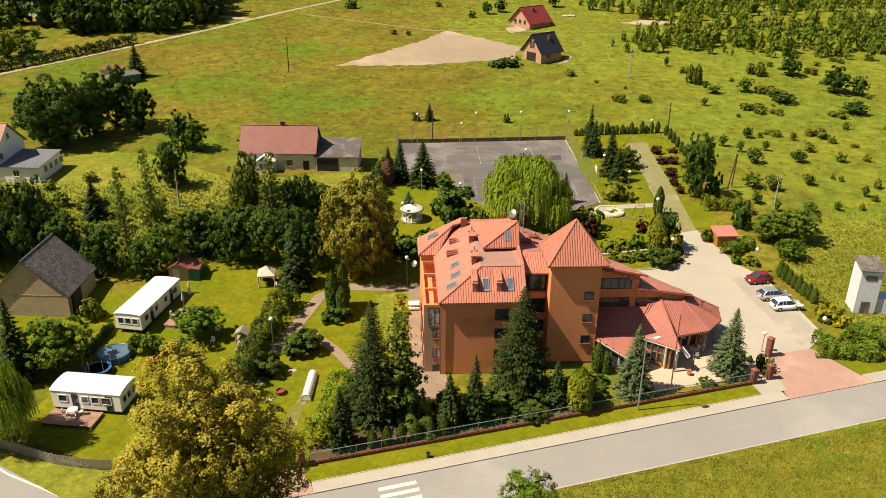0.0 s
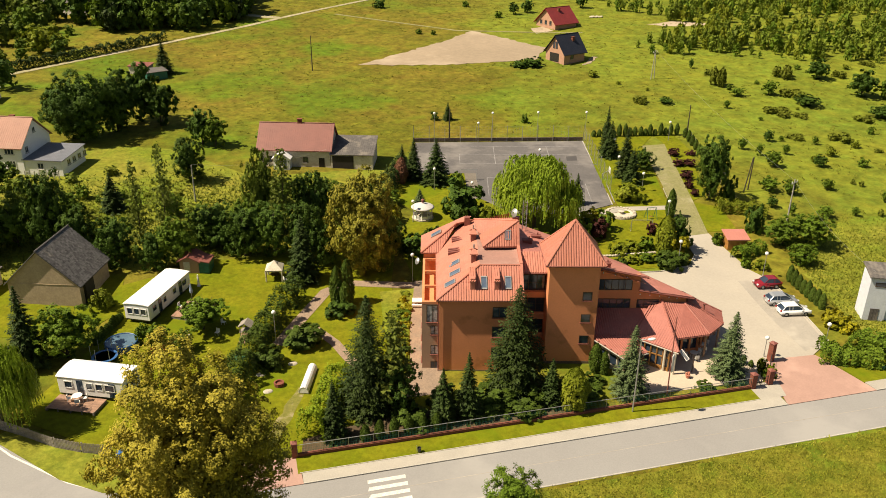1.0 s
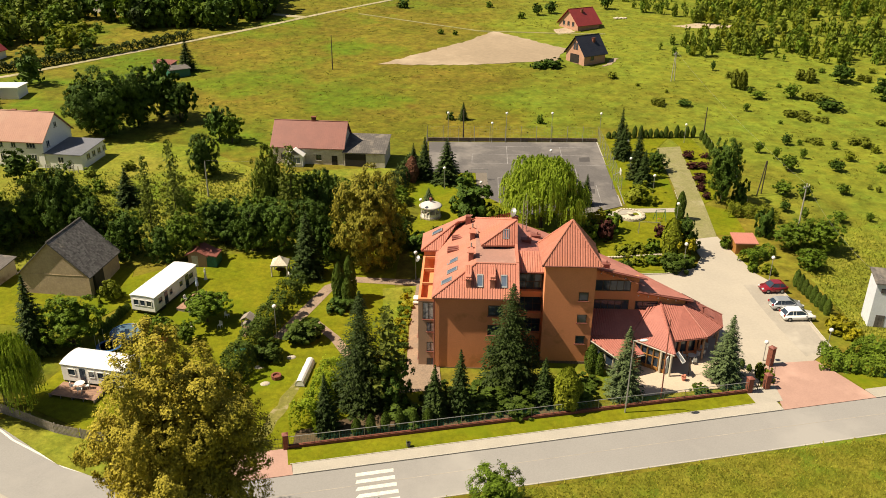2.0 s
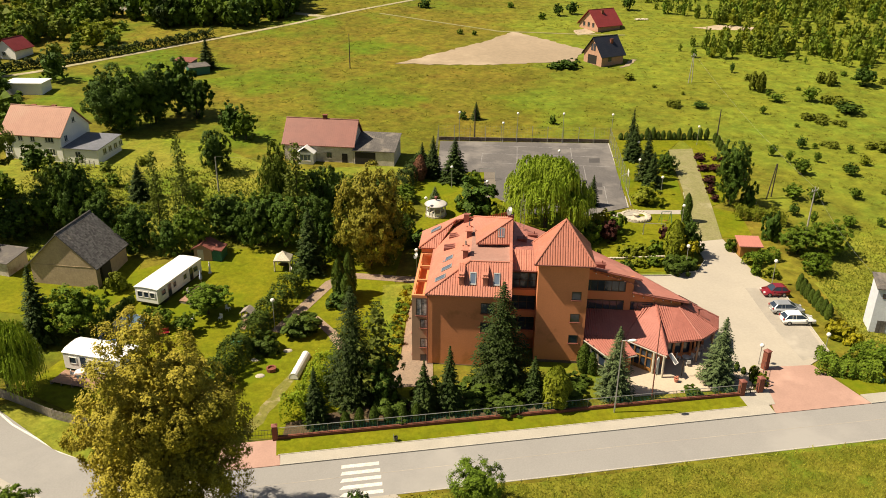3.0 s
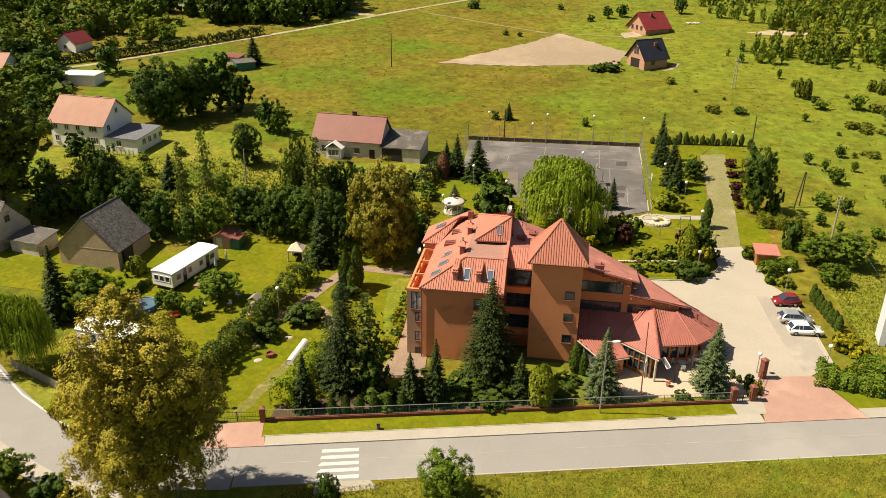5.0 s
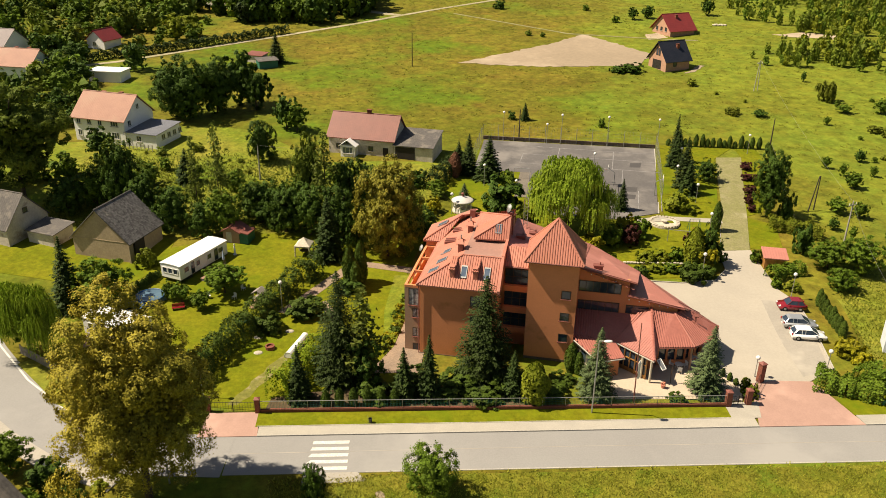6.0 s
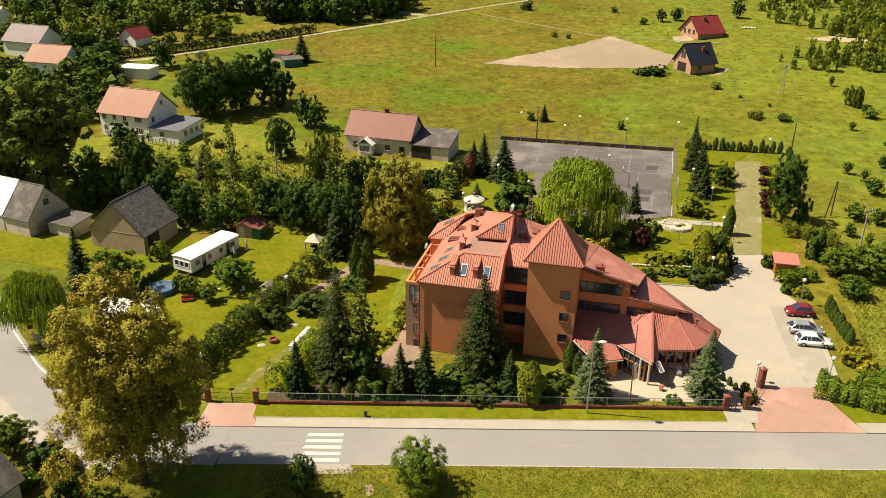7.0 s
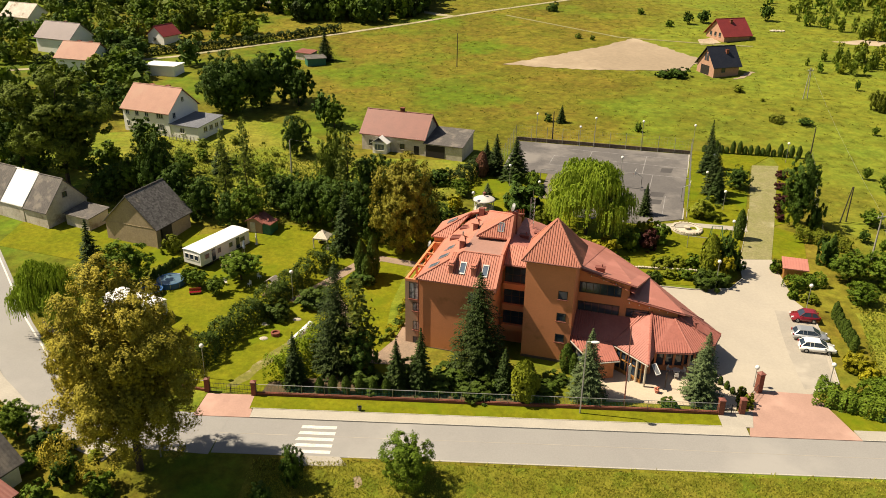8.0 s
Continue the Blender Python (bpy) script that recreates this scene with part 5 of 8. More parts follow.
box(bm, 7.2, 11.2, -4.26, -4.0, -0.5, 2.4)
part("gateway", bm, M_DARK, sh, "shed gateway, the shade inside put in as a dark box")

# houses in the far field
brick = gable_house("brick_house", 95.6, 211.5, 22, 8.0, 7.4, 2.9, 4.3, M_RAWBRICK, M_DARKROOF, "unfinished brick house with an anthracite roof", over=0.6, chimneys=((1.2, -1.4),))
door(brick, -2.0, 1.6, 0.0, 2.4, -4.0, axis="x")
window(brick, -0.9, -0.1, 3.6, 5.6, -4.0, axis="x", mull=0, sill=False)
window(brick, 0.1, 0.9, 3.6, 5.6, -4.0, axis="x", mull=0, sill=False)
window(brick, -1.6, -0.4, 0.9, 2.2, -3.7, mull=1)
pink = gable_house("crimson_roofed_house", 109.3, 252.4, 22, 9.6, 9.0, 1.8, 4.2, M_RAWBRICK, M_CRIMSON, "unfinished brick house with a crimson roof", over=0.7, chimneys=((-0.5, -1.2),))
for yy in (-2.2, 0.0, 2.2):
    window(pink, yy - 0.5, yy + 0.5, 1.0, 2.2, -4.8, axis="x")
bm = BM()
for k in range(30):
    a, r = random.random() * 6.3, random.random() ** 0.5 * 2.2
    ball(bm, (r * math.cos(a), 0.5 * r * math.sin(a), 0.25), 0.4, 1, 1, 0.7, 6, 4)
rub = tagged(part("rubble_heap", bm, M_STONE), "pale heap of building rubble", "rubble", kind="stuff")
rub.location = (128, 262, ground(128, 262))

# village houses
gable_house("orange_roofed_house", -76.5, 204.0, -14, 11.0, 9.0, 4.6, 3.4, M_WHITE, M_TILE_ORANGE, "white house with a pale orange hipped-looking roof", chimneys=((-1.5, 1.0), (2.2, 1.0)))
vil = gable_house("purple_roofed_house", -93.5, 228.5, -20, 13.0, 9.5, 4.2, 3.8, M_WHITE, M_PURPLEROOF, "white house with a greyish purple roof", chimneys=((0.5, 0.8),))
window(vil, 2.0, 3.2, 1.0, 2.3, -4.75, M_WHITEFRAME)
cot = gable_house("cottage", -68.0, 240.5, 66, 7.0, 6.5, 2.5, 2.6, M_WHITE, M_CRIMSON, "small white cottage with a crimson roof")
window(cot, -1.0, 0.2, 0.7, 1.8, -3.5, M_WHITEFRAME, axis="x")
gable_house("village_house", -122.0, 260.0, -20, 12.0, 9.0, 3.4, 3.6, M_WHITE, M_OLDWALL, "pale house with a dusty pink roof")
gable_house("village_house", -47.0, 305.0, -20, 16.0, 10.0, 4.0, 3.0, M_WHITE, M_GREYROOF, "long pale house with a grey roof")
gable_house("village_house", -104.0, 178.0, -15, 11.0, 9.0, 4.0, 3.5, M_OLDWALL, M_GREYROOF, "pale house with a grey roof")
gar = thing("garage", pose(-54.6, 203.5, ground(-54.6, 203.5), 0, 0, -10), "low pale garage with a flat white roof", "garage")
bm = BM()
box(bm, -4.4, 4.4, -2.6, 2.6, -0.5, 2.5)
part("wall", bm, M_WHITE, gar)
bm = BM()
box(bm, -4.7, 4.7, -2.9, 2.9, 2.5, 2.72)
part("roof", bm, M_VAN, gar)
for x, y, rz, lab in ((-19.4, 221.5, -25, "small field shed with a pale roof"), (-15.6, 215.2, 25, "small green field shed")):
    fs = thing("field_shed", pose(x, y, ground(x, y), 0, 0, rz), lab, "shed")
    lean_house(fs, -2.6, 2.6, -1.6, 1.6, 2.0, 2.5, M_GREENPAINT if rz > 0 else M_OLDWALL, M_GREYROOF if rz > 0 else M_TILE_RED)

# old farmhouse row with patched roofs
old = gable_house("old_farmhouse", -39.4, 110.8, -24, 5.4, 8.0, 2.6, 4.4, M_OLDWALL, M_GREYROOF, "old grey farmhouse with a weathered roof", over=0.25)
window(old, -0.5, 0.4, 4.0, 4.9, -2.7, axis="z")
pat = gable_house("patched_barn", -44.3, 113.0, -24, 5.3, 8.2, 2.6, 4.4, M_OLDWALL, M_VAN, "old barn section with a bright white sheet roof", over=0.15)
gable_house("old_barn", -49.2, 115.2, -24, 5.3, 8.2, 2.6, 4.4, M_OLDWALL, M_GREYROOF, "old barn section with a grey roof", over=0.2)
ah = thing("old_annex", pose(-33.2, 108.6, ground(-33.2, 108.6), 0, 0, -24), "low crumbling annex with a rubble-strewn roof", "shed")
lean_house(ah, -2.6, 2.6, -2.0, 2.0, 2.0, 2.6, M_OLDWALL, M_GREYROOF)
low = gable_house("roadside_house", -18.0, 46.4, 65, 9.0, 7.0, 2.6, 3.0, M_WHITE, M_GREYROOF, "roadside house with a grey roof")
lean_house(low, -4.6, 2.0, -6.2, -3.6, 1.6, 2.4, M_WHITE, M_TILE_RED)

# transformer tower
tt = thing("transformer_tower", pose(83.3, 74.8, ground(83, 75), 0, 0, -24), "pale blue-grey rendered transformer tower with a tin roof", "tower")
bm = BM()
box(bm, -1.35, 1.35, -1.35, 1.7, -0.4, 6.3)
part("wall", bm, M_TOWER, tt)
bm = BM()
box(bm, 1.36, 1.40, -1.3, 1.65, -0.3, 6.3)
box(bm, 1.36, 4.2, -1.0, 1.6, -0.4, 2.1)
part("side_wall", bm, M_TOWER, tt)
tiled(tt, [(-1.6, -1.6, 6.35), (1.6, -1.6, 6.35), (1.6, 2.0, 7.1), (-1.6, 2.0, 7.1)], M_GREYROOF, 0.6, 0.1, rib=0.03, courses=False)
door(tt, -0.6, 0.5, -0.1, 1.8, -1.36, M_GREYROOF)
window(tt, -0.7, 0.7, 5.0, 5.6, -1.36, M_FRAME, M_GLASS, 0, False)

# small red-roofed hut by the drive
hut = thing("garden_hut", pose(77.6, 97.9, ground(77.6, 97.9), 0, 0, -14), "timber hut with a plain red roof", "hut")
lean_house(hut, -1.5, 1.5, -1.3, 1.3, 1.9, 2.4, M_WOOD, M_REDSHEET, name="hut_wall")
# garden shed, half brown half green
shed = gable_house("garden_shed", -4.7, 108.2, 74, 2.6, 2.7, 1.9, 0.7, M_RENDER_PALE, M_TILE_RED, "brown timber shed with a red felt roof and a green lean-to", over=0.35, category="shed")
door(shed, -0.8, 0.1, -0.1, 1.7, -1.3, M_OLDWALL, axis="x")
lean_house(shed, -1.25, 1.2, -2.8, -1.38, 1.7, 2.0, M_GREENPAINT, M_TILE_RED, name="lean_to", over=0.15)


# ---- mobile homes ----
def mobile_home(name, x, y, rz, length, label, arch):
    z = ground(x, y)
    c = thing(name, pose(x, y, z, 0, 0, rz), label, "mobile home")
    L, W = length / 2, 1.75
    bm = BM()
    prof = [(-W, 0.45), (W, 0.45), (W, 2.6), (W * 0.62, 2.6 + arch * 0.8), (0, 2.6 + arch), (-W * 0.62, 2.6 + arch * 0.8), (-W, 2.6)]
    a = [bm.verts.new((-L, p, q)) for p, q in prof]
    b = [bm.verts.new((L, p, q)) for p, q in prof]
    bm.faces.new(a)
    bm.faces.new(b[::-1])
    for i in range(7):
        bm.faces.new((a[i], b[i], b[(i + 1) % 7], a[(i + 1) % 7]))
    bmesh.ops.bevel(bm, geom=bm.edges[:], offset=0.06, segments=1, affect="EDGES")
    part("body", bm, M_VAN, c)
    bm = BM()
    prof = [(-W - 0.06, 2.56), (-W * 0.62, 2.58 + arch * 0.8), (0, 2.59 + arch), (W * 0.62, 2.58 + arch * 0.8), (W + 0.06, 2.56)]
    a = [[bm.verts.new((s * (L + 0.08), p, q + dz)) for p, q in prof] for s in (-1, 1) for dz in (0, 0.07)]
    for lo, hi in ((a[0], a[2]), (a[1], a[3])):
        for i in range(4):
            bm.faces.new((lo[i], hi[i], hi[i + 1], lo[i + 1]))
    for lo, hi in ((a[0], a[1]), (a[2], a[3])):
        for i in range(4):
            bm.faces.new((lo[i], lo[i + 1], hi[i + 1], hi[i]))
    for i in (0, 4):
        bm.faces.new((a[0][i], a[1][i], a[3][i], a[2][i]))
    part("roof", bm, M_VAN, c)
    bm = BM()
    for xx in (-L * 0.6, 0, L * 0.6):
        box(bm, xx - 0.5, xx + 0.5, -W + 0.2, W - 0.2, -0.3, 0.45)
    box(bm, -L + 0.1, L - 0.1, -W + 0.12, W - 0.12, 0.25, 0.45)
    part("chassis", bm, M_IRON, c)
    for x0, x1 in ((-L + 0.8, -L + 1.8), (-L + 3.4, -L + 4.2), (0.6, 1.5), (L - 2.2, L - 1.0)):
        window(c, x0, x1, 1.25, 2.15, -W, M_WHITEFRAME, M_GLASS, 0, False)
    door(c, -L + 2.3, -L + 3.0, 0.55, 2.3, -W, M_GLASS)
    door(c, 2.2, 2.95, 0.55, 2.3, -W, M_GLASS)
    for s, ax in ((-1, "x"), (1, "z")):
        for k in (-1, 0, 1):
            window(c, k * 0.95 - 0.42, k * 0.95 + 0.42, 1.2, 2.1, -L, M_WHITEFRAME, M_GLASS, 0, False, axis=ax)
    return c


mobile_home("mobile_home", -8.8, 99.2, 63, 10.4, "long white mobile home with dark windows", 0.10)
mobile_home("mobile_home", -14.1, 80.6, -24, 7.8, "white mobile home with a timber deck in front", 0.26)


def deck(x, y, rz, w, d, label):
    dk = thing("timber_deck", pose(x, y, ground(x, y), 0, 0, rz), label, "deck")
    for xx in (-w / 2 + 0.1, 0, w / 2 - 0.1):
        bm = BM()
        box(bm, xx - 0.06, xx + 0.06, -d / 2, d / 2, -0.3, 0.36)
        part("joist", bm, M_GREYWOOD, dk)
    n = int(d / 0.2)
    for i in range(n):
        bm = BM()
        box(bm, -w / 2, w / 2, -d / 2 + i * 0.2, -d / 2 + i * 0.2 + 0.185, 0.36, 0.40)
        part("board", bm, M_DECK, dk)
    bm = BM()
    for xx in np.linspace(-w / 2, w / 2, 5):
        box(bm, xx - 0.04, xx + 0.04, -d / 2 - 0.04, -d / 2 + 0.04, -0.3, 0.5)
    part("edge_post", bm, M_GREYWOOD, dk)
    return dk


deck(-16.3, 78.1, -24, 5.6, 2.6, "reddish timber deck before the mobile home")
deck(-5.2, 96.4, 63, 4.5, 2.2, "reddish terrace beside the long mobile home")


def garden_chair(x, y, z, rz, label="white plastic garden chair"):
    c = thing("garden_chair", pose(x, y, z, 0, 0, rz), label, "chair", "white garden chairs")
    bm = BM()
    box(bm, -0.24, 0.24, -0.24, 0.24, 0.40, 0.44)
    part("seat", bm, M_WHITEFRAME, c)
    bm = BM()
    box(bm, -0.24, 0.24, 0.21, 0.26, 0.44, 0.88)
    part("backrest", bm, M_WHITEFRAME, c)
    for sx in (-0.21, 0.21):
        for sy in (-0.21, 0.21):
            bm = BM()
            rod(bm, (sx, sy, 0), (sx, sy, 0.42), 0.022, 5)
            part("leg", bm, M_WHITEFRAME, c)
    return c


def garden_table(x, y, z, material, label, r=0.55):
    t = thing("garden_table", pose(x, y, z), label, "table")
    bm = BM()
    lathe(bm, [(r, 0.70), (r, 0.73)], 14)
    part("tabletop", bm, material, t)
    for a in (45, 135, 225, 315):
        bm = BM()
        rod(bm, (0.7 * r * math.cos(radians(a)), 0.7 * r * math.sin(radians(a)), 0), (0.6 * r * math.cos(radians(a)), 0.6 * r * math.sin(radians(a)), 0.7), 0.025, 5)
        part("leg", bm, material, t)
    return t


_z = ground(-16, 78) + 0.4
garden_table(-16.2, 78.6, _z, M_WHITEFRAME, "white round garden table on the deck")
for dx, dy, r in ((-0.8, 0.1, 90), (0.8, -0.2, -90), (0.1, -0.85, 180)):
    garden_chair(-16.2 + dx, 78.6 + dy, _z, r)


para = thing("garden_parasol", pose(-4.6, 98.9, ground(-4.6, 98.9) + 0.4), "closed pale blue parasol on the terrace", "parasol")
bm = BM()
rod(bm, (0, 0, 0), (0, 0, 2.3), 0.025, 6)
part("pole", bm, M_STEEL, para)
bm = BM()
lathe(bm, [(0.05, 0.9), (0.2, 1.0), (0.22, 1.3), (0.1, 2.0), (0.02, 2.35)], 10)
part("canopy", bm, M_PARASOL, para, "furled pale blue canopy")
garden_table(-5.3, 96.2, ground(-5.2, 96.4) + 0.4, M_FRAME, "dark garden table on the terrace", 0.5)
for dx, dy, r in ((-0.7, 0.5, 60), (0.7, 0.4, -70), (0.2, -0.8, 170)):
    garden_chair(-5.3 + dx, 96.2 + dy, ground(-5.2, 96.4) + 0.4, r)
# benches under the apple tree
for dx, dy, r in ((-1.9, -1.6, 20), (1.6, -1.9, -30), (2.4, 0.6, 60)):
    garden_chair(-3.0 + dx, 91.4 + dy, ground(-3.0, 91.4), r)


# ---- pool, trampoline, swing seat ----
orn = thing("garden_statue", pose(-3.8, 103.0, ground(-3.8, 103.0)) @ Matrix.Diagonal((0.65, 0.65, 0.8, 1)), "white garden ornament on a tapered plinth", "statue")
bm = BM()
lathe(bm, [(0.42, -0.1), (0.42, 0.15), (0.3, 0.25), (0.2, 0.95), (0.3, 1.05), (0.1, 1.1), (0.22, 1.5), (0.24, 1.7), (0.1, 1.9), (0.16, 2.05), (0.14, 2.2), (0.05, 2.3)], 12)
part("figure", bm, M_WHITEFRAME, orn, smooth=True)
pool = thing("swimming_pool", pose(-12.7, 89.6, ground(-12.7, 89.6)) @ Matrix.Diagonal((0.84, 0.84, 0.84, 1)), "round blue above-ground pool full of water", "pool")
bm = BM()
lathe(bm, [(2.3, -0.2), (2.35, 0.1), (2.3, 0.95), (2.22, 1.0), (2.16, 0.95), (2.16, 0.6)], 32)
part("pool_wall", bm, M_BLUE, pool)
bm = BM()
lathe(bm, [(2.15, 0.70), (2.15, 0.86)], 32)
part("water", bm, M_WATER, pool)
bm = BM()
for k in range(10):
    a = 2 * math.pi * k / 10
    rod(bm, (2.42 * math.cos(a), 2.42 * math.sin(a), -0.2), (2.38 * math.cos(a), 2.38 * math.sin(a), 1.0), 0.035, 5)
part("frame", bm, M_STEEL, pool)
tr = thing("trampoline", pose(-14.3, 86.6, ground(-14.3, 86.6)), "blue-rimmed trampoline with tall net posts", "trampoline")
bm = BM()
lathe(bm, [(1.5, 0.72), (1.5, 0.78), (1.18, 0.78), (1.18, 0.72)], 24)
part("rim_pad", bm, M_BLUE, tr)
bm = BM()
lathe(bm, [(1.2, 0.70), (1.2, 0.72)], 24)
part("mat", bm, M_IRON, tr)
for k in range(6):
    a = 2 * math.pi * k / 6
    bm = BM()
    rod(bm, (1.48 * math.cos(a), 1.48 * math.sin(a), 0), (1.48 * math.cos(a), 1.48 * math.sin(a), 2.4), 0.03, 5)
    part("net_post", bm, M_STEEL, tr)
for x, y, s, lab in ((2.2, 88.9, 0.8, "small wooden play house with a ramp"),):
    ph = thing("play_house", pose(x, y, ground(x, y), 0, 0, -20) @ Matrix.Diagonal((s, s, s, 1)), lab, "play house")
    for sx in (-0.8, 0.8):
        for sy in (-0.7, 0.7):
            bm = BM()
            box(bm, sx - 0.06, sx + 0.06, sy - 0.06, sy + 0.06, -0.2, 1.9)
            part("post", bm, M_GREYWOOD, ph)
    bm = BM()
    box(bm, -0.95, 0.95, -0.85, 0.85, 0.75, 0.85)
    part("floor", bm, M_GREYWOOD, ph)
    bm = BM()
    for sx in (-1, 1):
        slab(bm, [(sx * 1.1, -1.0, 1.8), (0, -1.0, 2.5), (0, 1.0, 2.5), (sx * 1.1, 1.0, 1.8)], 0.06)
    part("roof", bm, M_GREYWOOD, ph)
    bm = BM()
    slab(bm, [(-0.5, -0.85, 0.85), (0.5, -0.85, 0.85), (0.5, -2.8, 0.1), (-0.5, -2.8, 0.1)], 0.06)
    part("ramp", bm, M_DECK, ph)
sb = thing("sand_pit", pose(1.0, 83.9, ground(1, 83.9)), "shell-shaped green sand pit", "sand pit")
bm = BM()
lathe(bm, [(0.8, 0.0), (0.85, 0.22), (0.7, 0.24), (0.66, 0.12)], 16)
part("shell", bm, M_GREENPAINT, sb)
cush = thing("garden_bench", pose(-8.3, 86.9, ground(-8.3, 86.9), 0, 0, 15) @ Matrix.Diagonal((0.75, 0.9, 0.9, 1)), "red-cushioned garden bench under the shrubs", "bench")
bm = BM()
box(bm, -1.1, 1.1, -0.3, 0.3, 0.35, 0.48, bevel=0.04)
part("cushion", bm, M_CARRED, cush)
bm = BM()
box(bm, -1.1, 1.1, 0.26, 0.36, 0.48, 0.95, bevel=0.03)
part("backrest", bm, M_CARRED, cush)
for sx in (-0.95, 0.95):
    bm = BM()
    box(bm, sx - 0.05, sx + 0.05, -0.3, 0.3, -0.05, 0.35)
    part("leg", bm, M_FRAME, cush)


# ---- gazebos, well, fountain ----
gz = thing("gazebo", pose(31.9, 118.2, ground(31.9, 118.2)) @ Matrix.Diagonal((0.78, 0.78, 0.78, 1)), "white round gazebo with a domed roof", "gazebo")
bm = BM()
lathe(bm, [(2.3, -0.3), (2.3, 0.25)], 24)
part("floor", bm, M_STONE, gz)
for k in range(10):
    a = 2 * math.pi * k / 10
    bm = BM()
    rod(bm, (2.05 * math.cos(a), 2.05 * math.sin(a), 0.2), (2.05 * math.cos(a), 2.05 * math.sin(a), 2.5), 0.09, 8)
    part("post", bm, M_WHITEFRAME, gz)
    b = 2 * math.pi * (k + 1) / 10
    bm = BM()
    slab(bm, [(2.05 * math.cos(a), 2.05 * math.sin(a), 0.95), (2.05 * math.cos(b), 2.05 * math.sin(b), 0.95), (1.97 * math.cos(b), 1.97 * math.sin(b), 0.95), (1.97 * math.cos(a), 1.97 * math.sin(a), 0.95)], 0.7)
    part("railing", bm, M_WHITEFRAME, gz)
bm = BM()
lathe(bm, [(2.45, 2.4), (2.5, 2.5), (2.2, 2.72), (1.5, 3.0), (0.7, 3.25), (0.28, 3.35)], 24)
part("roof", bm, M_GAZEBO, gz, "pale grey domed roof", smooth=True)
bm = BM()
lathe(bm, [(0.28, 3.55), (0.24, 3.95), (0.4, 4.0), (0.34, 4.15), (0.05, 4.3)], 10)
part("finial", bm, M_TILE_RED, gz, "reddish finial")
tent = thing("garden_pavilion", pose(6.7, 103.0, ground(6.7, 103.0), 0, 0, -10) @ Matrix.Diagonal((0.72, 0.72, 0.82, 1)), "cream canvas garden pavilion with curtains", "pavilion")
bm = BM()
for p, q in (((-1.7, -1.7), (1.7, -1.7)), ((1.7, -1.7), (1.7, 1.7)), ((1.7, 1.7), (-1.7, 1.7)), ((-1.7, 1.7), (-1.7, -1.7))):
    v = [bm.verts.new(c) for c in ((*p, 2.15), (*q, 2.15), (q[0] * 0.3, q[1] * 0.3, 3.0), (p[0] * 0.3, p[1] * 0.3, 3.0))]
    bm.faces.new(v)
    v = [bm.verts.new(c) for c in ((*p, 2.15), (*q, 2.15), (*q, 1.9), (*p, 1.9))]
    bm.faces.new(v)
v = [bm.verts.new((a * 0.6, b * 0.6, 2.98)) for a, b in ((-1, -1), (1, -1), (1, 1), (-1, 1))]
t2 = bm.verts.new((0, 0, 3.5))
for i in range(4):
    bm.faces.new((v[i], v[(i + 1) % 4], t2))
ob = part("canopy", bm, M_CREAM, tent)
so = ob.modifiers.new("thickness", "SOLIDIFY")
so.thickness = 0.03
for sx in (-1.6, 1.6):
    for sy in (-1.6, 1.6):
        bm = BM()
        rod(bm, (sx, sy, -0.1), (sx, sy, 2.1), 0.04)
        part("post", bm, M_IRON, tent)
        bm = BM()
        lathe(bm, [(0.16, 0.1), (0.12, 1.0), (0.22, 2.0)], 8, (sx * 0.96, sy * 0.96))
        part("curtain", bm, M_CREAM, tent)
garden_table(6.7, 103.0, ground(6.7, 103.0), M_FRAME, "dark garden table under the pavilion", 0.7)
for k in range(4):
    a = k * 90 + 20
    garden_chair(9.0 + 1.05 * math.cos(radians(a)), 101.9 + 1.05 * math.sin(radians(a)), ground(6.7, 103.0), a - 90)

ft = thing("fountain", pose(65.4, 113.0, ground(65.4, 113.0)), "dry round stone fountain with a pale rubble rim", "fountain")
bm = BM()
lathe(bm, [(2.6, -0.2), (2.6, 0.18), (1.9, 0.22), (1.7, 0.05)], 28)
part("basin", bm, M_STONE, ft)
for k in range(28):
    a = 2 * math.pi * k / 28
    bm = BM()
    box(bm, -0.25, 0.25, -0.2, 0.2, 0.1, 0.3 + 0.1 * random.random(), Matrix.Translation((2.3 * math.cos(a), 2.3 * math.sin(a), 0)) @ Matrix.Rotation(a, 4, "Z"), bevel=0.04)
    part("stone", bm, M_STONE, ft)
bm = BM()
lathe(bm, [(0.5, 0), (0.35, 0.35), (0.55, 0.5), (0.1, 0.55)], 12)
part("centrepiece", bm, M_STONE, ft)
wl = thing("garden_brazier", pose(5.3, 76.9, ground(5.3, 76.9)), "small brick planter with red flowers", "planter")
bm = BM()
lathe(bm, [(0.55, 0), (0.6, 0.5), (0.42, 0.5), (0.4, 0.3)], 10)
part("planter_wall", bm, M_REDBRICK, wl)
tun = thing("polytunnel", pose(8.6, 77.0, ground(8.6, 77), 0, 0, -18), "long narrow white garden cover", "garden cover")
bm = BM()
prof = [(0.55 * math.cos(math.pi * k / 8), 0.75 * math.sin(math.pi * k / 8)) for k in range(9)]
rows = [[bm.verts.new((p, y, q + 0.1)) for p, q in prof] for y in (-2.5, -0.9, 0.9, 2.5)]
for a, b in zip(rows, rows[1:]):
    for i in range(8):
        bm.faces.new((a[i], a[i + 1], b[i + 1], b[i]))
bm.faces.new(rows[0])
bm.faces.new(rows[-1][::-1])
part("sheet", bm, M_VAN, tun)
bm = BM()
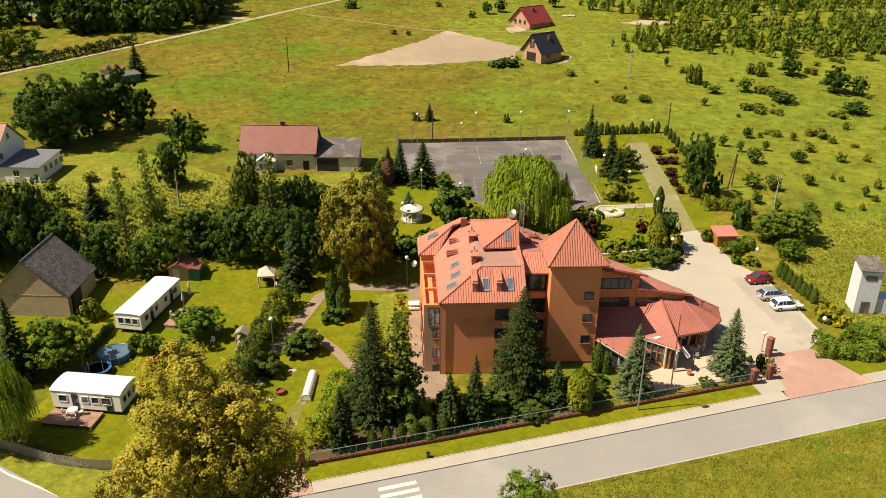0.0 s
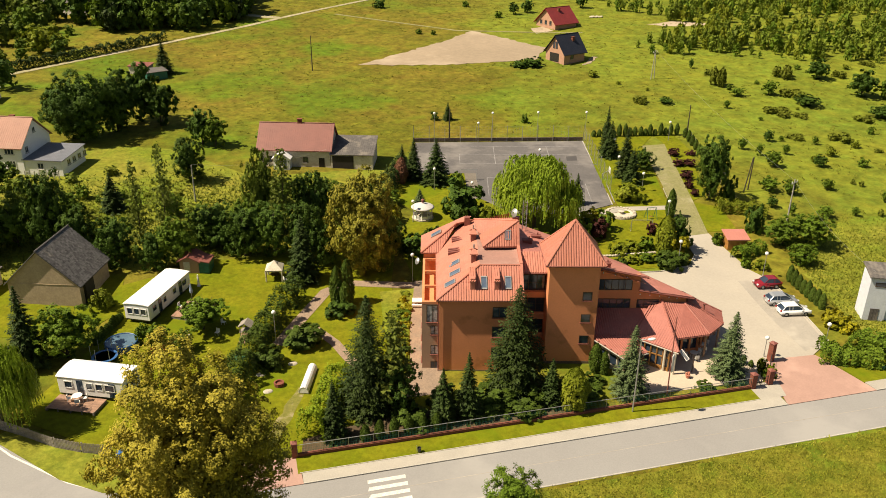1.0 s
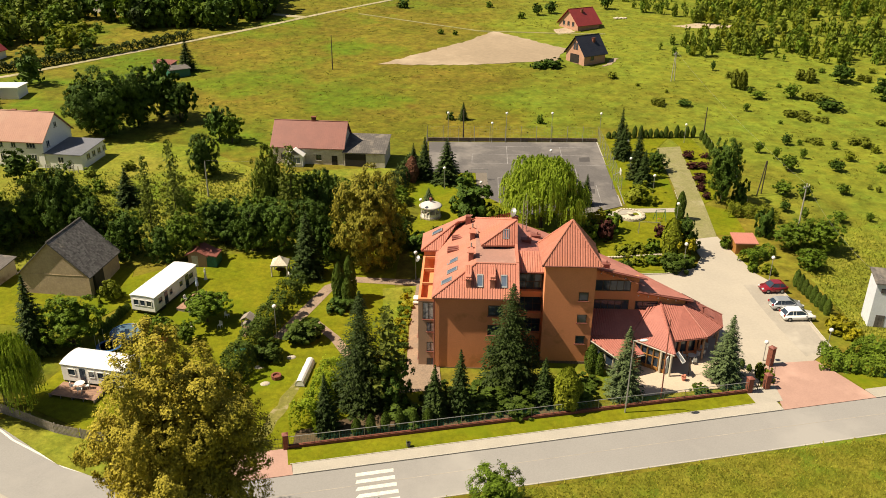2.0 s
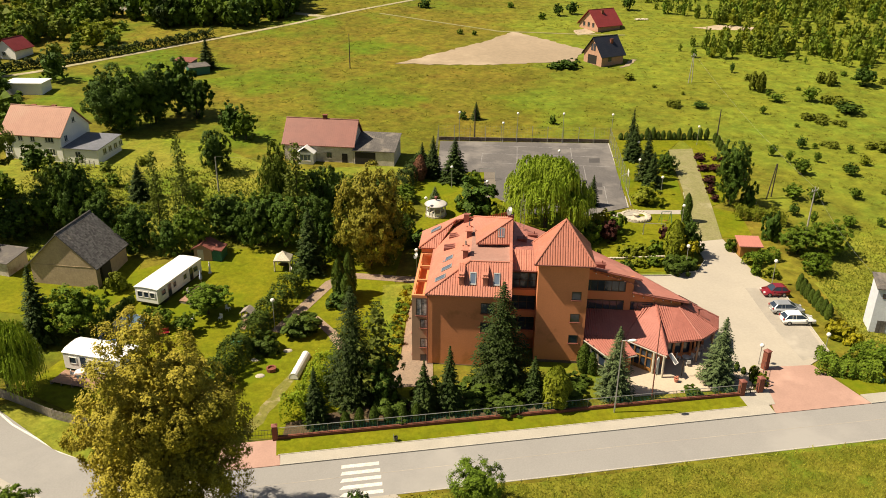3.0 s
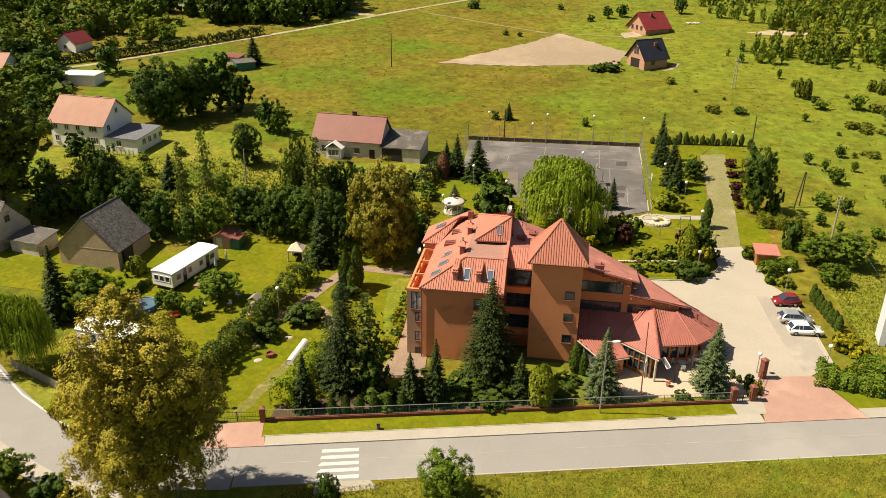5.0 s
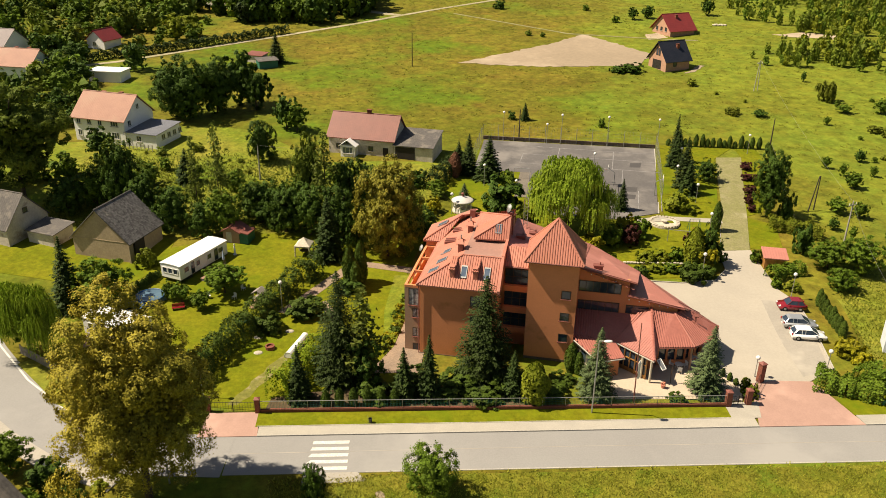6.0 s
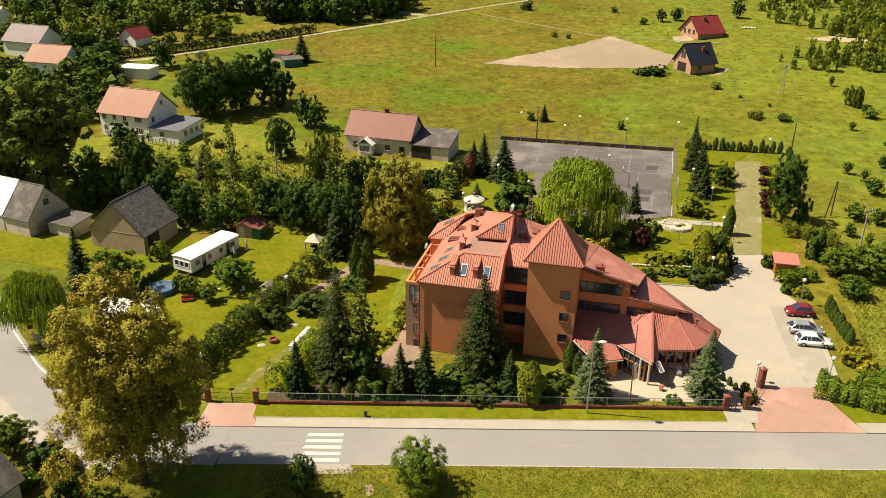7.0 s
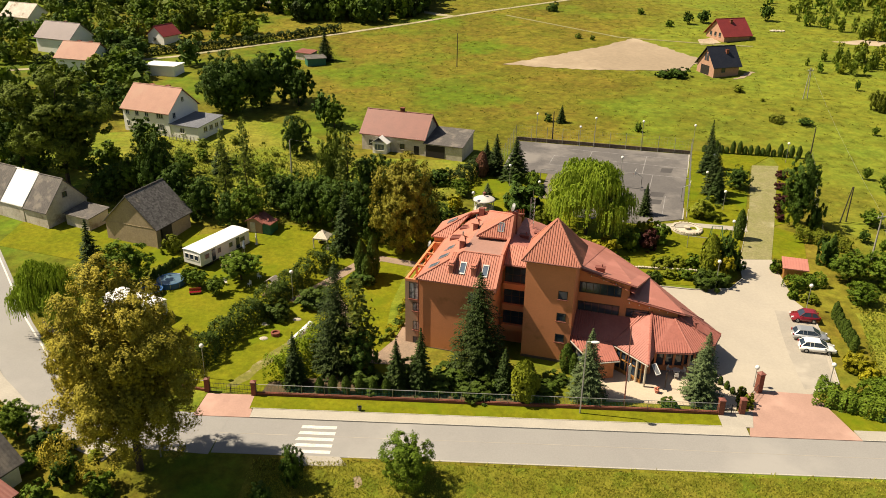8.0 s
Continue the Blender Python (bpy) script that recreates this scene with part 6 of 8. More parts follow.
for y in (-2.5, -0.85, 0.85, 2.5):
    for i in range(8):
        rod(bm, (prof[i][0] * 1.02, y, prof[i][1] * 1.02 + 0.1), (prof[i + 1][0] * 1.02, y, prof[i + 1][1] * 1.02 + 0.1), 0.03, 4)
part("hoop", bm, M_WHITEFRAME, tun)
for x, y in ((3.4, 79.6), (4.0, 76.0), (7.2, 81.0)):
    bm = BM()
    ball(bm, (0, 0, 0.05), 0.45, 1.3, 1, 0.35, 10, 6)
    st = tagged(part("garden_stone", bm, M_STONE), "flat pale stone lying in the lawn", "stone")
    st.location = (x, y, ground(x, y))


# ---- cars ----
def car(name, x, y, rz, paint, label, length=4.35, estate=True):
    z = ground(x, y) + 0.09
    c = thing(name, pose(x, y, z, 0, 0, rz), label, "car")
    L, W = length / 2, 0.88
    # side outline from tail to nose: sills, bonnet, screen, roof
    low = [(-L, 0.45), (-L + 0.05, 0.78), (-L + 0.12, 0.95), (L - 1.25, 0.95), (L - 0.45, 0.82), (L - 0.08, 0.66), (L, 0.42), (L - 0.08, 0.26), (-L + 0.08, 0.26)]
    bm = BM()
    rings = []
    for s in (-1, 1):
        for inset, yy in ((0.10, W), (0.0, W - 0.08)):
            rings.append([bm.verts.new((px * (1 - inset * 0.04), s * yy if inset else s * (W - 0.0), pz if inset == 0 else pz)) for px, pz in low])
    a, b = rings[1], rings[3]
    for r in (rings[0], rings[2]):
        for v in r:
            bm.verts.remove(v)
    bm.faces.new(a)
    bm.faces.new(b[::-1])
    n = len(low)
    for i in range(n):
        bm.faces.new((a[i], b[i], b[(i + 1) % n], a[(i + 1) % n]))
    bmesh.ops.bevel(bm, geom=bm.edges[:], offset=0.07, segments=2, affect="EDGES")
    part("body", bm, paint, c, smooth=True)
    rear = -L + 0.18
    cab = [(rear - 0.04, 0.93), (rear + 0.42, 1.36), (rear + 0.75, 1.46), (0.2, 1.47), (L - 1.0, 0.93)]
    bm = BM()
    lo_in, hi_in = W - 0.05, W - 0.22
    a = [bm.verts.new((px, -(lo_in if pz < 1 else hi_in), pz)) for px, pz in cab]
    b = [bm.verts.new((px, (lo_in if pz < 1 else hi_in), pz)) for px, pz in cab]
    bm.faces.new(a)
    bm.faces.new(b[::-1])
    for i in range(5):
        bm.faces.new((a[i], b[i], b[(i + 1) % 5], a[(i + 1) % 5]))
    part("glasshouse", bm, M_GLASS, c, "dark car window band")
    bm = BM()
    slab(bm, [(rear + 0.36, -hi_in - 0.01, 1.38), (rear + 0.7, -hi_in - 0.01, 1.49), (0.24, -hi_in - 0.01, 1.50), (0.24, hi_in + 0.01, 1.50), (rear + 0.7, hi_in + 0.01, 1.49), (rear + 0.36, hi_in + 0.01, 1.38)], 0.05)
    for s in (-1, 1):
        for x0, x1 in ((-0.6, -0.55), (rear + 0.95, rear + 1.01)):
            p = [(x0, s * (lo_in + 0.015), 0.92), (x1, s * (lo_in + 0.015), 0.92), (x1, s * (hi_in + 0.015), 1.47), (x0, s * (hi_in + 0.015), 1.47)]
            bm.faces.new([bm.verts.new(q) for q in p])
        rod(bm, (L - 1.0, s * lo_in, 0.93), (0.22, s * hi_in, 1.48), 0.035, 5)
        rod(bm, (rear, s * lo_in, 0.93), (rear + 0.44, s * hi_in, 1.38), 0.06, 5)
    part("roof", bm, paint, c)
    for sx in (-L + 0.82, L - 0.85):
        for s in (-1, 1):
            bm = BM()
            rod(bm, (sx, s * (W - 0.18), 0.32), (sx, s * (W + 0.02), 0.32), 0.32, 18)
            wh = part("wheel", bm, M_RUBBER, c)
            bm = BM()
            rod(bm, (sx, s * (W + 0.0), 0.32), (sx, s * (W + 0.035), 0.32), 0.2, 14, 0.17)
            part("rim", bm, M_RIM, wh)
    for s in (-1, 1):
        bm = BM()
        box(bm, L - 0.22, L - 0.03, s * 0.62 - 0.17, s * 0.62 + 0.17, 0.60, 0.72)
        part("headlight", bm, M_LAMP, c)
        bm = BM()
        box(bm, -L - 0.01, -L + 0.12, s * 0.7 - 0.12, s * 0.7 + 0.12, 0.72, 0.95)
        part("tail_light", bm, M_TAIL, c)
        bm = BM()
        box(bm, L - 1.5, L - 1.32, s * (W + 0.08) - 0.09, s * (W + 0.08) + 0.09, 0.92, 1.04)
        part("wing_mirror", bm, paint, c)
    for s, mt in ((1, M_IRON), (-1, M_WHITEFRAME)):
        bm = BM()
        box(bm, s * L - 0.02, s * L + 0.02, -0.26, 0.26, 0.42, 0.52)
        part("plate_bar", bm, mt, c)
    return c


car("estate_car", 73.5, 77.6, -10, M_CARWHITE, "white estate car parked on the forecourt")
car("estate_car", 73.7, 80.5, -10, M_CARSILVER, "silver estate car parked on the forecourt", 4.4)
car("hatchback", 74.7, 85.2, 172, M_CARRED, "dark red hatchback parked on the forecourt", 3.7)


# ---- poles, lamps, wires ----
def globe_lamp(x, y, h=4.0, label="garden lamp with a white globe on a thin pole"):
    l = thing("globe_lamp", pose(x, y, ground(x, y)), label, "lamp", "globe lamps")
    bm = BM()
    rod(bm, (0, 0, -0.2), (0, 0, h - 0.2), 0.045, 8)
    rod(bm, (0, 0, -0.2), (0, 0, 0.5), 0.08, 8)
    part("pole", bm, M_STEEL, l)
    bm = BM()
    ball(bm, (0, 0, h), 0.27, u=14, v=10)
    part("globe", bm, M_GLOBE, l, "white opal globe", smooth=True)


def utility_pole(x, y, h, label, arm=True, material=None, lean=0.0, frame_legs=False):
    p = thing("utility_pole", pose(x, y, ground(x, y), lean, 0, 25), label, "pole")
    bm = BM()
    if frame_legs:
        rod(bm, (-0.7, 0, -0.3), (-0.12, 0, h), 0.12, 6, 0.09)
        rod(bm, (0.7, 0, -0.3), (0.12, 0, h), 0.12, 6, 0.09)
    else:
        rod(bm, (0, 0, -0.3), (0, 0, h), 0.16, 8, 0.09)
    part("pole", bm, material or M_POLE, p)
    if arm:
        bm = BM()
        box(bm, -0.9, 0.9, -0.06, 0.06, h - 0.75, h - 0.6)
        part("crossarm", bm, M_STEEL, p)
        for xx in (-0.8, 0, 0.8):
            bm = BM()
            rod(bm, (xx, 0, h - 0.6), (xx, 0, h - 0.3), 0.05, 6)
            part("insulator", bm, M_GLOBE, p)
    return p


utility_pole(91.6, 104.0, 7.8, "pale concrete power pole with a crossarm in the meadow")
utility_pole(111.6, 189.5, 7.6, "concrete double pole in the far meadow", frame_legs=True)
utility_pole(24.4, 214.5, 9.2, "dark timber pole in the meadow", arm=False, material=M_DARKPOLE)
utility_pole(97.8, 147.6, 7.0, "dark timber pole at the garden boundary", arm=False, material=M_DARKPOLE)
utility_pole(92.6, 117.5, 6.5, "leaning dark timber pole with a strut", arm=False, material=M_DARKPOLE, lean=4, frame_legs=True)
utility_pole(-4.6, 132.5, 6.5, "grey timber pole in the orchard", arm=False)
utility_pole(46.5, 155.5, 6.5, "dark timber pole behind the court", arm=False, material=M_DARKPOLE)
utility_pole(-5.5, 64.2, 6.0, "thin grey pole in the corner", arm=False)
for x, y, h in ((25.6, 97.9, 4.2), (5.6, 86.0, 4.4), (-0.6, 66.9, 4.4), (36.6, 129.0, 4.0), (41.5, 122.0, 3.8), (75.8, 138.0, 4.0), (73.4, 121.0, 3.4), (71.0, 107.4, 4.2), (65.0, 93.2, 4.4), (71.6, 68.9, 3.6), (76.0, 88.0, 3.8), (63.2, 69.2, 2.7), (86.5, 116.0, 4.4), (92.5, 146.0, 4.0), (52.0, 152.8, 4.2), (72.0, 128.2, 4.0), (30.0, 117.0, 3.6), (57.0, 130.5, 5.6)):
    globe_lamp(x, y, h)
for x, y in ((43.0, 154.6), (55.0, 152.6), (64.5, 151.2), (74.6, 149.4)):
    globe_lamp(x, y, 6.2, "tall court lamp with a white globe")


def street_lamp(x, y, h, label, arm=(0.9, -0.5)):
    l = thing("street_lamp", pose(x, y, ground(x, y)), label, "street lamp", "street lamps")
    bm = BM()
    rod(bm, (0, 0, -0.2), (0, 0, h), 0.09, 8, 0.06)
    rod(bm, (0, 0, h), (arm[0], arm[1], h + 0.35), 0.045, 6)
    part("pole", bm, M_STEEL, l)
    bm = BM()
    ball(bm, (arm[0] * 1.25, arm[1] * 1.25, h + 0.4), 0.38, 1.3, 0.6, 0.35, 10, 6)
    part("lamp_head", bm, M_GLOBE, l, "pale lamp head", smooth=True)


street_lamp(42.4, 62.9, 9.2, "grey street lamp at the fence", (0.6, -0.6))
street_lamp(-0.8, 53.2, 7.0, "grey street lamp beside the big maple", (0.3, -0.9))
fp = thing("flagpole", pose(47.5, 64.6, ground(47.5, 64.6)), "rust-brown flagpole with a furled banner", "flagpole")
bm = BM()
rod(bm, (0, 0, -0.2), (-0.3, -0.2, 10.4), 0.085, 8, 0.05)
part("pole", bm, M_TILE_RED, fp)
bm = BM()
lathe(bm, [(0.05, 3.2), (0.16, 3.5), (0.12, 4.6), (0.18, 5.2), (0.04, 5.6)], 8, (0.15, -0.02))
part("banner", bm, M_WHITEFRAME, fp, "furled pale banner")

# power line along the fence
wires = thing("power_line", pose(0, 0, 0), "thin overhead wires between the poles", "wire")
for p, q in (((91.6, 104.0, 9.0), (111.6, 189.5, 14.4)), ((91.6, 104.0, 9.0), (82.4, 74.6, 7.2)), ((-4.6, 132.5, 9.8), (19.0, 141.0, 8.2))):
    bm = BM()
    P0, P1 = Vector(p), Vector(q)
    pts = [P0.lerp(P1, k / 12) - Vector((0, 0, 1.2 * 4 * (k / 12) * (1 - k / 12))) for k in range(13)]
    for a, b in zip(pts, pts[1:]):
        rod(bm, a, b, 0.012, 3)
    part("wire", bm, M_STEEL, wires)


# ---- fences and gates ----
def front_fence():
    f = thing("front_fence", pose(0, 0, 0), "low red brick wall with a wire-mesh fence and grey rails", "fence")
    x0, x1, n = 6.2, 57.6, 20
    for i in range(n):
        a, b = x0 + (x1 - x0) * i / n, x0 + (x1 - x0) * (i + 1) / n
        ya, yb = 64.0 - 0.35 * i / n, 64.0 - 0.35 * (i + 1) / n
        z = ground(a, ya)
        bm = BM()
        slab(bm, [(a, ya - 0.12, z + 0.42), (b, yb - 0.12, z + 0.42), (b, yb + 0.12, z + 0.42), (a, ya + 0.12, z + 0.42)], 0.9)
        part("wall", bm, M_REDBRICK, f)
        bm = BM()
        slab(bm, [(a, ya - 0.16, z + 0.47), (b, yb - 0.16, z + 0.47), (b, yb + 0.16, z + 0.47), (a, ya + 0.16, z + 0.47)], 0.05)
        part("coping", bm, M_REDBRICK, f)
        bm = BM()
        rod(bm, (a, ya, z + 0.4), (a, ya, z + 1.55), 0.035, 6)
        part("post", bm, M_STEEL, f)
        bm = BM()
        rod(bm, (a, ya, z + 1.5), (b, yb, z + 1.5), 0.035, 6)
        part("rail", bm, M_STEEL, f)
        bm = BM()
        k = a + 0.16
        while k < b:
            rod(bm, (k, ya, z + 0.47), (k, ya, z + 1.48), 0.009, 3)
            k += 0.16
        for zz in (0.7, 1.0, 1.25):
            rod(bm, (a, ya, z + zz), (b, yb, z + zz), 0.009, 3)
        part("mesh_panel", bm, M_GREENPAINT, f)


def brick_pillar(x, y, h, label="red brick gate pillar with a cap", w=0.26, rz=0):
    p = thing("gate_pillar", pose(x, y, ground(x, y), 0, 0, rz), label, "pillar", "brick gate pillars")
    bm = BM()
    box(bm, -w, w, -w, w, -0.3, h)
    part("shaft", bm, M_REDBRICK, p)
    bm = BM()
    rings = [[bm.verts.new((sx * r, sy * r, z)) for sx, sy in ((-1, -1), (1, -1), (1, 1), (-1, 1))] for r, z in ((w + 0.06, h), (w + 0.06, h + 0.08), (0.05, h + 0.25))]
    for a, b in zip(rings, rings[1:]):
        for i in range(4):
            bm.faces.new((a[i], a[(i + 1) % 4], b[(i + 1) % 4], b[i]))
    bm.faces.new(rings[0][::-1])
    bm.faces.new(rings[-1])
    part("cap", bm, M_TILE_RED, p)


def iron_gate(x0, y0, x1, y1, h, label, n=16, name="iron_gate"):
    d = Vector((x1 - x0, y1 - y0))
    g = thing(name, pose(x0, y0, ground(x0, y0), 0, 0, math.degrees(math.atan2(d.y, d.x))), label, "gate")
    L = d.length
    bm = BM()
    for z in (0.12, h - 0.1, h * 0.5):
        rod(bm, (0, 0, z), (L, 0, z), 0.025, 5)
    for xx in (0.02, L / 2 - 0.03, L / 2 + 0.03, L - 0.02):
        rod(bm, (xx, 0, 0.08), (xx, 0, h), 0.03, 5)
    part("gate_frame", bm, M_IRON, g)
    for i in range(n):
        bm = BM()
        rod(bm, (L * (i + 0.5) / n, 0, 0.12), (L * (i + 0.5) / n, 0, h - 0.05 + 0.15 * math.sin(math.pi * (i + 0.5) / n)), 0.014, 4)
        part("bar", bm, M_IRON, g)
    return g


front_fence()
brick_pillar(5.9, 64.05, 1.75)
brick_pillar(0.5, 64.35, 1.75)
iron_gate(0.8, 64.3, 5.6, 64.1, 1.35, "black iron double gate between brick pillars")
brick_pillar(57.9, 63.75, 1.9, w=0.3)
brick_pillar(60.3, 64.0, 1.9, w=0.3)
iron_gate(58.25, 63.8, 60.0, 63.95, 1.3, "dark iron garden gate", 7)
brick_pillar(63.4, 68.2, 2.5, "tall red brick pillar at the drive", 0.32, 20)
iron_gate(60.5, 64.3, 63.2, 67.9, 1.4, "open black iron driveway gate", 12)
wf = thing("west_fence", pose(0, 0, 0), "low red brick wall with dark mesh", "fence")
for i in range(6):
    a, b = 0.2 - i * 2.0, 0.2 - (i + 1) * 2.0
    ya, yb = 64.4 + 0.35 * i, 64.4 + 0.35 * (i + 1)
    z = ground(a, ya)
    bm = BM()
    slab(bm, [(a, ya - 0.12, z + 0.4), (a, ya + 0.12, z + 0.4), (b, yb + 0.12, z + 0.4), (b, yb - 0.12, z + 0.4)], 0.8)
    part("wall", bm, M_REDBRICK, wf)
    bm = BM()
    rod(bm, (a, ya, z + 0.4), (a, ya, z + 1.5), 0.035, 6)
    rod(bm, (a, ya, z + 1.45), (b, yb, z + 1.45), 0.035, 6)
    part("rail", bm, M_STEEL, wf)


def picket_fence(line, h, label, gap=0.12, material=None):
    f = thing("picket_fence", pose(0, 0, 0), label, "fence")
    for (x0, y0), (x1, y1) in zip(line, line[1:]):
        d = Vector((x1 - x0, y1 - y0))
        L = d.length
        m = pose(x0, y0, ground(x0, y0), 0, 0, math.degrees(math.atan2(d.y, d.x)))
        bm = BM()
        box(bm, 0, L, -0.03, 0.03, 0.25, 0.33, m)
        box(bm, 0, L, -0.03, 0.03, h - 0.35, h - 0.27, m)
        part("rail", bm, material or M_GREYWOOD, f)
        n = int(L / gap)
        for i in range(n):
            bm = BM()
            hh = h + 0.05 * random.random()
            box(bm, i * gap, i * gap + gap * 0.72, -0.055, -0.03, 0.05, hh, m)
            part("slat", bm, material or M_GREYWOOD, f)
        bm = BM()
        box(bm, -0.06, 0.06, 0.0, 0.12, -0.3, h + 0.05, m)
        part("post", bm, M_GREYWOOD, f)


picket_fence([(-24.6, 76.6), (-20.2, 73.4), (-17.4, 71.2), (-14.6, 69.7), (-11.6, 68.6)], 1.25, "grey weathered picket fence", 0.16)


def mesh_fence(name, line, h, label, step=3.0, post=0.04, fine=0.5):
    f = thing(name, pose(0, 0, 0), label, "fence")
    for (x0, y0), (x1, y1) in zip(line, line[1:]):
        L = math.hypot(x1 - x0, y1 - y0)
        n = max(1, round(L / step))
        for i in range(n + 1):
            x, y = x0 + (x1 - x0) * i / n, y0 + (y1 - y0) * i / n
            bm = BM()
            rod(bm, (x, y, ground(x, y) - 0.2), (x, y, ground(x, y) + h), post, 5)
            part("post", bm, M_STEEL, f)
        bm = BM()
        k = int(L / fine)
        for i in range(k):
            x, y = x0 + (x1 - x0) * i / k, y0 + (y1 - y0) * i / k
            rod(bm, (x, y, ground(x, y)), (x, y, ground(x, y) + h), 0.006, 3)
        for zz in np.arange(0.2, h + 0.05, fine):
            rod(bm, (x0, y0, ground(x0, y0) + zz), (x1, y1, ground(x1, y1) + zz), 0.006, 3)
        part("wire_mesh", bm, M_STEEL, f)


mesh_fence("court_fence", [(67.4, 121.5), (74.4, 149.6), (38.8, 155.6), (34.0, 134)], 3.4, "tall wire mesh court fence on steel posts", 3.2, 0.05, 0.6)
bm = BM()
for a, b in (((74.3, 149.75), (38.9, 155.75)),):
    q = [(a[0], a[1] - 0.1), (a[0], a[1] + 0.12), (b[0], b[1] + 0.12), (b[0], b[1] - 0.1)]
    slab(bm, [(x, y, ground(x, y) + 0.75) for x, y in q], 1.2)
tagged(part("court_wall", bm, M_PLINTH), "low dark wall along the court", "wall", kind="structure")
mesh_fence("boundary_fence", [(98.6, 148.5), (93.8, 133), (89.5, 121), (86.5, 110)], 1.6, "wire mesh boundary fence", 3.0, 0.04, 0.5)
for x, y, rz in ((66.8, 124.0, -106), (60.5, 128.5, 74)):
    hp = thing("basketball_hoop", pose(x, y, ground(x, y) + 0.1, 0, 0, rz), "grey steel basketball stand with a board", "basketball hoop")
    bm = BM()
    rod(bm, (0, 0, -0.2), (0, 0, 2.6), 0.07)
    rod(bm, (0, 0, 2.6), (0, 1.2, 3.3), 0.06)
    part("post", bm, M_STEEL, hp)
    bm = BM()
    box(bm, -0.8, 0.8, 1.2, 1.26, 2.8, 3.8)
    part("backboard", bm, M_WHITEFRAME, hp)
    bm = BM()
    for k in range(12):
        a, b = 2 * math.pi * k / 12, 2 * math.pi * (k + 1) / 12
        rod(bm, (0.23 * math.cos(a), 1.5 + 0.23 * math.sin(a), 3.05), (0.23 * math.cos(b), 1.5 + 0.23 * math.sin(b), 3.05), 0.015, 4)
    part("ring", bm, M_TILE_RED, hp)


def goal(x, y, rz, w, h, label, material):
    g = thing("goal_frame", pose(x, y, ground(x, y) + 0.08, 0, 0, rz), label, "goal")
    for sx in (-w / 2, w / 2):
        bm = BM()
        rod(bm, (sx, 0, -0.1), (sx, 0, h), 0.05)
        part("post", bm, material, g)
        bm = BM()
        rod(bm, (sx, 0, h), (sx, 1.0, 0), 0.03)
        rod(bm, (sx, 0, 0.02), (sx, 1.0, 0.02), 0.03)
        part("stay", bm, material, g)
    bm = BM()
    rod(bm, (-w / 2, 0, h), (w / 2, 0, h), 0.05)
    part("crossbar", bm, material, g)


goal(58.8, 124.5, -14, 3.0, 2.0, "dark steel goal frame on the court", M_IRON)
goal(44.0, 132.5, 166, 3.0, 2.0, "steel goal frame on the court", M_STEEL)
goal(65.6, 105.9, -14, 3.4, 2.0, "pale green metal goal frame on the lawn", M_STEEL)
sw = thing("garden_swing", pose(69.4, 110.0, ground(69.4, 110)), "green A-frame garden swing", "swing")
for sx in (-0.9, 0.9):
    for sy in (-0.7, 0.7):
        bm = BM()
        rod(bm, (sx, sy, -0.1), (sx * 0.9, 0, 2.1), 0.04)
        part("leg", bm, M_GREENPAINT, sw)
bm = BM()
rod(bm, (-0.85, 0, 2.1), (0.85, 0, 2.1), 0.04)
part("top_bar", bm, M_GREENPAINT, sw)
bm = BM()
box(bm, -0.3, 0.3, -0.15, 0.15, 0.5, 0.54)
rod(bm, (-0.28, 0, 0.5), (-0.28, 0, 2.1), 0.012, 4)
rod(bm, (0.28, 0, 0.5), (0.28, 0, 2.1), 0.012, 4)
part("swing_seat", bm, M_WOOD, sw)


# ---- small things along the street ----
def litter_bin(x, y, material, label):
    b = thing("litter_bin", pose(x, y, ground(x, y) + 0.1) @ Matrix.Diagonal((0.75, 0.75, 0.75, 1)), label, "litter bin")
    bm = BM()
    lathe(bm, [(0.2, 0.0), (0.28, 0.75), (0.24, 0.75), (0.2, 0.5)], 12)
    part("bin_body", bm, material, b)
    bm = BM()
    rod(bm, (-0.33, 0, -0.1), (-0.33, 0, 1.2), 0.03)
    part("post", bm, M_STEEL, b)


litter_bin(18.2, 61.9, M_IRON, "small black litter bin on the verge")
litter_bin(75.6, 63.4, M_GREENPAINT, "green litter bin beside the hedge")
bb = thing("dustbin", pose(-10.8, 67.6, ground(-10.8, 67.6)), "blue dustbin by the picket fence", "dustbin")
bm = BM()
box(bm, -0.3, 0.3, -0.3, 0.3, 0, 1.0, bevel=0.05)
part("bin_body", bm, M_BLUE, bb)
bm = BM()
box(bm, -0.34, 0.34, -0.36, 0.34, 1.0, 1.08, bevel=0.02)
part("lid", bm, M_BLUE, bb)
wb = thing("garden_bench", pose(24.4, 91.4, ground(24.4, 91.4) + 0.1, 0, 0, -14) @ Matrix.Diagonal((0.8, 0.9, 0.85, 1)), "white garden bench and table on the terrace", "bench")
for y0 in (-1.1, 0.9):
    bm = BM()
    box(bm, -0.4, 1.4, y0, y0 + 0.4, 0.4, 0.46)
    for sx in (-0.3, 1.3):
        box(bm, sx - 0.04, sx + 0.04, y0, y0 + 0.4, 0, 0.4)
    part("seat", bm, M_WHITEFRAME, wb)
bm = BM()
box(bm, -0.4, 1.4, -0.45, 0.45, 0.7, 0.75)
box(bm, 0.4, 0.6, -0.1, 0.1, 0, 0.7)
part("tabletop", bm, M_WHITEFRAME, wb)
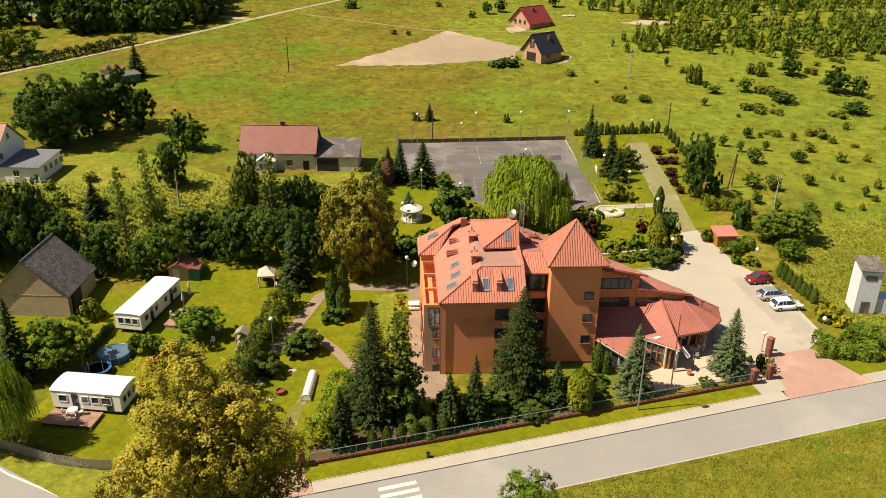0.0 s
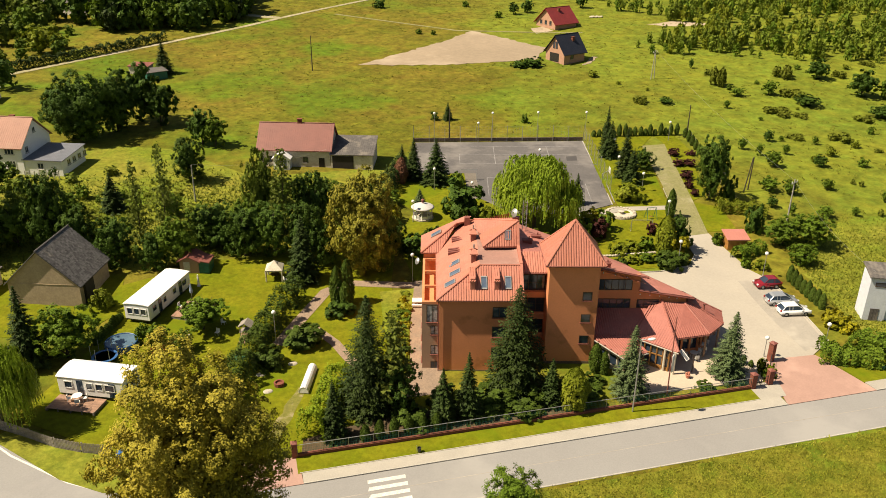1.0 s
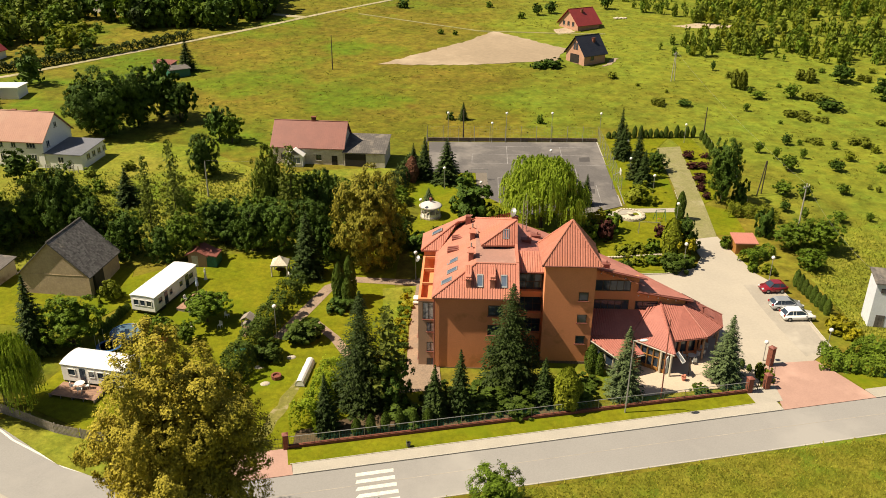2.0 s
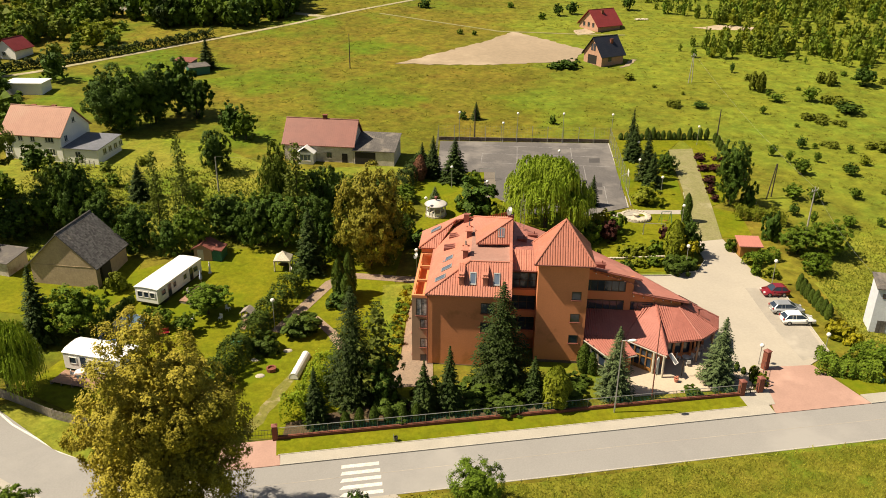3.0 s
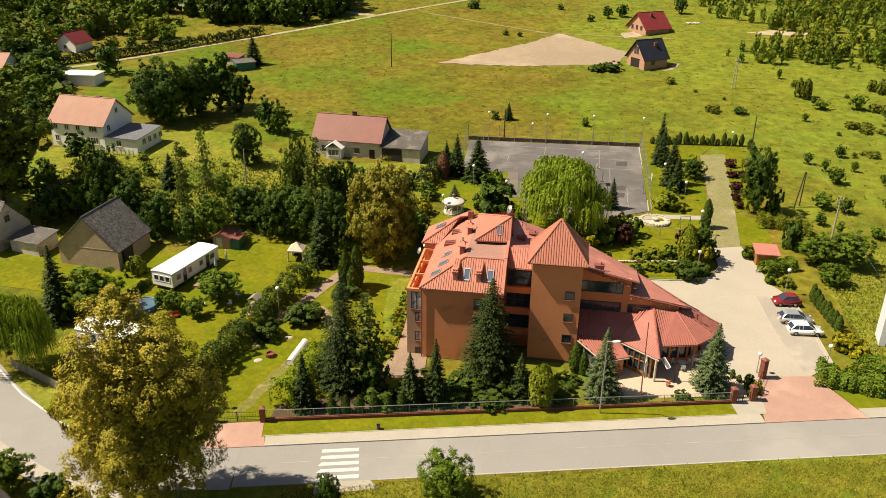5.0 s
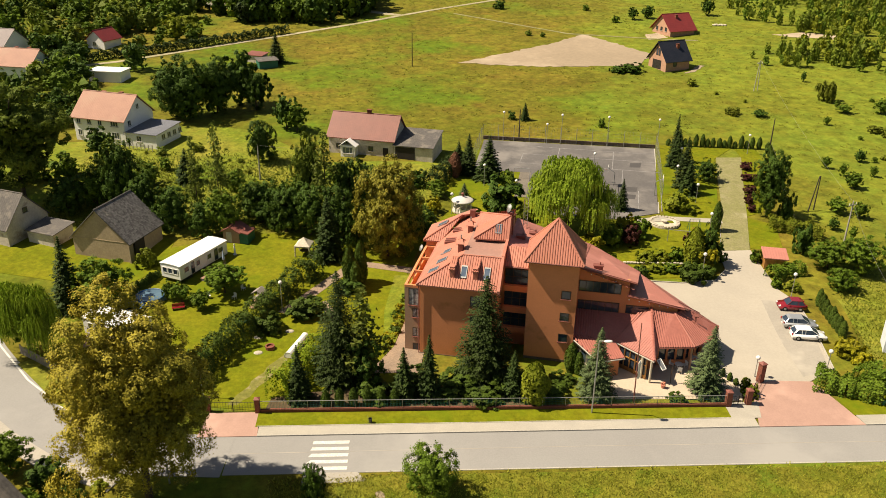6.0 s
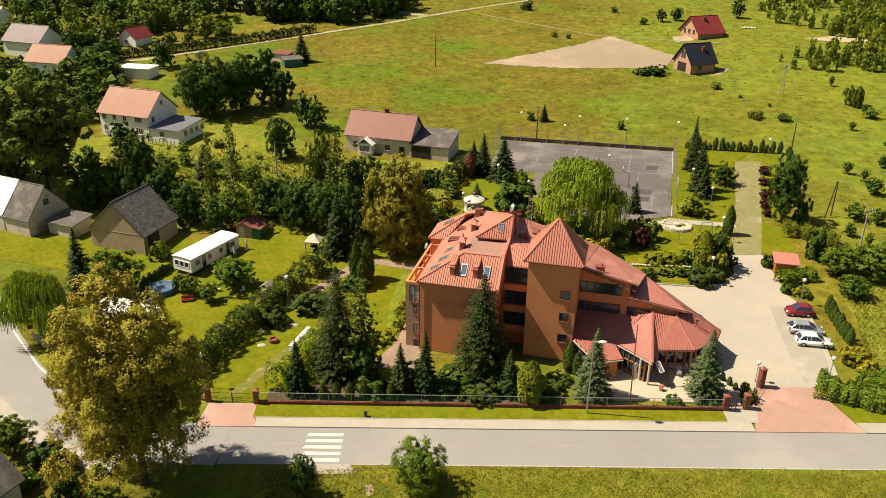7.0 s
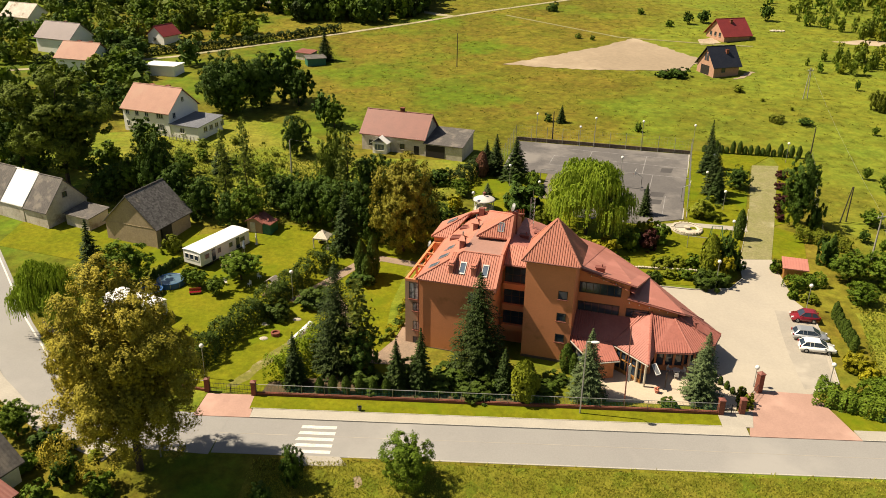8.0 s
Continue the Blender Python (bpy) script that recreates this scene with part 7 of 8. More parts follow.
for k, (x, y) in enumerate(((54.6, 71.0), (56.6, 72.6))):
    garden_table(x, y, ground(x, y) + 0.12, M_WHITEFRAME, "white round table on the restaurant terrace", 0.5)
    for a in (20, 140, 260):
        garden_chair(x + 0.9 * math.cos(radians(a)), y + 0.9 * math.sin(radians(a)), ground(x, y) + 0.12, a - 90)
for x, y in ((51.6, 67.2),):
    pot = thing("flower_pot", pose(x, y, ground(x, y) + 0.12), "terracotta pot full of red flowers", "flower pot", "entrance flower pots")
    bm = BM()
    lathe(bm, [(0.18, 0), (0.28, 0.4), (0.3, 0.42), (0.22, 0.42)], 10)
    part("pot", bm, M_TILE, pot)
    bm = BM()
    for j in range(40):
        a, r = random.random() * 6.3, random.random() * 0.3
        ball(bm, (r * math.cos(a), r * math.sin(a), 0.5 + 0.25 * random.random()), 0.07, u=5, v=3)
    part("flowers", bm, M_FLOWER, pot)
low_wall = thing("retaining_wall", pose(60.5, 98.6, ground(60.5, 98.6), 0, 0, -4), "low pale dry-stone retaining wall", "wall")
for i in range(26):
    bm = BM()
    box(bm, -6.5 + i * 0.5, -6.05 + i * 0.5, -0.2, 0.2, -0.2, 0.35 + 0.12 * random.random(), bevel=0.05)
    part("stone", bm, M_STONE, low_wall)


# ---- plants ----
rng = np.random.default_rng(7)


def cards(centres, normals, size, aspect=1.0, up=None):
    """Small pointed leaves at the given places and facings."""
    n = len(centres)
    c = np.asarray(centres)
    nn = np.asarray(normals)
    nn = nn / (np.linalg.norm(nn, axis=1, keepdims=True) + 1e-9)
    ref = rng.normal(size=(n, 3)) if up is None else np.asarray(up)
    a = np.cross(nn, ref)
    a /= np.linalg.norm(a, axis=1, keepdims=True) + 1e-9
    b = np.cross(nn, a)
    s = (np.asarray(size) * np.ones(n))[:, None]
    root = c + b * s * aspect * 0.6
    v = np.stack((c - b * s * aspect, root - a * s, root + a * s), 1).reshape(-1, 3)
    f = (np.arange(n) * 3)[:, None] + np.array([[0, 1, 2]])
    return v, f


def soup(name, vf, material):
    vs, fs, k = [], [], 0
    for v, f in vf:
        vs.append(v)
        fs.append(f + k)
        k += len(v)
    v, f = np.concatenate(vs), np.concatenate(fs)
    me = bpy.data.meshes.new(name)
    me.vertices.add(len(v))
    me.vertices.foreach_set("co", v.astype(np.float32).ravel())
    me.loops.add(f.size)
    me.loops.foreach_set("vertex_index", f.astype(np.int32).ravel())
    me.polygons.add(len(f))
    me.polygons.foreach_set("loop_start", np.arange(0, f.size, 3, dtype=np.int32))
    me.update(calc_edges=True)
    me.materials.append(material)
    return me


def sphere_points(n):
    p = rng.normal(size=(n, 3))
    return p / np.linalg.norm(p, axis=1, keepdims=True)


def lobed_crown(n, lobes, leaf, flat=1.0, spread=0.62, lobe_r=(0.26, 0.42), clump=(0.26, 0.44)):
    """Leaves on the outer shells of many overlapping lobes; fits a crown of radius 1 round the origin, heights 0 to 2."""
    n, leaf = int(n * 1.7), leaf / 1.3
    k0 = np.arange(lobes) + 0.5
    el, az = np.arccos(1 - 2 * k0 / lobes), k0 * 2.39996
    cs = np.stack((np.sin(el) * np.cos(az), np.sin(el) * np.sin(az), np.cos(el)), 1) + rng.normal(size=(lobes, 3)) * 0.13
    rs = rng.uniform(*lobe_r, lobes) * 1.12
    cs *= (spread * np.where(rng.random(lobes) < 0.72, rng.uniform(0.82, 1.06, lobes), rng.uniform(0.4, 0.8, lobes)))[:, None]
    cs[:, 2] *= flat
    per = (2.6 * n * rs ** 2 / np.sum(rs ** 2)).astype(int)
    P, Q = [], []
    for c, r, k in zip(cs, rs, per):
        m = max(5, k // 90)
        d = sphere_points(m)
        size = r * rng.uniform(*clump, m)
        pick = rng.integers(0, m, k)
        e = sphere_points(k)
        P.append(c + (d[pick] * r * 0.84 + e * (size[pick] * rng.uniform(0.3, 1.05, k))[:, None]) * np.array([1, 1, 0.85]))
        Q.append(d[pick] * 0.6 + e * 0.4 + rng.normal(size=(k, 3)) * 0.36)
    P, Q = np.concatenate(P), np.concatenate(Q)
    deep = np.ones(len(P), bool)
    for c, r in zip(cs, rs):
        deep &= np.sum(((P - c) / np.array([1, 1, 0.85])) ** 2, 1) > (0.72 * r) ** 2
    P, Q = P[deep], Q[deep]
    keep = rng.permutation(len(P))[:int(n * 0.93)]
    P, Q = P[keep], Q[keep]
    Q = Q + P / (np.linalg.norm(P, axis=1, keepdims=True) + 0.05) * 0.55 + np.array([0, 0, 0.28])
    # oversized leaves hidden in the crown, added to stop sunlight passing through
    inner = sphere_points(n // 14) * rng.uniform(0.3, 0.8, (n // 14, 1)) * spread
    P, Q = np.concatenate((P, inner * np.array([1, 1, flat]))), np.concatenate((Q, rng.normal(size=inner.shape)))
    lo, hi = np.percentile(P[:, 2], 0.5), np.percentile(P[:, 2], 99.7)
    P[:, 2] = np.clip((P[:, 2] - lo) / (hi - lo), -0.01, 1.02) * 2
    P[:, :2] /= np.percentile(np.hypot(P[:, 0], P[:, 1]), 98.5) * 1.06
    size = leaf * rng.uniform(0.6, 1.35, len(P))
    size[-len(inner):] *= 2.2
    return cards(P, Q, size, 1.25)


def limbs(h, r, crown_from, n=7, trunk=0.18, seed=0):
    """Tapered trunk with forked limbs."""
    rr = random.Random(seed)
    bm = BM()
    pts = [(0, 0, -0.3), (0.03 * r, 0.02 * r, h * 0.3), (0.0, 0.05 * r, h * 0.6), (0.04 * r, 0, h * 0.9)]
    rad = [trunk, trunk * 0.8, trunk * 0.5, trunk * 0.12]
    for i in range(3):
        rod(bm, pts[i], pts[i + 1], rad[i], 7, rad[i + 1])
    for i in range(n):
        a = 2 * math.pi * (i + rr.random() * 0.6) / n
        z0 = h * (crown_from + (0.8 - crown_from) * i / n)
        L = r * (0.9 - 0.4 * i / n)
        p = Vector((0, 0, z0))
        q = p + Vector((math.cos(a) * L * 0.5, math.sin(a) * L * 0.5, L * 0.45))
        e = q + Vector((math.cos(a + 0.3) * L * 0.4, math.sin(a + 0.3) * L * 0.4, L * 0.3))
        rod(bm, p, q, trunk * 0.4, 5, trunk * 0.22)
        rod(bm, q, e, trunk * 0.22, 5, trunk * 0.06)
    return bm


def tree_kind(name, crown_mesh, trunk_bm, bark, label):
    """A template tree: an empty with a trunk and a crown; placed by plant()."""
    ob = thing(name, pose(0, 0, -900), label, "tree")
    if trunk_bm is not None:
        part("trunk", trunk_bm, bark, ob)
    cr = new("crown", crown_mesh)
    cr.parent = ob
    return ob


TEMPLATES = []


def plant(t, x, y, h, r, base=1.0, label="", category="", group="", sink=0.0, turn=None):
    """A copy of a template whose crown is base tall and 1 wide in radius."""
    m = pose(x, y, ground(x, y) - sink, 0, 0, random.uniform(0, 360) if turn is None else turn) @ Matrix.Diagonal((r, r, h / base, 1))
    c = copy_thing(t, pose(0, 0, 0))
    c.matrix_basis = m
    return tagged(c, label, category, group)


def broadleaf(material, n, lobes, leaf, label, trunk=True, lift=0.25, flat=1.0, name="tree", spread=0.62, lobe_r=(0.26, 0.42), clump=(0.26, 0.44)):
    v, f = lobed_crown(n, lobes, leaf, flat, spread=spread, lobe_r=lobe_r, clump=clump)
    v[:, 2] = lift + (v[:, 2] / 2.0) * (1 - lift)
    me = soup("crown", [(v, f)], material)
    t = tree_kind(name, me, limbs(0.85, 0.8, lift * 0.9, 7, 0.045) if trunk else None, M_BARK, label)
    TEMPLATES.append(t)
    return t


def spruce_mesh(material, levels, per, leaf, droop=0.35, tip=0.02, sparse=1.0, taper=0.9, skirt=0.03):
    """Whorls of drooping boughs carrying flat needle sprays to both sides; radius 1, height 1."""
    P, Q, S, U = [], [], [], []
    for i in range(levels):
        f = i / (levels - 1)
        z = skirt + (0.985 - skirt) * f ** 0.95
        R = max(tip, (1 - f) ** taper)
        k = max(4, int(per * (0.3 + 0.7 * (1 - f))))
        a0 = rng.uniform(0, 6.28)
        for j in range(k):
            a = a0 + 2 * math.pi * j / k + rng.normal() * 0.15
            Lb = R * rng.uniform(0.62, 1.12)
            m = max(3, int(9 * (0.3 + 0.7 * (1 - f)) * sparse * 1.8))
            sag = droop * rng.uniform(0.5, 1.2)
            for q in range(m):
                s = (q + 0.7) / m
                side = 1 if q % 2 else -1
                rr = Lb * s
                off = side * (0.02 + 0.13 * Lb * (1.1 - s))
                zz = z + 0.02 - sag * 0.10 * Lb * s + 0.06 * sag * Lb * s * s
                P.append((rr * math.cos(a) - off * math.sin(a), rr * math.sin(a) + off * math.cos(a), zz + rng.normal() * 0.004))
                Q.append((math.cos(a) * 0.35 + rng.normal() * 0.3, math.sin(a) * 0.35 + rng.normal() * 0.3, 1.0))
                d = a + side * 0.65
                U.append((math.cos(d), math.sin(d), -0.25 * sag))
                S.append(leaf * 0.7 * (0.5 + 0.5 * (1 - f)) * rng.uniform(0.7, 1.3))
    return cards(np.array(P), np.array(Q), np.array(S), 2.0, np.array(U) + rng.normal(size=(len(P), 3)) * 0.15)


def conifer(material, label, levels=44, per=20, leaf=0.085, droop=0.35, sparse=1.0, name="spruce_tree", hz=1.0, taper=0.9):
    v, f = spruce_mesh(material, levels, per, leaf, droop, sparse=sparse, taper=taper)
    q = v.reshape(-1, 3, 3)
    c = q.mean(1, keepdims=True)
    v = (c + (q - c) * np.array([1, 1, 0.3])).reshape(-1, 3)
    me = soup("crown", [(v, f)], material)
    bm = BM()
    rod(bm, (0, 0, -0.05), (0, 0, 0.97), 0.055, 6, 0.006)
    t = tree_kind(name, me, bm, M_BARK, label)
    TEMPLATES.append(t)
    return t


def slender(material, label, name="larch_tree", whorls=30):
    """A thin tree with open feathery boughs through which the ground shows; radius 1, height 1."""
    P, Q = [], []
    for i in range(whorls):
        f = i / (whorls - 1)
        z = 0.12 + 0.86 * f
        for _ in range(5):
            a, L = rng.uniform(0, 6.28), (0.95 - 0.75 * f ** 1.6) * rng.uniform(0.45, 1.05) * min(1, 0.5 + 2 * f)
            k = max(3, int(17 * L))
            t = rng.uniform(0.12, 1, k) ** 0.8
            x = np.stack((L * t * math.cos(a), L * t * math.sin(a), z + 0.03 * t * t - 0.012 * t), 1)
            P.append(x + rng.normal(size=(k, 3)) * np.array([0.075, 0.075, 0.010]))
            Q.append(rng.normal(size=(k, 3)) * 0.6 + np.array([0.4 * math.cos(a), 0.4 * math.sin(a), 0.7]))
    P, Q = np.concatenate(P), np.concatenate(Q)
    v, f = cards(P, Q, 0.07 * rng.uniform(0.6, 1.3, len(P)), 1.3)
    v = v.reshape(-1, 3, 3)
    c = v.mean(1, keepdims=True)
    v = (c + (v - c) * np.array([1, 1, 0.25])).reshape(-1, 3)
    bm = BM()
    rod(bm, (0, 0, -0.05), (0, 0, 0.97), 0.05, 6, 0.006)
    t = tree_kind(name, soup("crown", [(v, f)], material), bm, M_BARK, label)
    TEMPLATES.append(t)
    return t


def column(material, label, n=1400, leaf=0.16, name="thuja", power=0.55, category="shrub"):
    """Narrow pointed evergreen with upright sprays; radius 1, height 1."""
    n, leaf = n * 2, leaf / 1.4
    z = rng.uniform(0.02, 1.0, n) ** 0.95
    R = np.sin(np.pi * np.clip(0.12 + 0.88 * z, 0, 1)) ** power * rng.uniform(0.78, 1.08, n)
    a = rng.uniform(0, 6.28, n) 
    R = R * (1 + 0.12 * np.sin(3 * a + 9 * z))
    P = np.stack((R * np.cos(a), R * np.sin(a), z), 1)
    Q = np.stack((np.cos(a), np.sin(a), np.full(n, 0.5)), 1) + rng.normal(size=(n, 3)) * 0.4
    s = leaf * rng.uniform(0.6, 1.3, n)
    v, f = cards(P, Q, s, 1.0, np.tile((0, 0, 1.0), (n, 1)) + rng.normal(size=(n, 3)) * 0.2)
    v = v.reshape(-1, 3, 3)
    c = v.mean(1, keepdims=True)
    v = (c + (v - c) * np.array([1, 1, 0.35])).reshape(-1, 3)
    t = tree_kind(name, soup("crown", [(v, f)], material), None, M_BARK, label)
    TEMPLATES.append(t)
    return t


def mound(material, label, n=2000, leaf=0.10, lobes=18, name="bush", flat=0.75):
    """A low bush of several lumps that reaches the ground; radius 1, height 1."""
    v, f = lobed_crown(n, lobes, leaf, flat, spread=0.66, lobe_r=(0.28, 0.45))
    z = v[:, 2] / 2
    v[:, 2] = np.clip((z - 0.12) / 0.88, -0.04, 1.1)
    t = tree_kind(name, soup("crown", [(v, f)], material), None, M_BARK, label)
    TEMPLATES.append(t)
    return t


def willow(material, label, strands=3400, name="willow_tree"):
    """A broad dome of arching twigs whose ends hang down in long strands, in tiers; radius 1, height 1."""
    tiers = sphere_points(30)
    tiers[:, 2] = np.abs(tiers[:, 2])
    tiers *= np.array([0.80, 0.80, 0.46]) * rng.uniform(0.68, 1.05, (30, 1))
    tiers[:, 2] += 0.42
    P, Q, S = [], [], []
    for i in range(strands):
        c = tiers[i % 30]
        e = sphere_points(1)[0]
        e[2] = abs(e[2])
        r = rng.uniform(0.17, 0.29)
        t = c + e * r * np.array([1, 1, 0.55])
        L = rng.uniform(0.08, 0.22) + 0.14 * math.hypot(t[0], t[1]) * rng.random()
        k = 12
        for j in range(k):
            s = j / k
            P.append((t[0] + e[0] * 0.09 * math.sqrt(s) + rng.normal() * 0.006, t[1] + e[1] * 0.09 * math.sqrt(s) + rng.normal() * 0.006, max(0.03, t[2] + 0.02 * math.sin(3 * s) - L * s * s * 1.1)))
            Q.append((e[0] + rng.normal() * 0.3, e[1] + rng.normal() * 0.3, 0.8 * (1 - s) + 0.3))
            S.append(0.0155 * rng.uniform(0.7, 1.3))
    v, f = cards(np.array(P), np.array(Q), np.array(S), 1.0, np.tile((0.0, 0.0, 1.0), (len(P), 1)) + rng.normal(size=(len(P), 3)) * 0.15)
    v = v.reshape(-1, 3, 3)
    c = v.mean(1, keepdims=True)
    v = (c + (v - c) * np.array([0.95, 0.95, 1.9])).reshape(-1, 3)
    v2, f2 = lobed_crown(2600, 22, 0.04, 0.6, spread=0.55, lobe_r=(0.22, 0.36))
    v2[:, :2] *= 0.92
    v2[:, 2] = 0.22 + v2[:, 2] * 0.29
    t = tree_kind(name, soup("crown", [(v, f), (v2, f2)], material), limbs(0.7, 0.6, 0.4, 6, 0.05), M_BARK, label)
    TEMPLATES.append(t)
    return t


def hedge(line, w, h, material, label, per=260, leaf=0.16, name="hedge"):
    """A clipped or grown-out hedge along a line: leaves over a lumpy body."""
    P, Q = [], []
    for (x0, y0), (x1, y1) in zip(line, line[1:]):
        L = math.hypot(x1 - x0, y1 - y0)
        n = int(per * 2 * L)
        t = rng.uniform(0, 1, n)
        a = rng.uniform(-0.15, math.pi + 0.15, n)
        lump = 1 + 0.16 * np.sin(t * L * 1.7 + x0) + 0.1 * np.sin(t * L * 4.1) + rng.normal(size=n) * 0.06
        ca, sa = np.cos(a), np.sin(a)
        ca, sa = np.sign(ca) * np.abs(ca) ** 0.6, np.sign(sa) * np.abs(sa) ** 0.6
        off, up = ca * w / 2 * lump, sa * h * lump
        nx, ny = -(y1 - y0) / L, (x1 - x0) / L
        x, y = x0 + (x1 - x0) * t + nx * off, y0 + (y1 - y0) * t + ny * off
        z = np.array([ground(px, py) for px, py in zip(x, y)]) + np.maximum(up, 0)
        P.append(np.stack((x, y, z), 1))
        Q.append(np.stack((nx * ca, ny * ca, sa + 0.2), 1) + rng.normal(size=(n, 3)) * 0.5)
    P, Q = np.concatenate(P), np.concatenate(Q)
    v, f = cards(P, Q, leaf * 0.72 * rng.uniform(0.6, 1.3, len(P)), 1.2)
    me = soup(name, [(v, f)], material)
    return tagged(new(name, me), label, "hedge")


# templates
T_D = [broadleaf(m, n, 40, 0.040, lab, lift=lf, spread=sp, lobe_r=(0.2, 0.36)) for m, n, lf, sp, lab in ((L_DARK, 6800, 0.03, 0.76, "leafy dark green garden tree"), (L_DARK, 6800, 0.06, 0.72, "dense dark green leafy tree"), (L_MID, 6600, 0.03, 0.76, "leafy mid green garden tree"), (L_MID, 6400, 0.0, 0.7, "bushy mid green leafy tree"), (L_OLIVE, 6600, 0.02, 0.74, "leafy olive green tree"))]
T_F = [broadleaf(m, 1900, 30, 0.085, lab, lift=0.02, spread=0.74, lobe_r=(0.16, 0.32)) for m, lab in ((L_DARK, "dark green tree in the meadow"), (L_MID, "mid green tree in the meadow"), (L_OLIVE, "olive green tree in the meadow"))]
T_ROUND = broadleaf(L_MID, 9500, 34, 0.032, "young round roadside tree", lift=0.04, spread=0.62, lobe_r=(0.24, 0.4))
T_APPLE = broadleaf(L_MID, 6000, 34, 0.05, "low spreading green apple tree", lift=0.2, flat=0.8, spread=0.74, lobe_r=(0.16, 0.32))
T_OAK = broadleaf(L_DARK, 30000, 90, 0.025, "huge spreading dark green tree", lift=0.04, spread=0.8, lobe_r=(0.12, 0.26))
T_GREAT = broadleaf(L_OLIVE, 34000, 60, 0.024, "huge spreading green oak tree", lift=0.2, spread=0.84, lobe_r=(0.1, 0.21))
T_MAPLE2 = broadleaf(L_MAPLE2, 22000, 110, 0.027, "tall yellowing garden maple tree", lift=0.03, spread=0.78, lobe_r=(0.15, 0.27), clump=(0.3, 0.5))
T_LIGHT = broadleaf(L_LIGHT, 3000, 26, 0.075, "light green bushy young tree", lift=0.03)
T_BIRCH = broadleaf(L_DARK, 11000, 46, 0.034, "dense dark green birch tree", lift=0.03, spread=0.72, lobe_r=(0.18, 0.32))
T_S = [conifer(L_SPRUCE, "dark green pointed spruce tree", 28, 16, 0.10, 0.5, 1.4, taper=0.8), conifer(L_SPRUCE, "dark green drooping spruce tree", 32, 15, 0.095, 0.8, 1.4, taper=0.75)]
T_BIGS = conifer(L_SPRUCE, "tall dense dark green spruce", 46, 22, 0.052, 0.9, 1.5, taper=0.62)
T_BLUE = conifer(L_BLUE, "silvery blue spruce by the terrace", 34, 22, 0.06, 0.15, 1.6, taper=0.72)
T_LARCH = slender(L_LARCH, "feathery light green larch tree")
T_THUJA = column(L_THUJA, "narrow upright dark green thuja")
T_THUJA_Y = column(L_LIGHT, "upright golden green thuja bush", 1500, 0.17)
T_THUJA_R = column(L_RUST, "dead rust-brown thuja on the lawn", 1200, 0.17)
T_B = mound(L_MID, "round mid green leafy bush")
T_BD = mound(L_DARK, "dense dark green leafy bush")
T_BL = mound(L_LIGHT, "loose light green leafy bush")
T_BY = mound(L_YELLOW, "bright yellow-green leafy bush")
T_BM = mound(L_MAROON, "dark maroon-leaved garden bush")
T_JUN = mound(L_THUJA, "low spreading dark green juniper", 1800, 0.11, 18)
T_LOW = [mound(m, lab, 420, 0.2, 9) for m, lab in ((L_YELLOW, "low yellow-green border shrub"), (L_LIGHT, "low light green border shrub"), (L_YELLOW, "low yellow-green border shrub"), (L_MID, "low mid green border shrub"), (L_THUJA, "low dark green border shrub"))]
T_WEED = mound(L_WEED, "loose pale green scrub among the tall grass", 900, 0.13, 16)
T_W = willow(L_WILLOW, "big weeping willow with hanging light green twigs")

# great yellowing maple beside the road
_v, _f = lobed_crown(80000, 150, 0.0155, 1.0, spread=0.84, lobe_r=(0.10, 0.19), clump=(0.3, 0.5))
_q = _v.reshape(-1, 3, 3)
_c = _q.mean(1, keepdims=True)
_z = np.clip(_c[:, :, 2] / 2, 0, 1)
_az = np.arctan2(_c[:, :, 1], _c[:, :, 0])
_w = np.interp(_z, (0, 0.1, 0.3, 0.5, 0.7, 0.88, 1), (1.55, 1.3, 1.12, 1.06, 1.02, 1.0, 1.0)) * (1 + 0.05 * np.sin(3 * _az + 6 * _z) + 0.04 * np.sin(5 * _az - 9 * _z))
_m = _c * np.stack((_w, _w, np.ones_like(_w)), 2)
_v = (_m + (_q - _c) * np.array([1, 1, 0.65])).reshape(-1, 3)
_v[:, 2] = 0.05 + _v[:, 2] / 2 * 0.95
T_MAPLE = tree_kind("maple_tree", soup("crown", [(_v, _f)], L_MAPLE), limbs(0.62, 0.5, 0.2, 11, 0.06), M_BARK, "great yellowing maple in full leaf by the road bend")
TEMPLATES.append(T_MAPLE)
plant(T_MAPLE, -2.2, 51.2, 22.3, 7.2, turn=40, label="great yellowing maple in full leaf by the road bend")

# trees before the building
for t, x, y, h, r in ((T_BIGS, 31.1, 69.4, 13.4, 4.0), (T_BIGS, 14.5, 70.0, 13.9, 3.7), (T_LARCH, 17.0, 69.0, 12.4, 3.4), (T_D[1], 17.4, 68.6, 6.4, 2.6), (T_S[0], 21.8, 66.2, 6.5, 1.6), (T_S[1], 24.6, 66.2, 8.0, 1.75), (T_S[0], 34.1, 66.2, 5.9, 1.6), (T_BLUE, 43.5, 66.0, 8.8, 2.35), (T_BLUE, 56.3, 66.4, 8.6, 2.45), (T_S[0], 10.2, 66.0, 7.1, 1.6), (T_THUJA_Y, 36.3, 65.0, 5.2, 1.5), (T_THUJA, 41.6, 71.0, 3.9, 0.75), (T_THUJA, 42.4, 70.4, 3.0, 0.6)):
    plant(t, x, y, h, r)
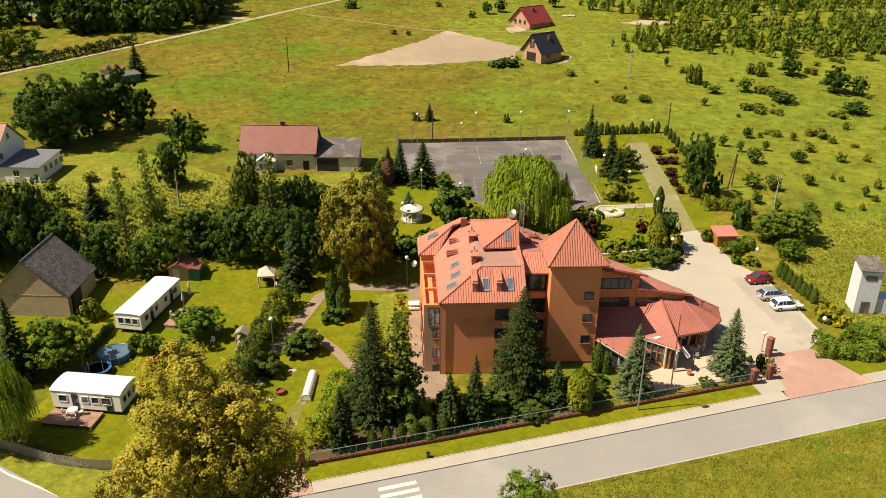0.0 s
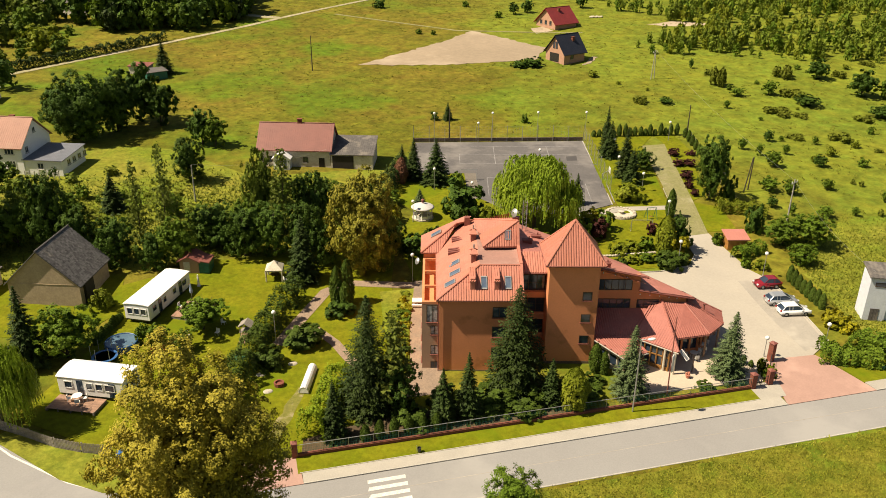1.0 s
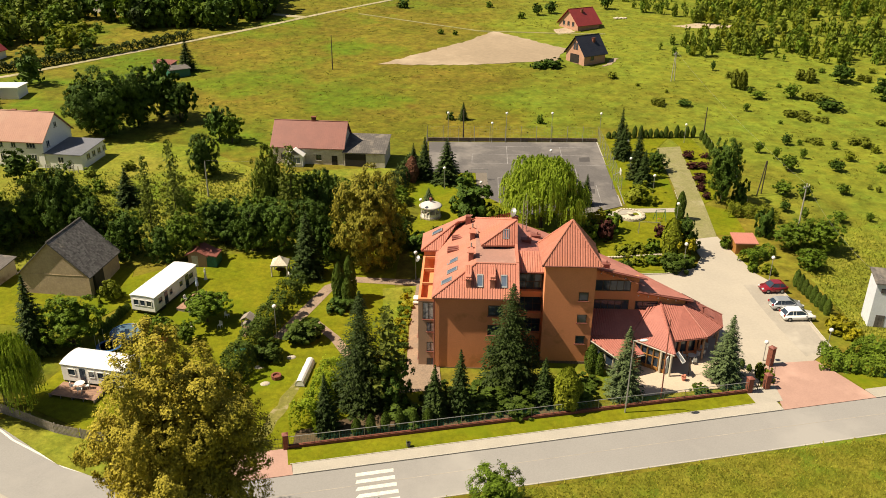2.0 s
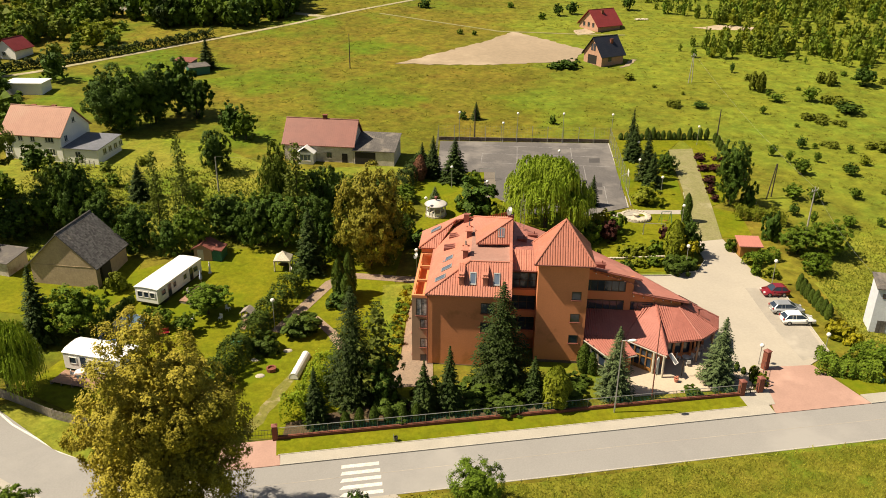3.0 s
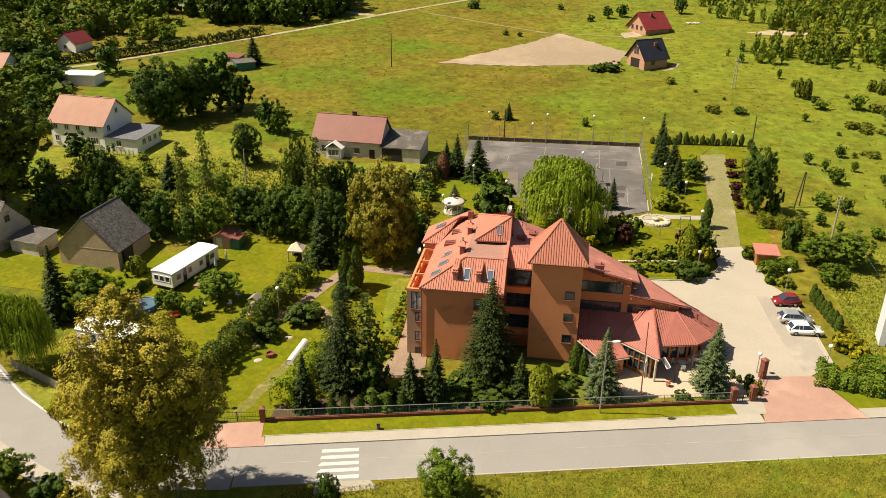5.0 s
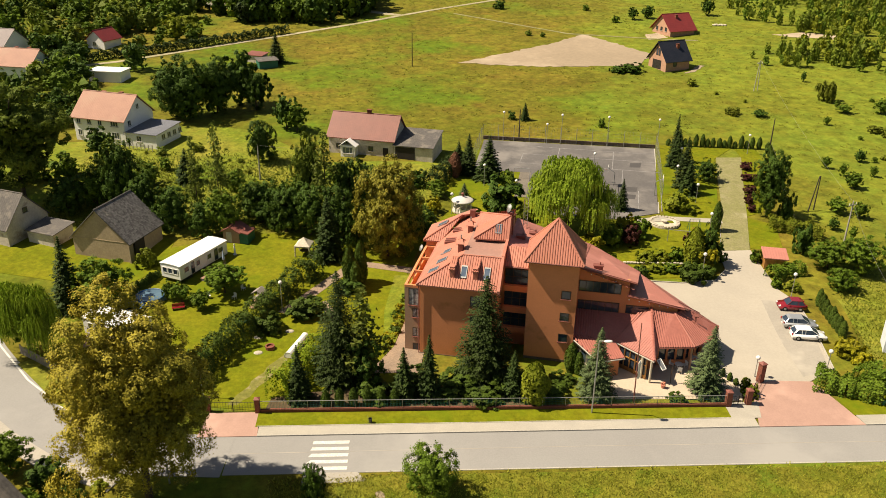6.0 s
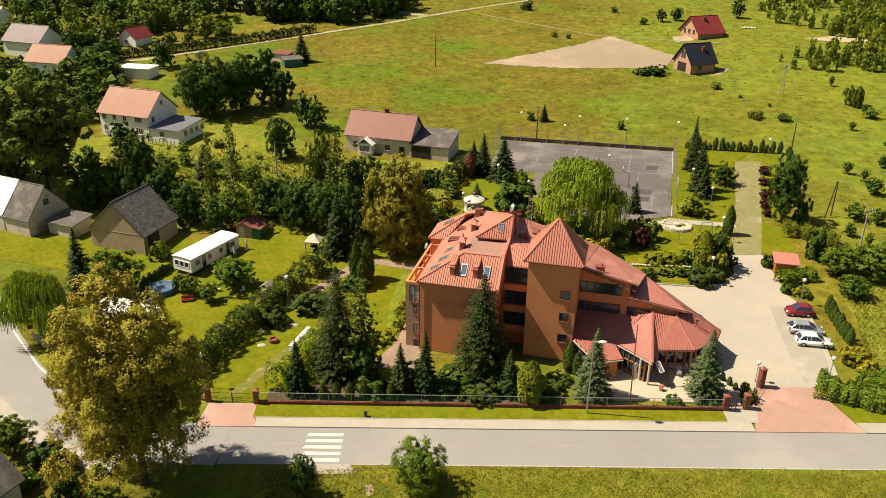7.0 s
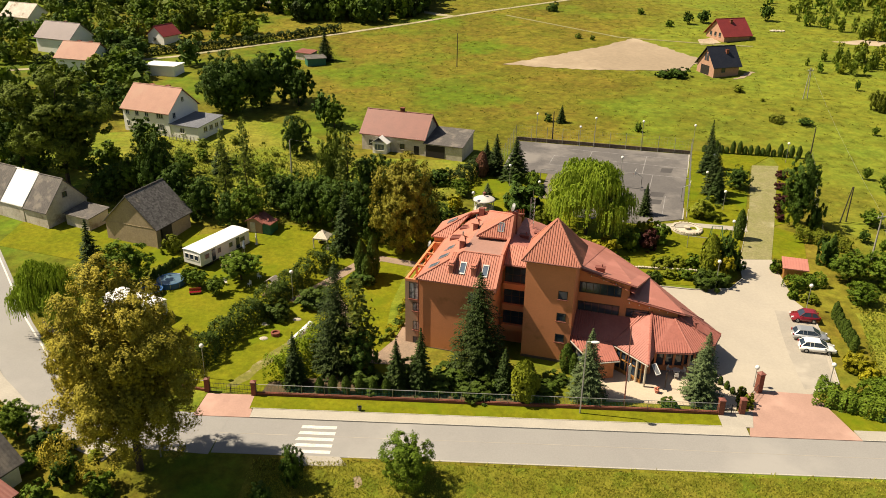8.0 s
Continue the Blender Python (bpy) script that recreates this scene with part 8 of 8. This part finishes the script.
for x, y, h, r in ((28.1, 67.6, 2.6, 3.0), (30.6, 65.6, 2.2, 2.6), (38.6, 66.4, 1.6, 2.0), (40.0, 68.6, 1.2, 1.8), (33.0, 67.6, 2.2, 2.2), (26.0, 66.2, 1.6, 1.8), (18.4, 67.0, 2.0, 2.4), (22.8, 68.6, 2.2, 2.4), (36.8, 67.6, 1.8, 1.9), (9.0, 85.0, 2.9, 2.9), (4.6, 80.9, 2.8, 2.0), (63.8, 93.6, 2.7, 2.4), (66.2, 94.6, 2.1, 1.7), (64.3, 96.0, 1.9, 1.5), (56.2, 94.6, 2.1, 1.2), (31.6, 64.9, 1.2, 1.6), (19.0, 64.9, 1.0, 1.2), (52.4, 64.9, 0.9, 1.2)):
    plant(T_JUN, x, y, h, r)
for x in np.linspace(13.2, 20.8, 6):
    plant(T_THUJA, float(x), 64.9, random.uniform(1.8, 2.6), 0.5, group="thuja row by the fence")
hedge([(7.6, 65.6), (9.0, 68.2), (10.6, 71.4), (12.4, 75.4)], 2.3, 3.3, L_LIME, "tall bright green hedge beside the lawn", 330, 0.15)

# garden trees and bushes
for t, x, y, h, r in ((T_MAPLE2, 19.5, 102.2, 15.6, 5.7), (T_W, 48.4, 110.0, 13.0, 7.0), (T_W, -23.0, 75.8, 10.6, 4.2), (T_THUJA, 14.2, 92.8, 6.2, 0.95), (T_THUJA, 15.7, 94.0, 6.4, 0.95), (T_THUJA, 15.2, 91.6, 4.6, 0.8), (T_BD, 14.4, 91.4, 2.2, 2.4), (T_S[0], 37.8, 132.4, 8.2, 3.0), (T_S[1], 34.2, 134.9, 7.8, 2.2), (T_S[0], 32.4, 136.9, 6.0, 1.6), (T_THUJA_R, 31.5, 133.4, 4.9, 1.1), (T_BD, 38.4, 117.6, 6.2, 4.3), (T_BLUE, 32.5, 122.9, 3.0, 1.3), (T_S[1], 59.4, 118.2, 5.6, 1.4), (T_D[2], 27.7, 124.9, 3.0, 1.9), (T_BY, 26.9, 117.8, 2.8, 1.6), (T_B, 40.9, 129.2, 3.0, 1.4), (T_BL, 41.7, 114.0, 3.0, 2.0)):
    plant(t, x, y, h, r)
for t, x, y, h, r in ((T_S[1], 75.8, 141.5, 9.6, 1.7), (T_S[0], 75.4, 138.7, 7.4, 2.2), (T_S[1], 73.4, 128.2, 9.4, 2.3), (T_S[0], 73.2, 124.8, 6.6, 2.0), (T_D[0], 78.6, 131.0, 4.1, 2.6), (T_BL, 69.4, 118.0, 3.4, 3.0), (T_BIRCH, 83.8, 115.6, 11.6, 3.4), (T_BD, 86.4, 113.9, 4.8, 1.6), (T_BD, 84.1, 102.3, 5.0, 1.9), (T_D[2], 85.4, 96.8, 4.8, 3.4), (T_D[2], 89.4, 95.4, 5.8, 3.9), (T_D[3], 84.2, 90.4, 3.4, 2.5), (T_B, 75.2, 91.2, 1.6, 1.0), (T_B, 75.4, 99.2, 2.0, 1.2), (T_BL, 77.4, 90.4, 1.4, 1.5), (T_THUJA, 73.0, 110.0, 5.1, 0.8), (T_THUJA_Y, 65.0, 97.4, 6.6, 1.4), (T_BY, 66.6, 96.8, 4.4, 2.0), (T_D[0], 67.4, 98.0, 6.6, 2.0), (T_BD, 69.2, 99.6, 3.4, 1.8)):
    plant(t, x, y, h, r)
for t, x, y, h, r in ((T_B, 59.6, 107.8, 3.4, 2.0), (T_BY, 58.2, 109.4, 3.2, 2.0), (T_BM, 57.4, 105.4, 3.4, 1.9), (T_B, 54.8, 105.0, 3.6, 2.2), (T_BY, 50.5, 103.0, 3.0, 2.4), (T_BL, 47.2, 103.6, 3.0, 2.4), (T_BM, 66.9, 104.8, 2.2, 1.2), (T_BL, 58.6, 99.8, 1.8, 1.8), (T_BL, 61.0, 100.4, 1.6, 1.5), (T_B, 63.4, 100.2, 2.0, 1.6), (T_BL, 59.2, 96.6, 1.3, 1.6), (T_B, 61.6, 96.2, 1.6, 1.4), (T_B, 52.5, 97.0, 2.6, 1.5), (T_BD, 57.0, 96.0, 1.0, 1.2)):
    plant(t, x, y, h, r)
for x, y, h, r in ((88.6, 137.0, 1.7, 1.5), (92.3, 136.6, 1.0, 1.2), (86.7, 131.4, 1.5, 1.5), (88.7, 131.0, 1.4, 1.5), (84.6, 124.9, 1.7, 1.6), (82.8, 120.8, 1.6, 1.1), (82.0, 117.4, 1.3, 1.0)):
    plant(T_BM, x, y, h, r)
hedge([(82.0, 110.6), (86, 109.4), (89.4, 106.4)], 2.2, 2.0, L_LIGHT, "grown-out light green hedge at the lawn's end")
hedge([(75.2, 93.6), (78.2, 95.0), (81.0, 95.6)], 2.0, 1.7, L_MID, "shrub hedge before the hut")
hedge([(69.6, 67.7), (72.4, 66.0), (76.0, 64.8), (79.6, 66.6)], 3.0, 2.0, L_MID, "dense rounded green hedge at the drive", 300, 0.17)
hedge([(75.0, 66.8), (78.6, 68.6)], 3.0, 2.0, L_MID, "dense rounded green hedge at the drive", 320, 0.17)
THUJA_A, THUJA_B = (79.0, 85.9), (78.2, 77.9)
for i in range(8):
    f = i / 7
    plant(T_THUJA, THUJA_A[0] + (THUJA_B[0] - THUJA_A[0]) * f, THUJA_A[1] + (THUJA_B[1] - THUJA_A[1]) * f, random.uniform(2.1, 2.7), 0.5, group="thuja row behind the car park")
for x, y, h, r in ((76.4, 73.6, 2.6, 1.6), (77.4, 71.8, 2.2, 1.5)):
    plant(T_BY, x, y, h, r)
for i in range(17):
    f = i / 16
    plant(T_THUJA, 77.5 + 18.5 * f + random.uniform(-0.2, 0.2), 151.4 - 2.4 * f, random.uniform(1.4, 2.9), 0.5, group="thuja row at the lawn's far end")
for i in range(6):
    plant(T_THUJA, 97.2 - 0.7 * i, 147.2 - 2.6 * i, random.uniform(1.6, 2.6), 0.5, group="thuja row at the boundary")
hedge([(6.6, 92.0), (3.6, 85.4), (0.8, 78.4), (-1.6, 72.6), (-2.6, 68.6)], 2.6, 2.9, L_THUJA, "tall dark evergreen hedge through the garden", 330, 0.16)
hedge([(7.0, 93.4), (9.2, 96.6)], 2.4, 3.0, L_THUJA, "tall dark evergreen hedge through the garden", 300, 0.17)
for i in range(12):
    plant(T_THUJA, -15.8 + 0.22 * i, 90.6 + 0.5 * i, random.uniform(1.0, 1.7), 0.36, group="young thuja row by the pool")

# orchard, farm and village trees
for t, x, y, h, r in ((T_S[1], -22.6, 87.4, 10.4, 2.6), (T_D[2], -18.6, 88.6, 7.0, 4.3), (T_APPLE, -3.0, 91.4, 4.7, 3.7), (T_APPLE, -10.2, 89.6, 3.0, 1.2), (T_APPLE, -8.3, 88.8, 3.2, 1.7), (T_APPLE, -5.5, 86.8, 2.9, 1.8), (T_BL, -15.9, 99.6, 2.9, 1.9), (T_D[2], -6.4, 109.8, 7.6, 3.2), (T_D[0], -9.8, 109.2, 6.0, 2.6), (T_D[0], -1.4, 114.4, 7.0, 4.0), (T_D[0], 2.8, 110.6, 8.0, 3.6), (T_D[1], 7.0, 109.4, 8.6, 3.6), (T_D[4], 6.0, 118.6, 13.6, 3.0), (T_LARCH, 9.2, 113.8, 15.0, 3.2), (T_D[1], 12.8, 115.4, 10.6, 3.2), (T_S[1], 10.6, 101.4, 9.8, 2.8), (T_D[1], 11.6, 107.4, 9.4, 3.4), (T_D[0], 14.2, 105.4, 7.4, 2.6), (T_LARCH, -8.0, 114.4, 16.6, 2.7)):
    plant(t, x, y, h, r)
for t, x, y, h, r in ((T_LARCH, -11.9, 115.4, 14.0, 2.4), (T_D[1], -5.7, 142.0, 8.4, 3.3), (T_S[0], -17.6, 131.4, 6.4, 2.4), (T_D[0], 15.4, 121.4, 7.4, 2.9), (T_D[2], 10.0, 128.0, 5.0, 2.6), (T_D[2], 4.0, 118.0, 6.6, 3.2), (T_D[3], -3.0, 117.0, 6.0, 3.2), (T_D[0], -15.4, 111.8, 7.4, 3.5), (T_D[1], -20.4, 115.0, 8.0, 3.0), (T_D[0], -25.0, 118.4, 12.4, 3.9), (T_D[2], -30.0, 120.6, 7.0, 3.4), (T_D[4], -29.4, 127.0, 7.6, 3.8), (T_D[2], -24.0, 130.0, 4.6, 2.6), (T_D[0], -34.0, 118.0, 6.4, 3.6), (T_GREAT, -42.8, 122.0, 21.5, 9.8), (T_D[0], -53.5, 128.0, 15.5, 7.2), (T_F[0], -37.9, 145.5, 6.0, 3.4)):
    plant(t, x, y, h, r)
for t, x, y, h, r in ((T_OAK, -27.2, 169.6, 14.0, 6.8), (T_OAK, -21.0, 174.4, 12.6, 5.4), (T_F[0], -12.4, 176.0, 10.4, 4.2), (T_F[0], -16.6, 181.0, 12.6, 4.6), (T_S[0], -13.6, 219.6, 8.4, 2.9), (T_F[1], -1.1, 160.5, 6.2, 3.1), (T_F[0], -3.6, 162.6, 7.8, 3.0), (T_F[1], 9.8, 158.0, 3.6, 3.2), (T_F[0], -32.7, 178.0, 9.0, 3.6), (T_BD, 21.0, 128.0, 2.8, 2.6), (T_BD, 24.0, 129.4, 3.0, 2.6), (T_D[3], 18.4, 126.0, 4.4, 2.6), (T_D[1], 24.0, 108.0, 5.6, 3.0), (T_D[0], 22.0, 112.0, 6.0, 3.2), (T_BD, 28.4, 106.6, 3.0, 3.0), (T_BD, 32.0, 108.0, 3.2, 2.6), (T_D[3], -8.0, 127.0, 4.0, 2.0)):
    plant(t, x, y, h, r)
hedge([(26.4, 126.2), (29.6, 132.6), (33.0, 139.0)], 2.6, 3.0, L_SPRUCE, "dark grown-out hedge by the farm track", 220, 0.18)
hedge([(40.6, 125.6), (41.6, 130.6)], 1.3, 2.0, L_MID, "clipped hedge at the court corner", 240, 0.14)
for x, y, h, r in ((24.4, 50.9, 5.6, 2.9),):
    plant(T_ROUND, x, y, h, r, label="young round roadside tree")
for x, y, h, r in ((13.4, 49.6, 5.0, 1.5), (11.0, 47.0, 2.4, 1.4)):
    plant(T_D[1], x, y, h, r)
for t, x, y, h, r in ((T_LOW[3], -13.4, 50.6, 1.6, 1.6), (T_LOW[1], -7.2, 52.6, 1.0, 1.0), (T_B, -4.6, 47.4, 2.6, 1.8), (T_D[2], -16.6, 55.2, 4.6, 2.5), (T_BD, -11.8, 53.0, 3.2, 2.3), (T_BD, -8.6, 49.4, 3.4, 1.8), (T_B, -9.6, 46.2, 2.4, 1.6)):
    plant(t, x, y, h, r)


def scatter(kinds, n, xr, yr, h, w, seed, label="", group="", keep=None):
    """Wild bushes and young trees strewn over a region."""
    r = random.Random(seed)
    k = 0
    while k < n:
        x, y = r.uniform(*xr), r.uniform(*yr)
        if keep and not keep(x, y):
            continue
        hh = h[0] + (h[1] - h[0]) * r.random() ** 1.8
        plant(r.choice(kinds), x, y, hh, hh * r.uniform(*w), sink=0.1)
        k += 1


def far_crown(n, lobes, leaf, lift=0.02):
    v, f = lobed_crown(n, lobes, leaf, 1.0, spread=0.72, lobe_r=(0.18, 0.36))
    v[:, 2] = lift + v[:, 2] / 2 * (1 - lift)
    return v, f


FAR = [far_crown(250, 13, 0.17) for _ in range(6)]
SMALL = [far_crown(116, 10, 0.205) for _ in range(6)]


def wood(name, n, xr, yr, h, w, seed, materials, label, keep, crowns=FAR):
    """Strewn far trees, one object for each shade of green."""
    r = random.Random(seed)
    spots = [[] for _ in materials]
    k = 0
    while k < n:
        x, y = r.uniform(*xr), r.uniform(*yr)
        if not keep(x, y):
            continue
        hh = h[0] + (h[1] - h[0]) * r.random() ** 1.4
        spots[k % len(materials)].append((x, y, hh, hh * r.uniform(*w)))
        k += 1
    for m, sp in zip(materials, spots):
        vs = []
        for x, y, hh, rad in sp:
            v, f = crowns[r.randrange(6)]
            a = r.uniform(0, 6.28)
            c, s = math.cos(a), math.sin(a)
            vs.append((np.stack(((v[:, 0] * c - v[:, 1] * s) * rad + x, (v[:, 0] * s + v[:, 1] * c) * rad + y, v[:, 2] * hh + ground(x, y) - 0.1), 1), f))
        tagged(new(name, soup(name, vs, m)), label, "woods", kind="stuff")


# trees round the white shed and along the village edge
for t, x, y, h, r in ((T_OAK, -66.5, 206.0, 8.0, 5.2), (T_F[0], -60.0, 198.5, 6.4, 4.0), (T_F[1], -61.0, 187.0, 6.6, 4.4), (T_F[0], -68.5, 219.5, 6.6, 4.0), (T_F[1], -66.0, 196.0, 7.0, 4.4), (T_F[0], -56.5, 172.5, 6.4, 4.2), (T_F[2], -53.0, 180.0, 5.0, 3.2), (T_F[1], -72.0, 211.0, 6.0, 3.6), (T_F[0], -50.0, 166.5, 4.6, 2.8)):
    plant(t, x, y, h, r)
# scrub on the eastern meadow and the wooded hill
for x, y, h, r in ((104.6, 169.9, 1.6, 2.1), (138.6, 161.9, 2.6, 3.5), (156.1, 181.5, 5.3, 3.5), (157.6, 165.9, 6.6, 4.1), (150.7, 150.6, 3.1, 3.4), (113.6, 141.1, 2.7, 1.2), (114.1, 125.1, 2.5, 1.5), (92.8, 110.1, 2.2, 1.1), (127.3, 196.9, 2.8, 0.8)):
    plant(T_F[0], x, y, h, r, label="dark round wild bush in the meadow")
for x, y, h, r in ((125.8, 172.2, 2.0, 2.1), (117.7, 163.8, 2.0, 0.9), (134.4, 171.3, 3.6, 2.2), (162.4, 162.3, 5.0, 2.7), (104.9, 137.7, 2.5, 1.1), (106.2, 133.6, 2.5, 0.9), (104.9, 126.9, 3.2, 1.9), (112.0, 132.9, 2.2, 0.9), (122.3, 137.1, 1.8, 0.8), (108.1, 114.9, 2.0, 1.3), (96.6, 116.6, 2.6, 2.1), (99.6, 114.3, 2.8, 1.6), (94.2, 106.4, 2.3, 0.8), (99.9, 104.7, 2.0, 1.4), (105.2, 104.0, 1.7, 0.8), (114.6, 107.7, 2.2, 0.8)):
    plant(T_F[1], x, y, h, r, label="mid green wild bush in the meadow")
for x, y, h, r in ((125.9, 180.7, 4.8, 2.6), (128.3, 190.1, 1.9, 1.2), (98.8, 171.2, 1.6, 2.1), (147.8, 184.1, 3.4, 3.2), (139.5, 168.6, 1.8, 3.6), (128.0, 158.0, 1.5, 4.0), (131.8, 154.5, 1.0, 2.0), (163.6, 181.5, 1.8, 2.3), (179.9, 190.1, 1.2, 2.5), (145.0, 149.4, 1.3, 2.7), (129.8, 138.4, 1.8, 3.1), (120.8, 141.6, 1.1, 2.5), (132.4, 130.2, 0.8, 1.2), (114.7, 116.2, 1.0, 0.6), (115.5, 114.9, 1.2, 0.6), (109.5, 102.9, 1.3, 0.6), (114.8, 105.6, 1.3, 0.8), (119.9, 110.4, 2.0, 0.9)):
    for a in (0.4, 2.5, 4.6) if r > 1.9 else (0,):
        k = 0.5 * r if r > 1.9 else 0.0
        plant(T_WEED, x + k * math.cos(a), y + k * math.sin(a), h * random.uniform(0.8, 1.15), 0.55 * r if k else r, sink=0.1)
for t, x, y, h, r in ((T_BD, 84.0, 207.5, 2.4, 3.6), (T_BD, 80.4, 207.0, 2.0, 2.6), (T_S[0], 49.5, 168.0, 4.0, 1.3), (T_BD, 46.6, 168.6, 2.0, 1.1), (T_B, 66.0, 163.0, 2.0, 1.0), (T_B, 62.0, 250.0, 1.6, 1.2), (T_B, 66.0, 248.0, 1.4, 1.0), (T_B, 94.0, 268.0, 2.2, 1.6), (T_F[0], 101.0, 272.0, 4.2, 2.0), (T_F[0], 107.0, 274.0, 4.4, 2.4), (T_BD, 57.0, 292.0, 3.4, 2.4), (T_B, 88.0, 288.0, 2.0, 1.6), (T_F[0], 129.0, 278.0, 6.0, 2.6)):
    plant(t, x, y, h, r)
wood("meadow_scrub", 46, (96, 200), (100, 200), (0.6, 2.0), (0.5, 0.9), 3, [L_MID, L_LIGHT], "low scrub strewn over the meadow", lambda x, y: x > 100 + (150 - y) * 0.1)
wood("hill_wood", 2300, (122, 330), (186, 345), (2.0, 6.6), (0.25, 0.37), 8, [L_HILL, L_LIGHT, L_MID, L_HILL], "young green wood on the hill", lambda x, y: (y > 209 - (x - 133) * 0.37 and (x > 140 or y < 226) and not (x < 150 and 226 < y < 262) and not (150 < x < 300 and 236 < y < 246)) and not (x < 165 and y > 262 and (x + y) % 7 < 4.5), SMALL)
wood("far_wood", 330, (-75, 12), (236, 380), (9, 14.5), (0.36, 0.5), 21, [L_DARK, L_DARK, L_SPRUCE, L_DARK, L_MID], "dark wood beyond the dirt track", lambda x, y: y > np.interp(x, (-75, -60, -44, -30, -10, 8, 12), (292, 290, 284, 268, 265, 282, 292)) and not (math.hypot(x + 47, y - 305) < 13))
wood("village_trees", 230, (-150, -50), (150, 340), (3.5, 9.5), (0.42, 0.62), 23, [L_MID, L_MID, L_OLIVE, L_DARK], "village trees and garden bushes", lambda x, y: (y > 226 + (x + 58) * 0.45 + 10 or y < 210 + (x + 58) * 0.45) and not (y < 163 and x > -62) and math.hypot(x + 76, y - 200) > 10 and math.hypot(x + 93, y - 224) > 12 and math.hypot(x + 67, y - 237) > 9 and not (-64 < x < -46 and 222 < y < 250) and math.hypot(x + 54, y - 200) > 9 and math.hypot(x + 121, y - 255) > 11)
wood("village_gardens", 170, (-135, -40), (205, 305), (2.0, 7.5), (0.45, 0.65), 31, [L_MID, L_LIGHT, L_MID, L_OLIVE], "garden trees and bushes round the village houses", lambda x, y: y > 234 + (x + 58) * 0.62 and all(math.hypot(x - a, y - b) > d for a, b, d in ((-76.5, 204, 10), (-93.5, 228.5, 11), (-68, 240.5, 7), (-122, 260, 11), (-47, 305, 11), (-60, 250, 6), (-100, 268, 9), (-53, 262, 6))))
wood("orchard_bushes", 34, (-66, -22), (112, 152), (2.0, 6.0), (0.45, 0.7), 27, [L_MID, L_MID, L_OLIVE], "overgrown farm trees and bushes", lambda x, y: math.hypot(x + 44, y - 116) > 15 and not (x > -48 and y > 140) and not (x > -32 and y < 118))
wood("orchard_scrub", 130, (-36, 28), (111, 150), (0.5, 2.0), (0.55, 0.95), 29, [L_MID, L_LIGHT, L_WEED, L_OLIVE], "lush scrub among the orchard trees", lambda x, y: not (0 < x < 30 and y > 133) and y > 111 + max(0, x - 14) * 0.3)
hedge([(-95, 211.5), (-74, 220), (-52, 230), (-30, 244.5), (-15, 256)], 1.6, 2.4, L_SPRUCE, "dark thuja hedge along the track", 60, 0.3)
_r = random.Random(5)
for i in range(46):
    f = _r.random()
    x, y = 19.4 + 4.6 * f + _r.uniform(-1.2, 1.0) * (0.5 + 0.5 * f), 76.6 + 18.6 * f
    plant(_r.choice(T_LOW), x, y, _r.uniform(0.3, 0.9), _r.uniform(0.35, 0.85), group="low border shrubs")
# little cones and creepers beside the gate
for x, y, h, r in ((58.9, 70.3, 1.3, 0.32), (59.4, 69.4, 1.2, 0.3), (59.9, 68.5, 1.2, 0.3), (60.3, 67.6, 1.0, 0.3)):
    plant(T_THUJA, x, y, h, r, group="small thujas by the gate path")
for t, x, y, h, r in ((T_BL, 60.9, 66.4, 1.9, 0.8), (T_BL, 61.3, 65.4, 1.6, 0.9), (T_B, 60.7, 65.2, 1.2, 0.7)):
    plant(t, x, y, h, r)


def tufts(name, region, n, size, material, label, keep=None, clump=1, spread=0.0):
    """Grass blades and weeds standing up from the ground, too many to count."""
    x, y = rng.uniform(region[0], region[1], n), rng.uniform(region[2], region[3], n)
    if keep is not None:
        k = keep(x, y)
        x, y = x[k], y[k]
    x, y = np.repeat(x, clump), np.repeat(y, clump)
    n = len(x)
    wide = np.repeat(rng.uniform(0.4, 1.6, n // clump), clump) * spread
    x, y = x + rng.normal(size=n) * wide, y + rng.normal(size=n) * wide
    z = np.array([ground(a, b) for a, b in zip(x, y)]) + size * 0.35
    Q = np.stack((rng.normal(size=n), rng.normal(size=n), np.abs(rng.normal(size=n)) * 0.8 + 0.2), 1)
    v, f = cards(np.stack((x, y, z), 1), Q, size * 0.5 * rng.uniform(0.5, 1.3, n), 2.6, np.tile((0, 0, 1.0), (n, 1)) + rng.normal(size=(n, 3)) * 0.25)
    tagged(new(name, soup(name, [(v, f)], material)), label, "grass", kind="stuff")


tufts("tall_grass", (9, 90, 45, 53.4), 11000, 0.17, L_TALL, "rough tall grass south of the road", clump=7, spread=0.26)
tufts("meadow_weeds", (-40, 210, 68, 330), 7500, 0.15, L_GRASS, "tussocks and tall weeds all over the meadow", keep=lambda x, y: ((x > 80 + np.abs(y - 75) * 0.16) & (y < 152)) | ((y > 157) & ((x > -2) | (y > 185)) & ~((x > 36) & (x < 96) & (y > 212) & (y < 252))), clump=16, spread=0.32)
tufts("orchard_weeds", (-40, 26, 110, 160), 30000, 0.30, L_WEED, "tall weeds in the orchard", keep=lambda x, y: rng.random(len(x)) < np.clip((150 - np.maximum(0, x + 2) * 0.7 - y) / 14, 0, 1) * np.clip((y - 110) / 5, 0, 1))
tufts("lush_grass", (79, 145, 66.5, 106), 44000, 0.22, L_WEED, "lush tall grass beside the car park", keep=lambda x, y: (x > 79 + np.maximum(0, y - 74) * 0.3) & (rng.random(len(x)) < np.clip((106 - y) / 18, 0, 1) * np.clip((145 - x) / 30, 0, 1)))
for t in TEMPLATES:
    for o in (*t.children_recursive, t):
        bpy.data.objects.remove(o)
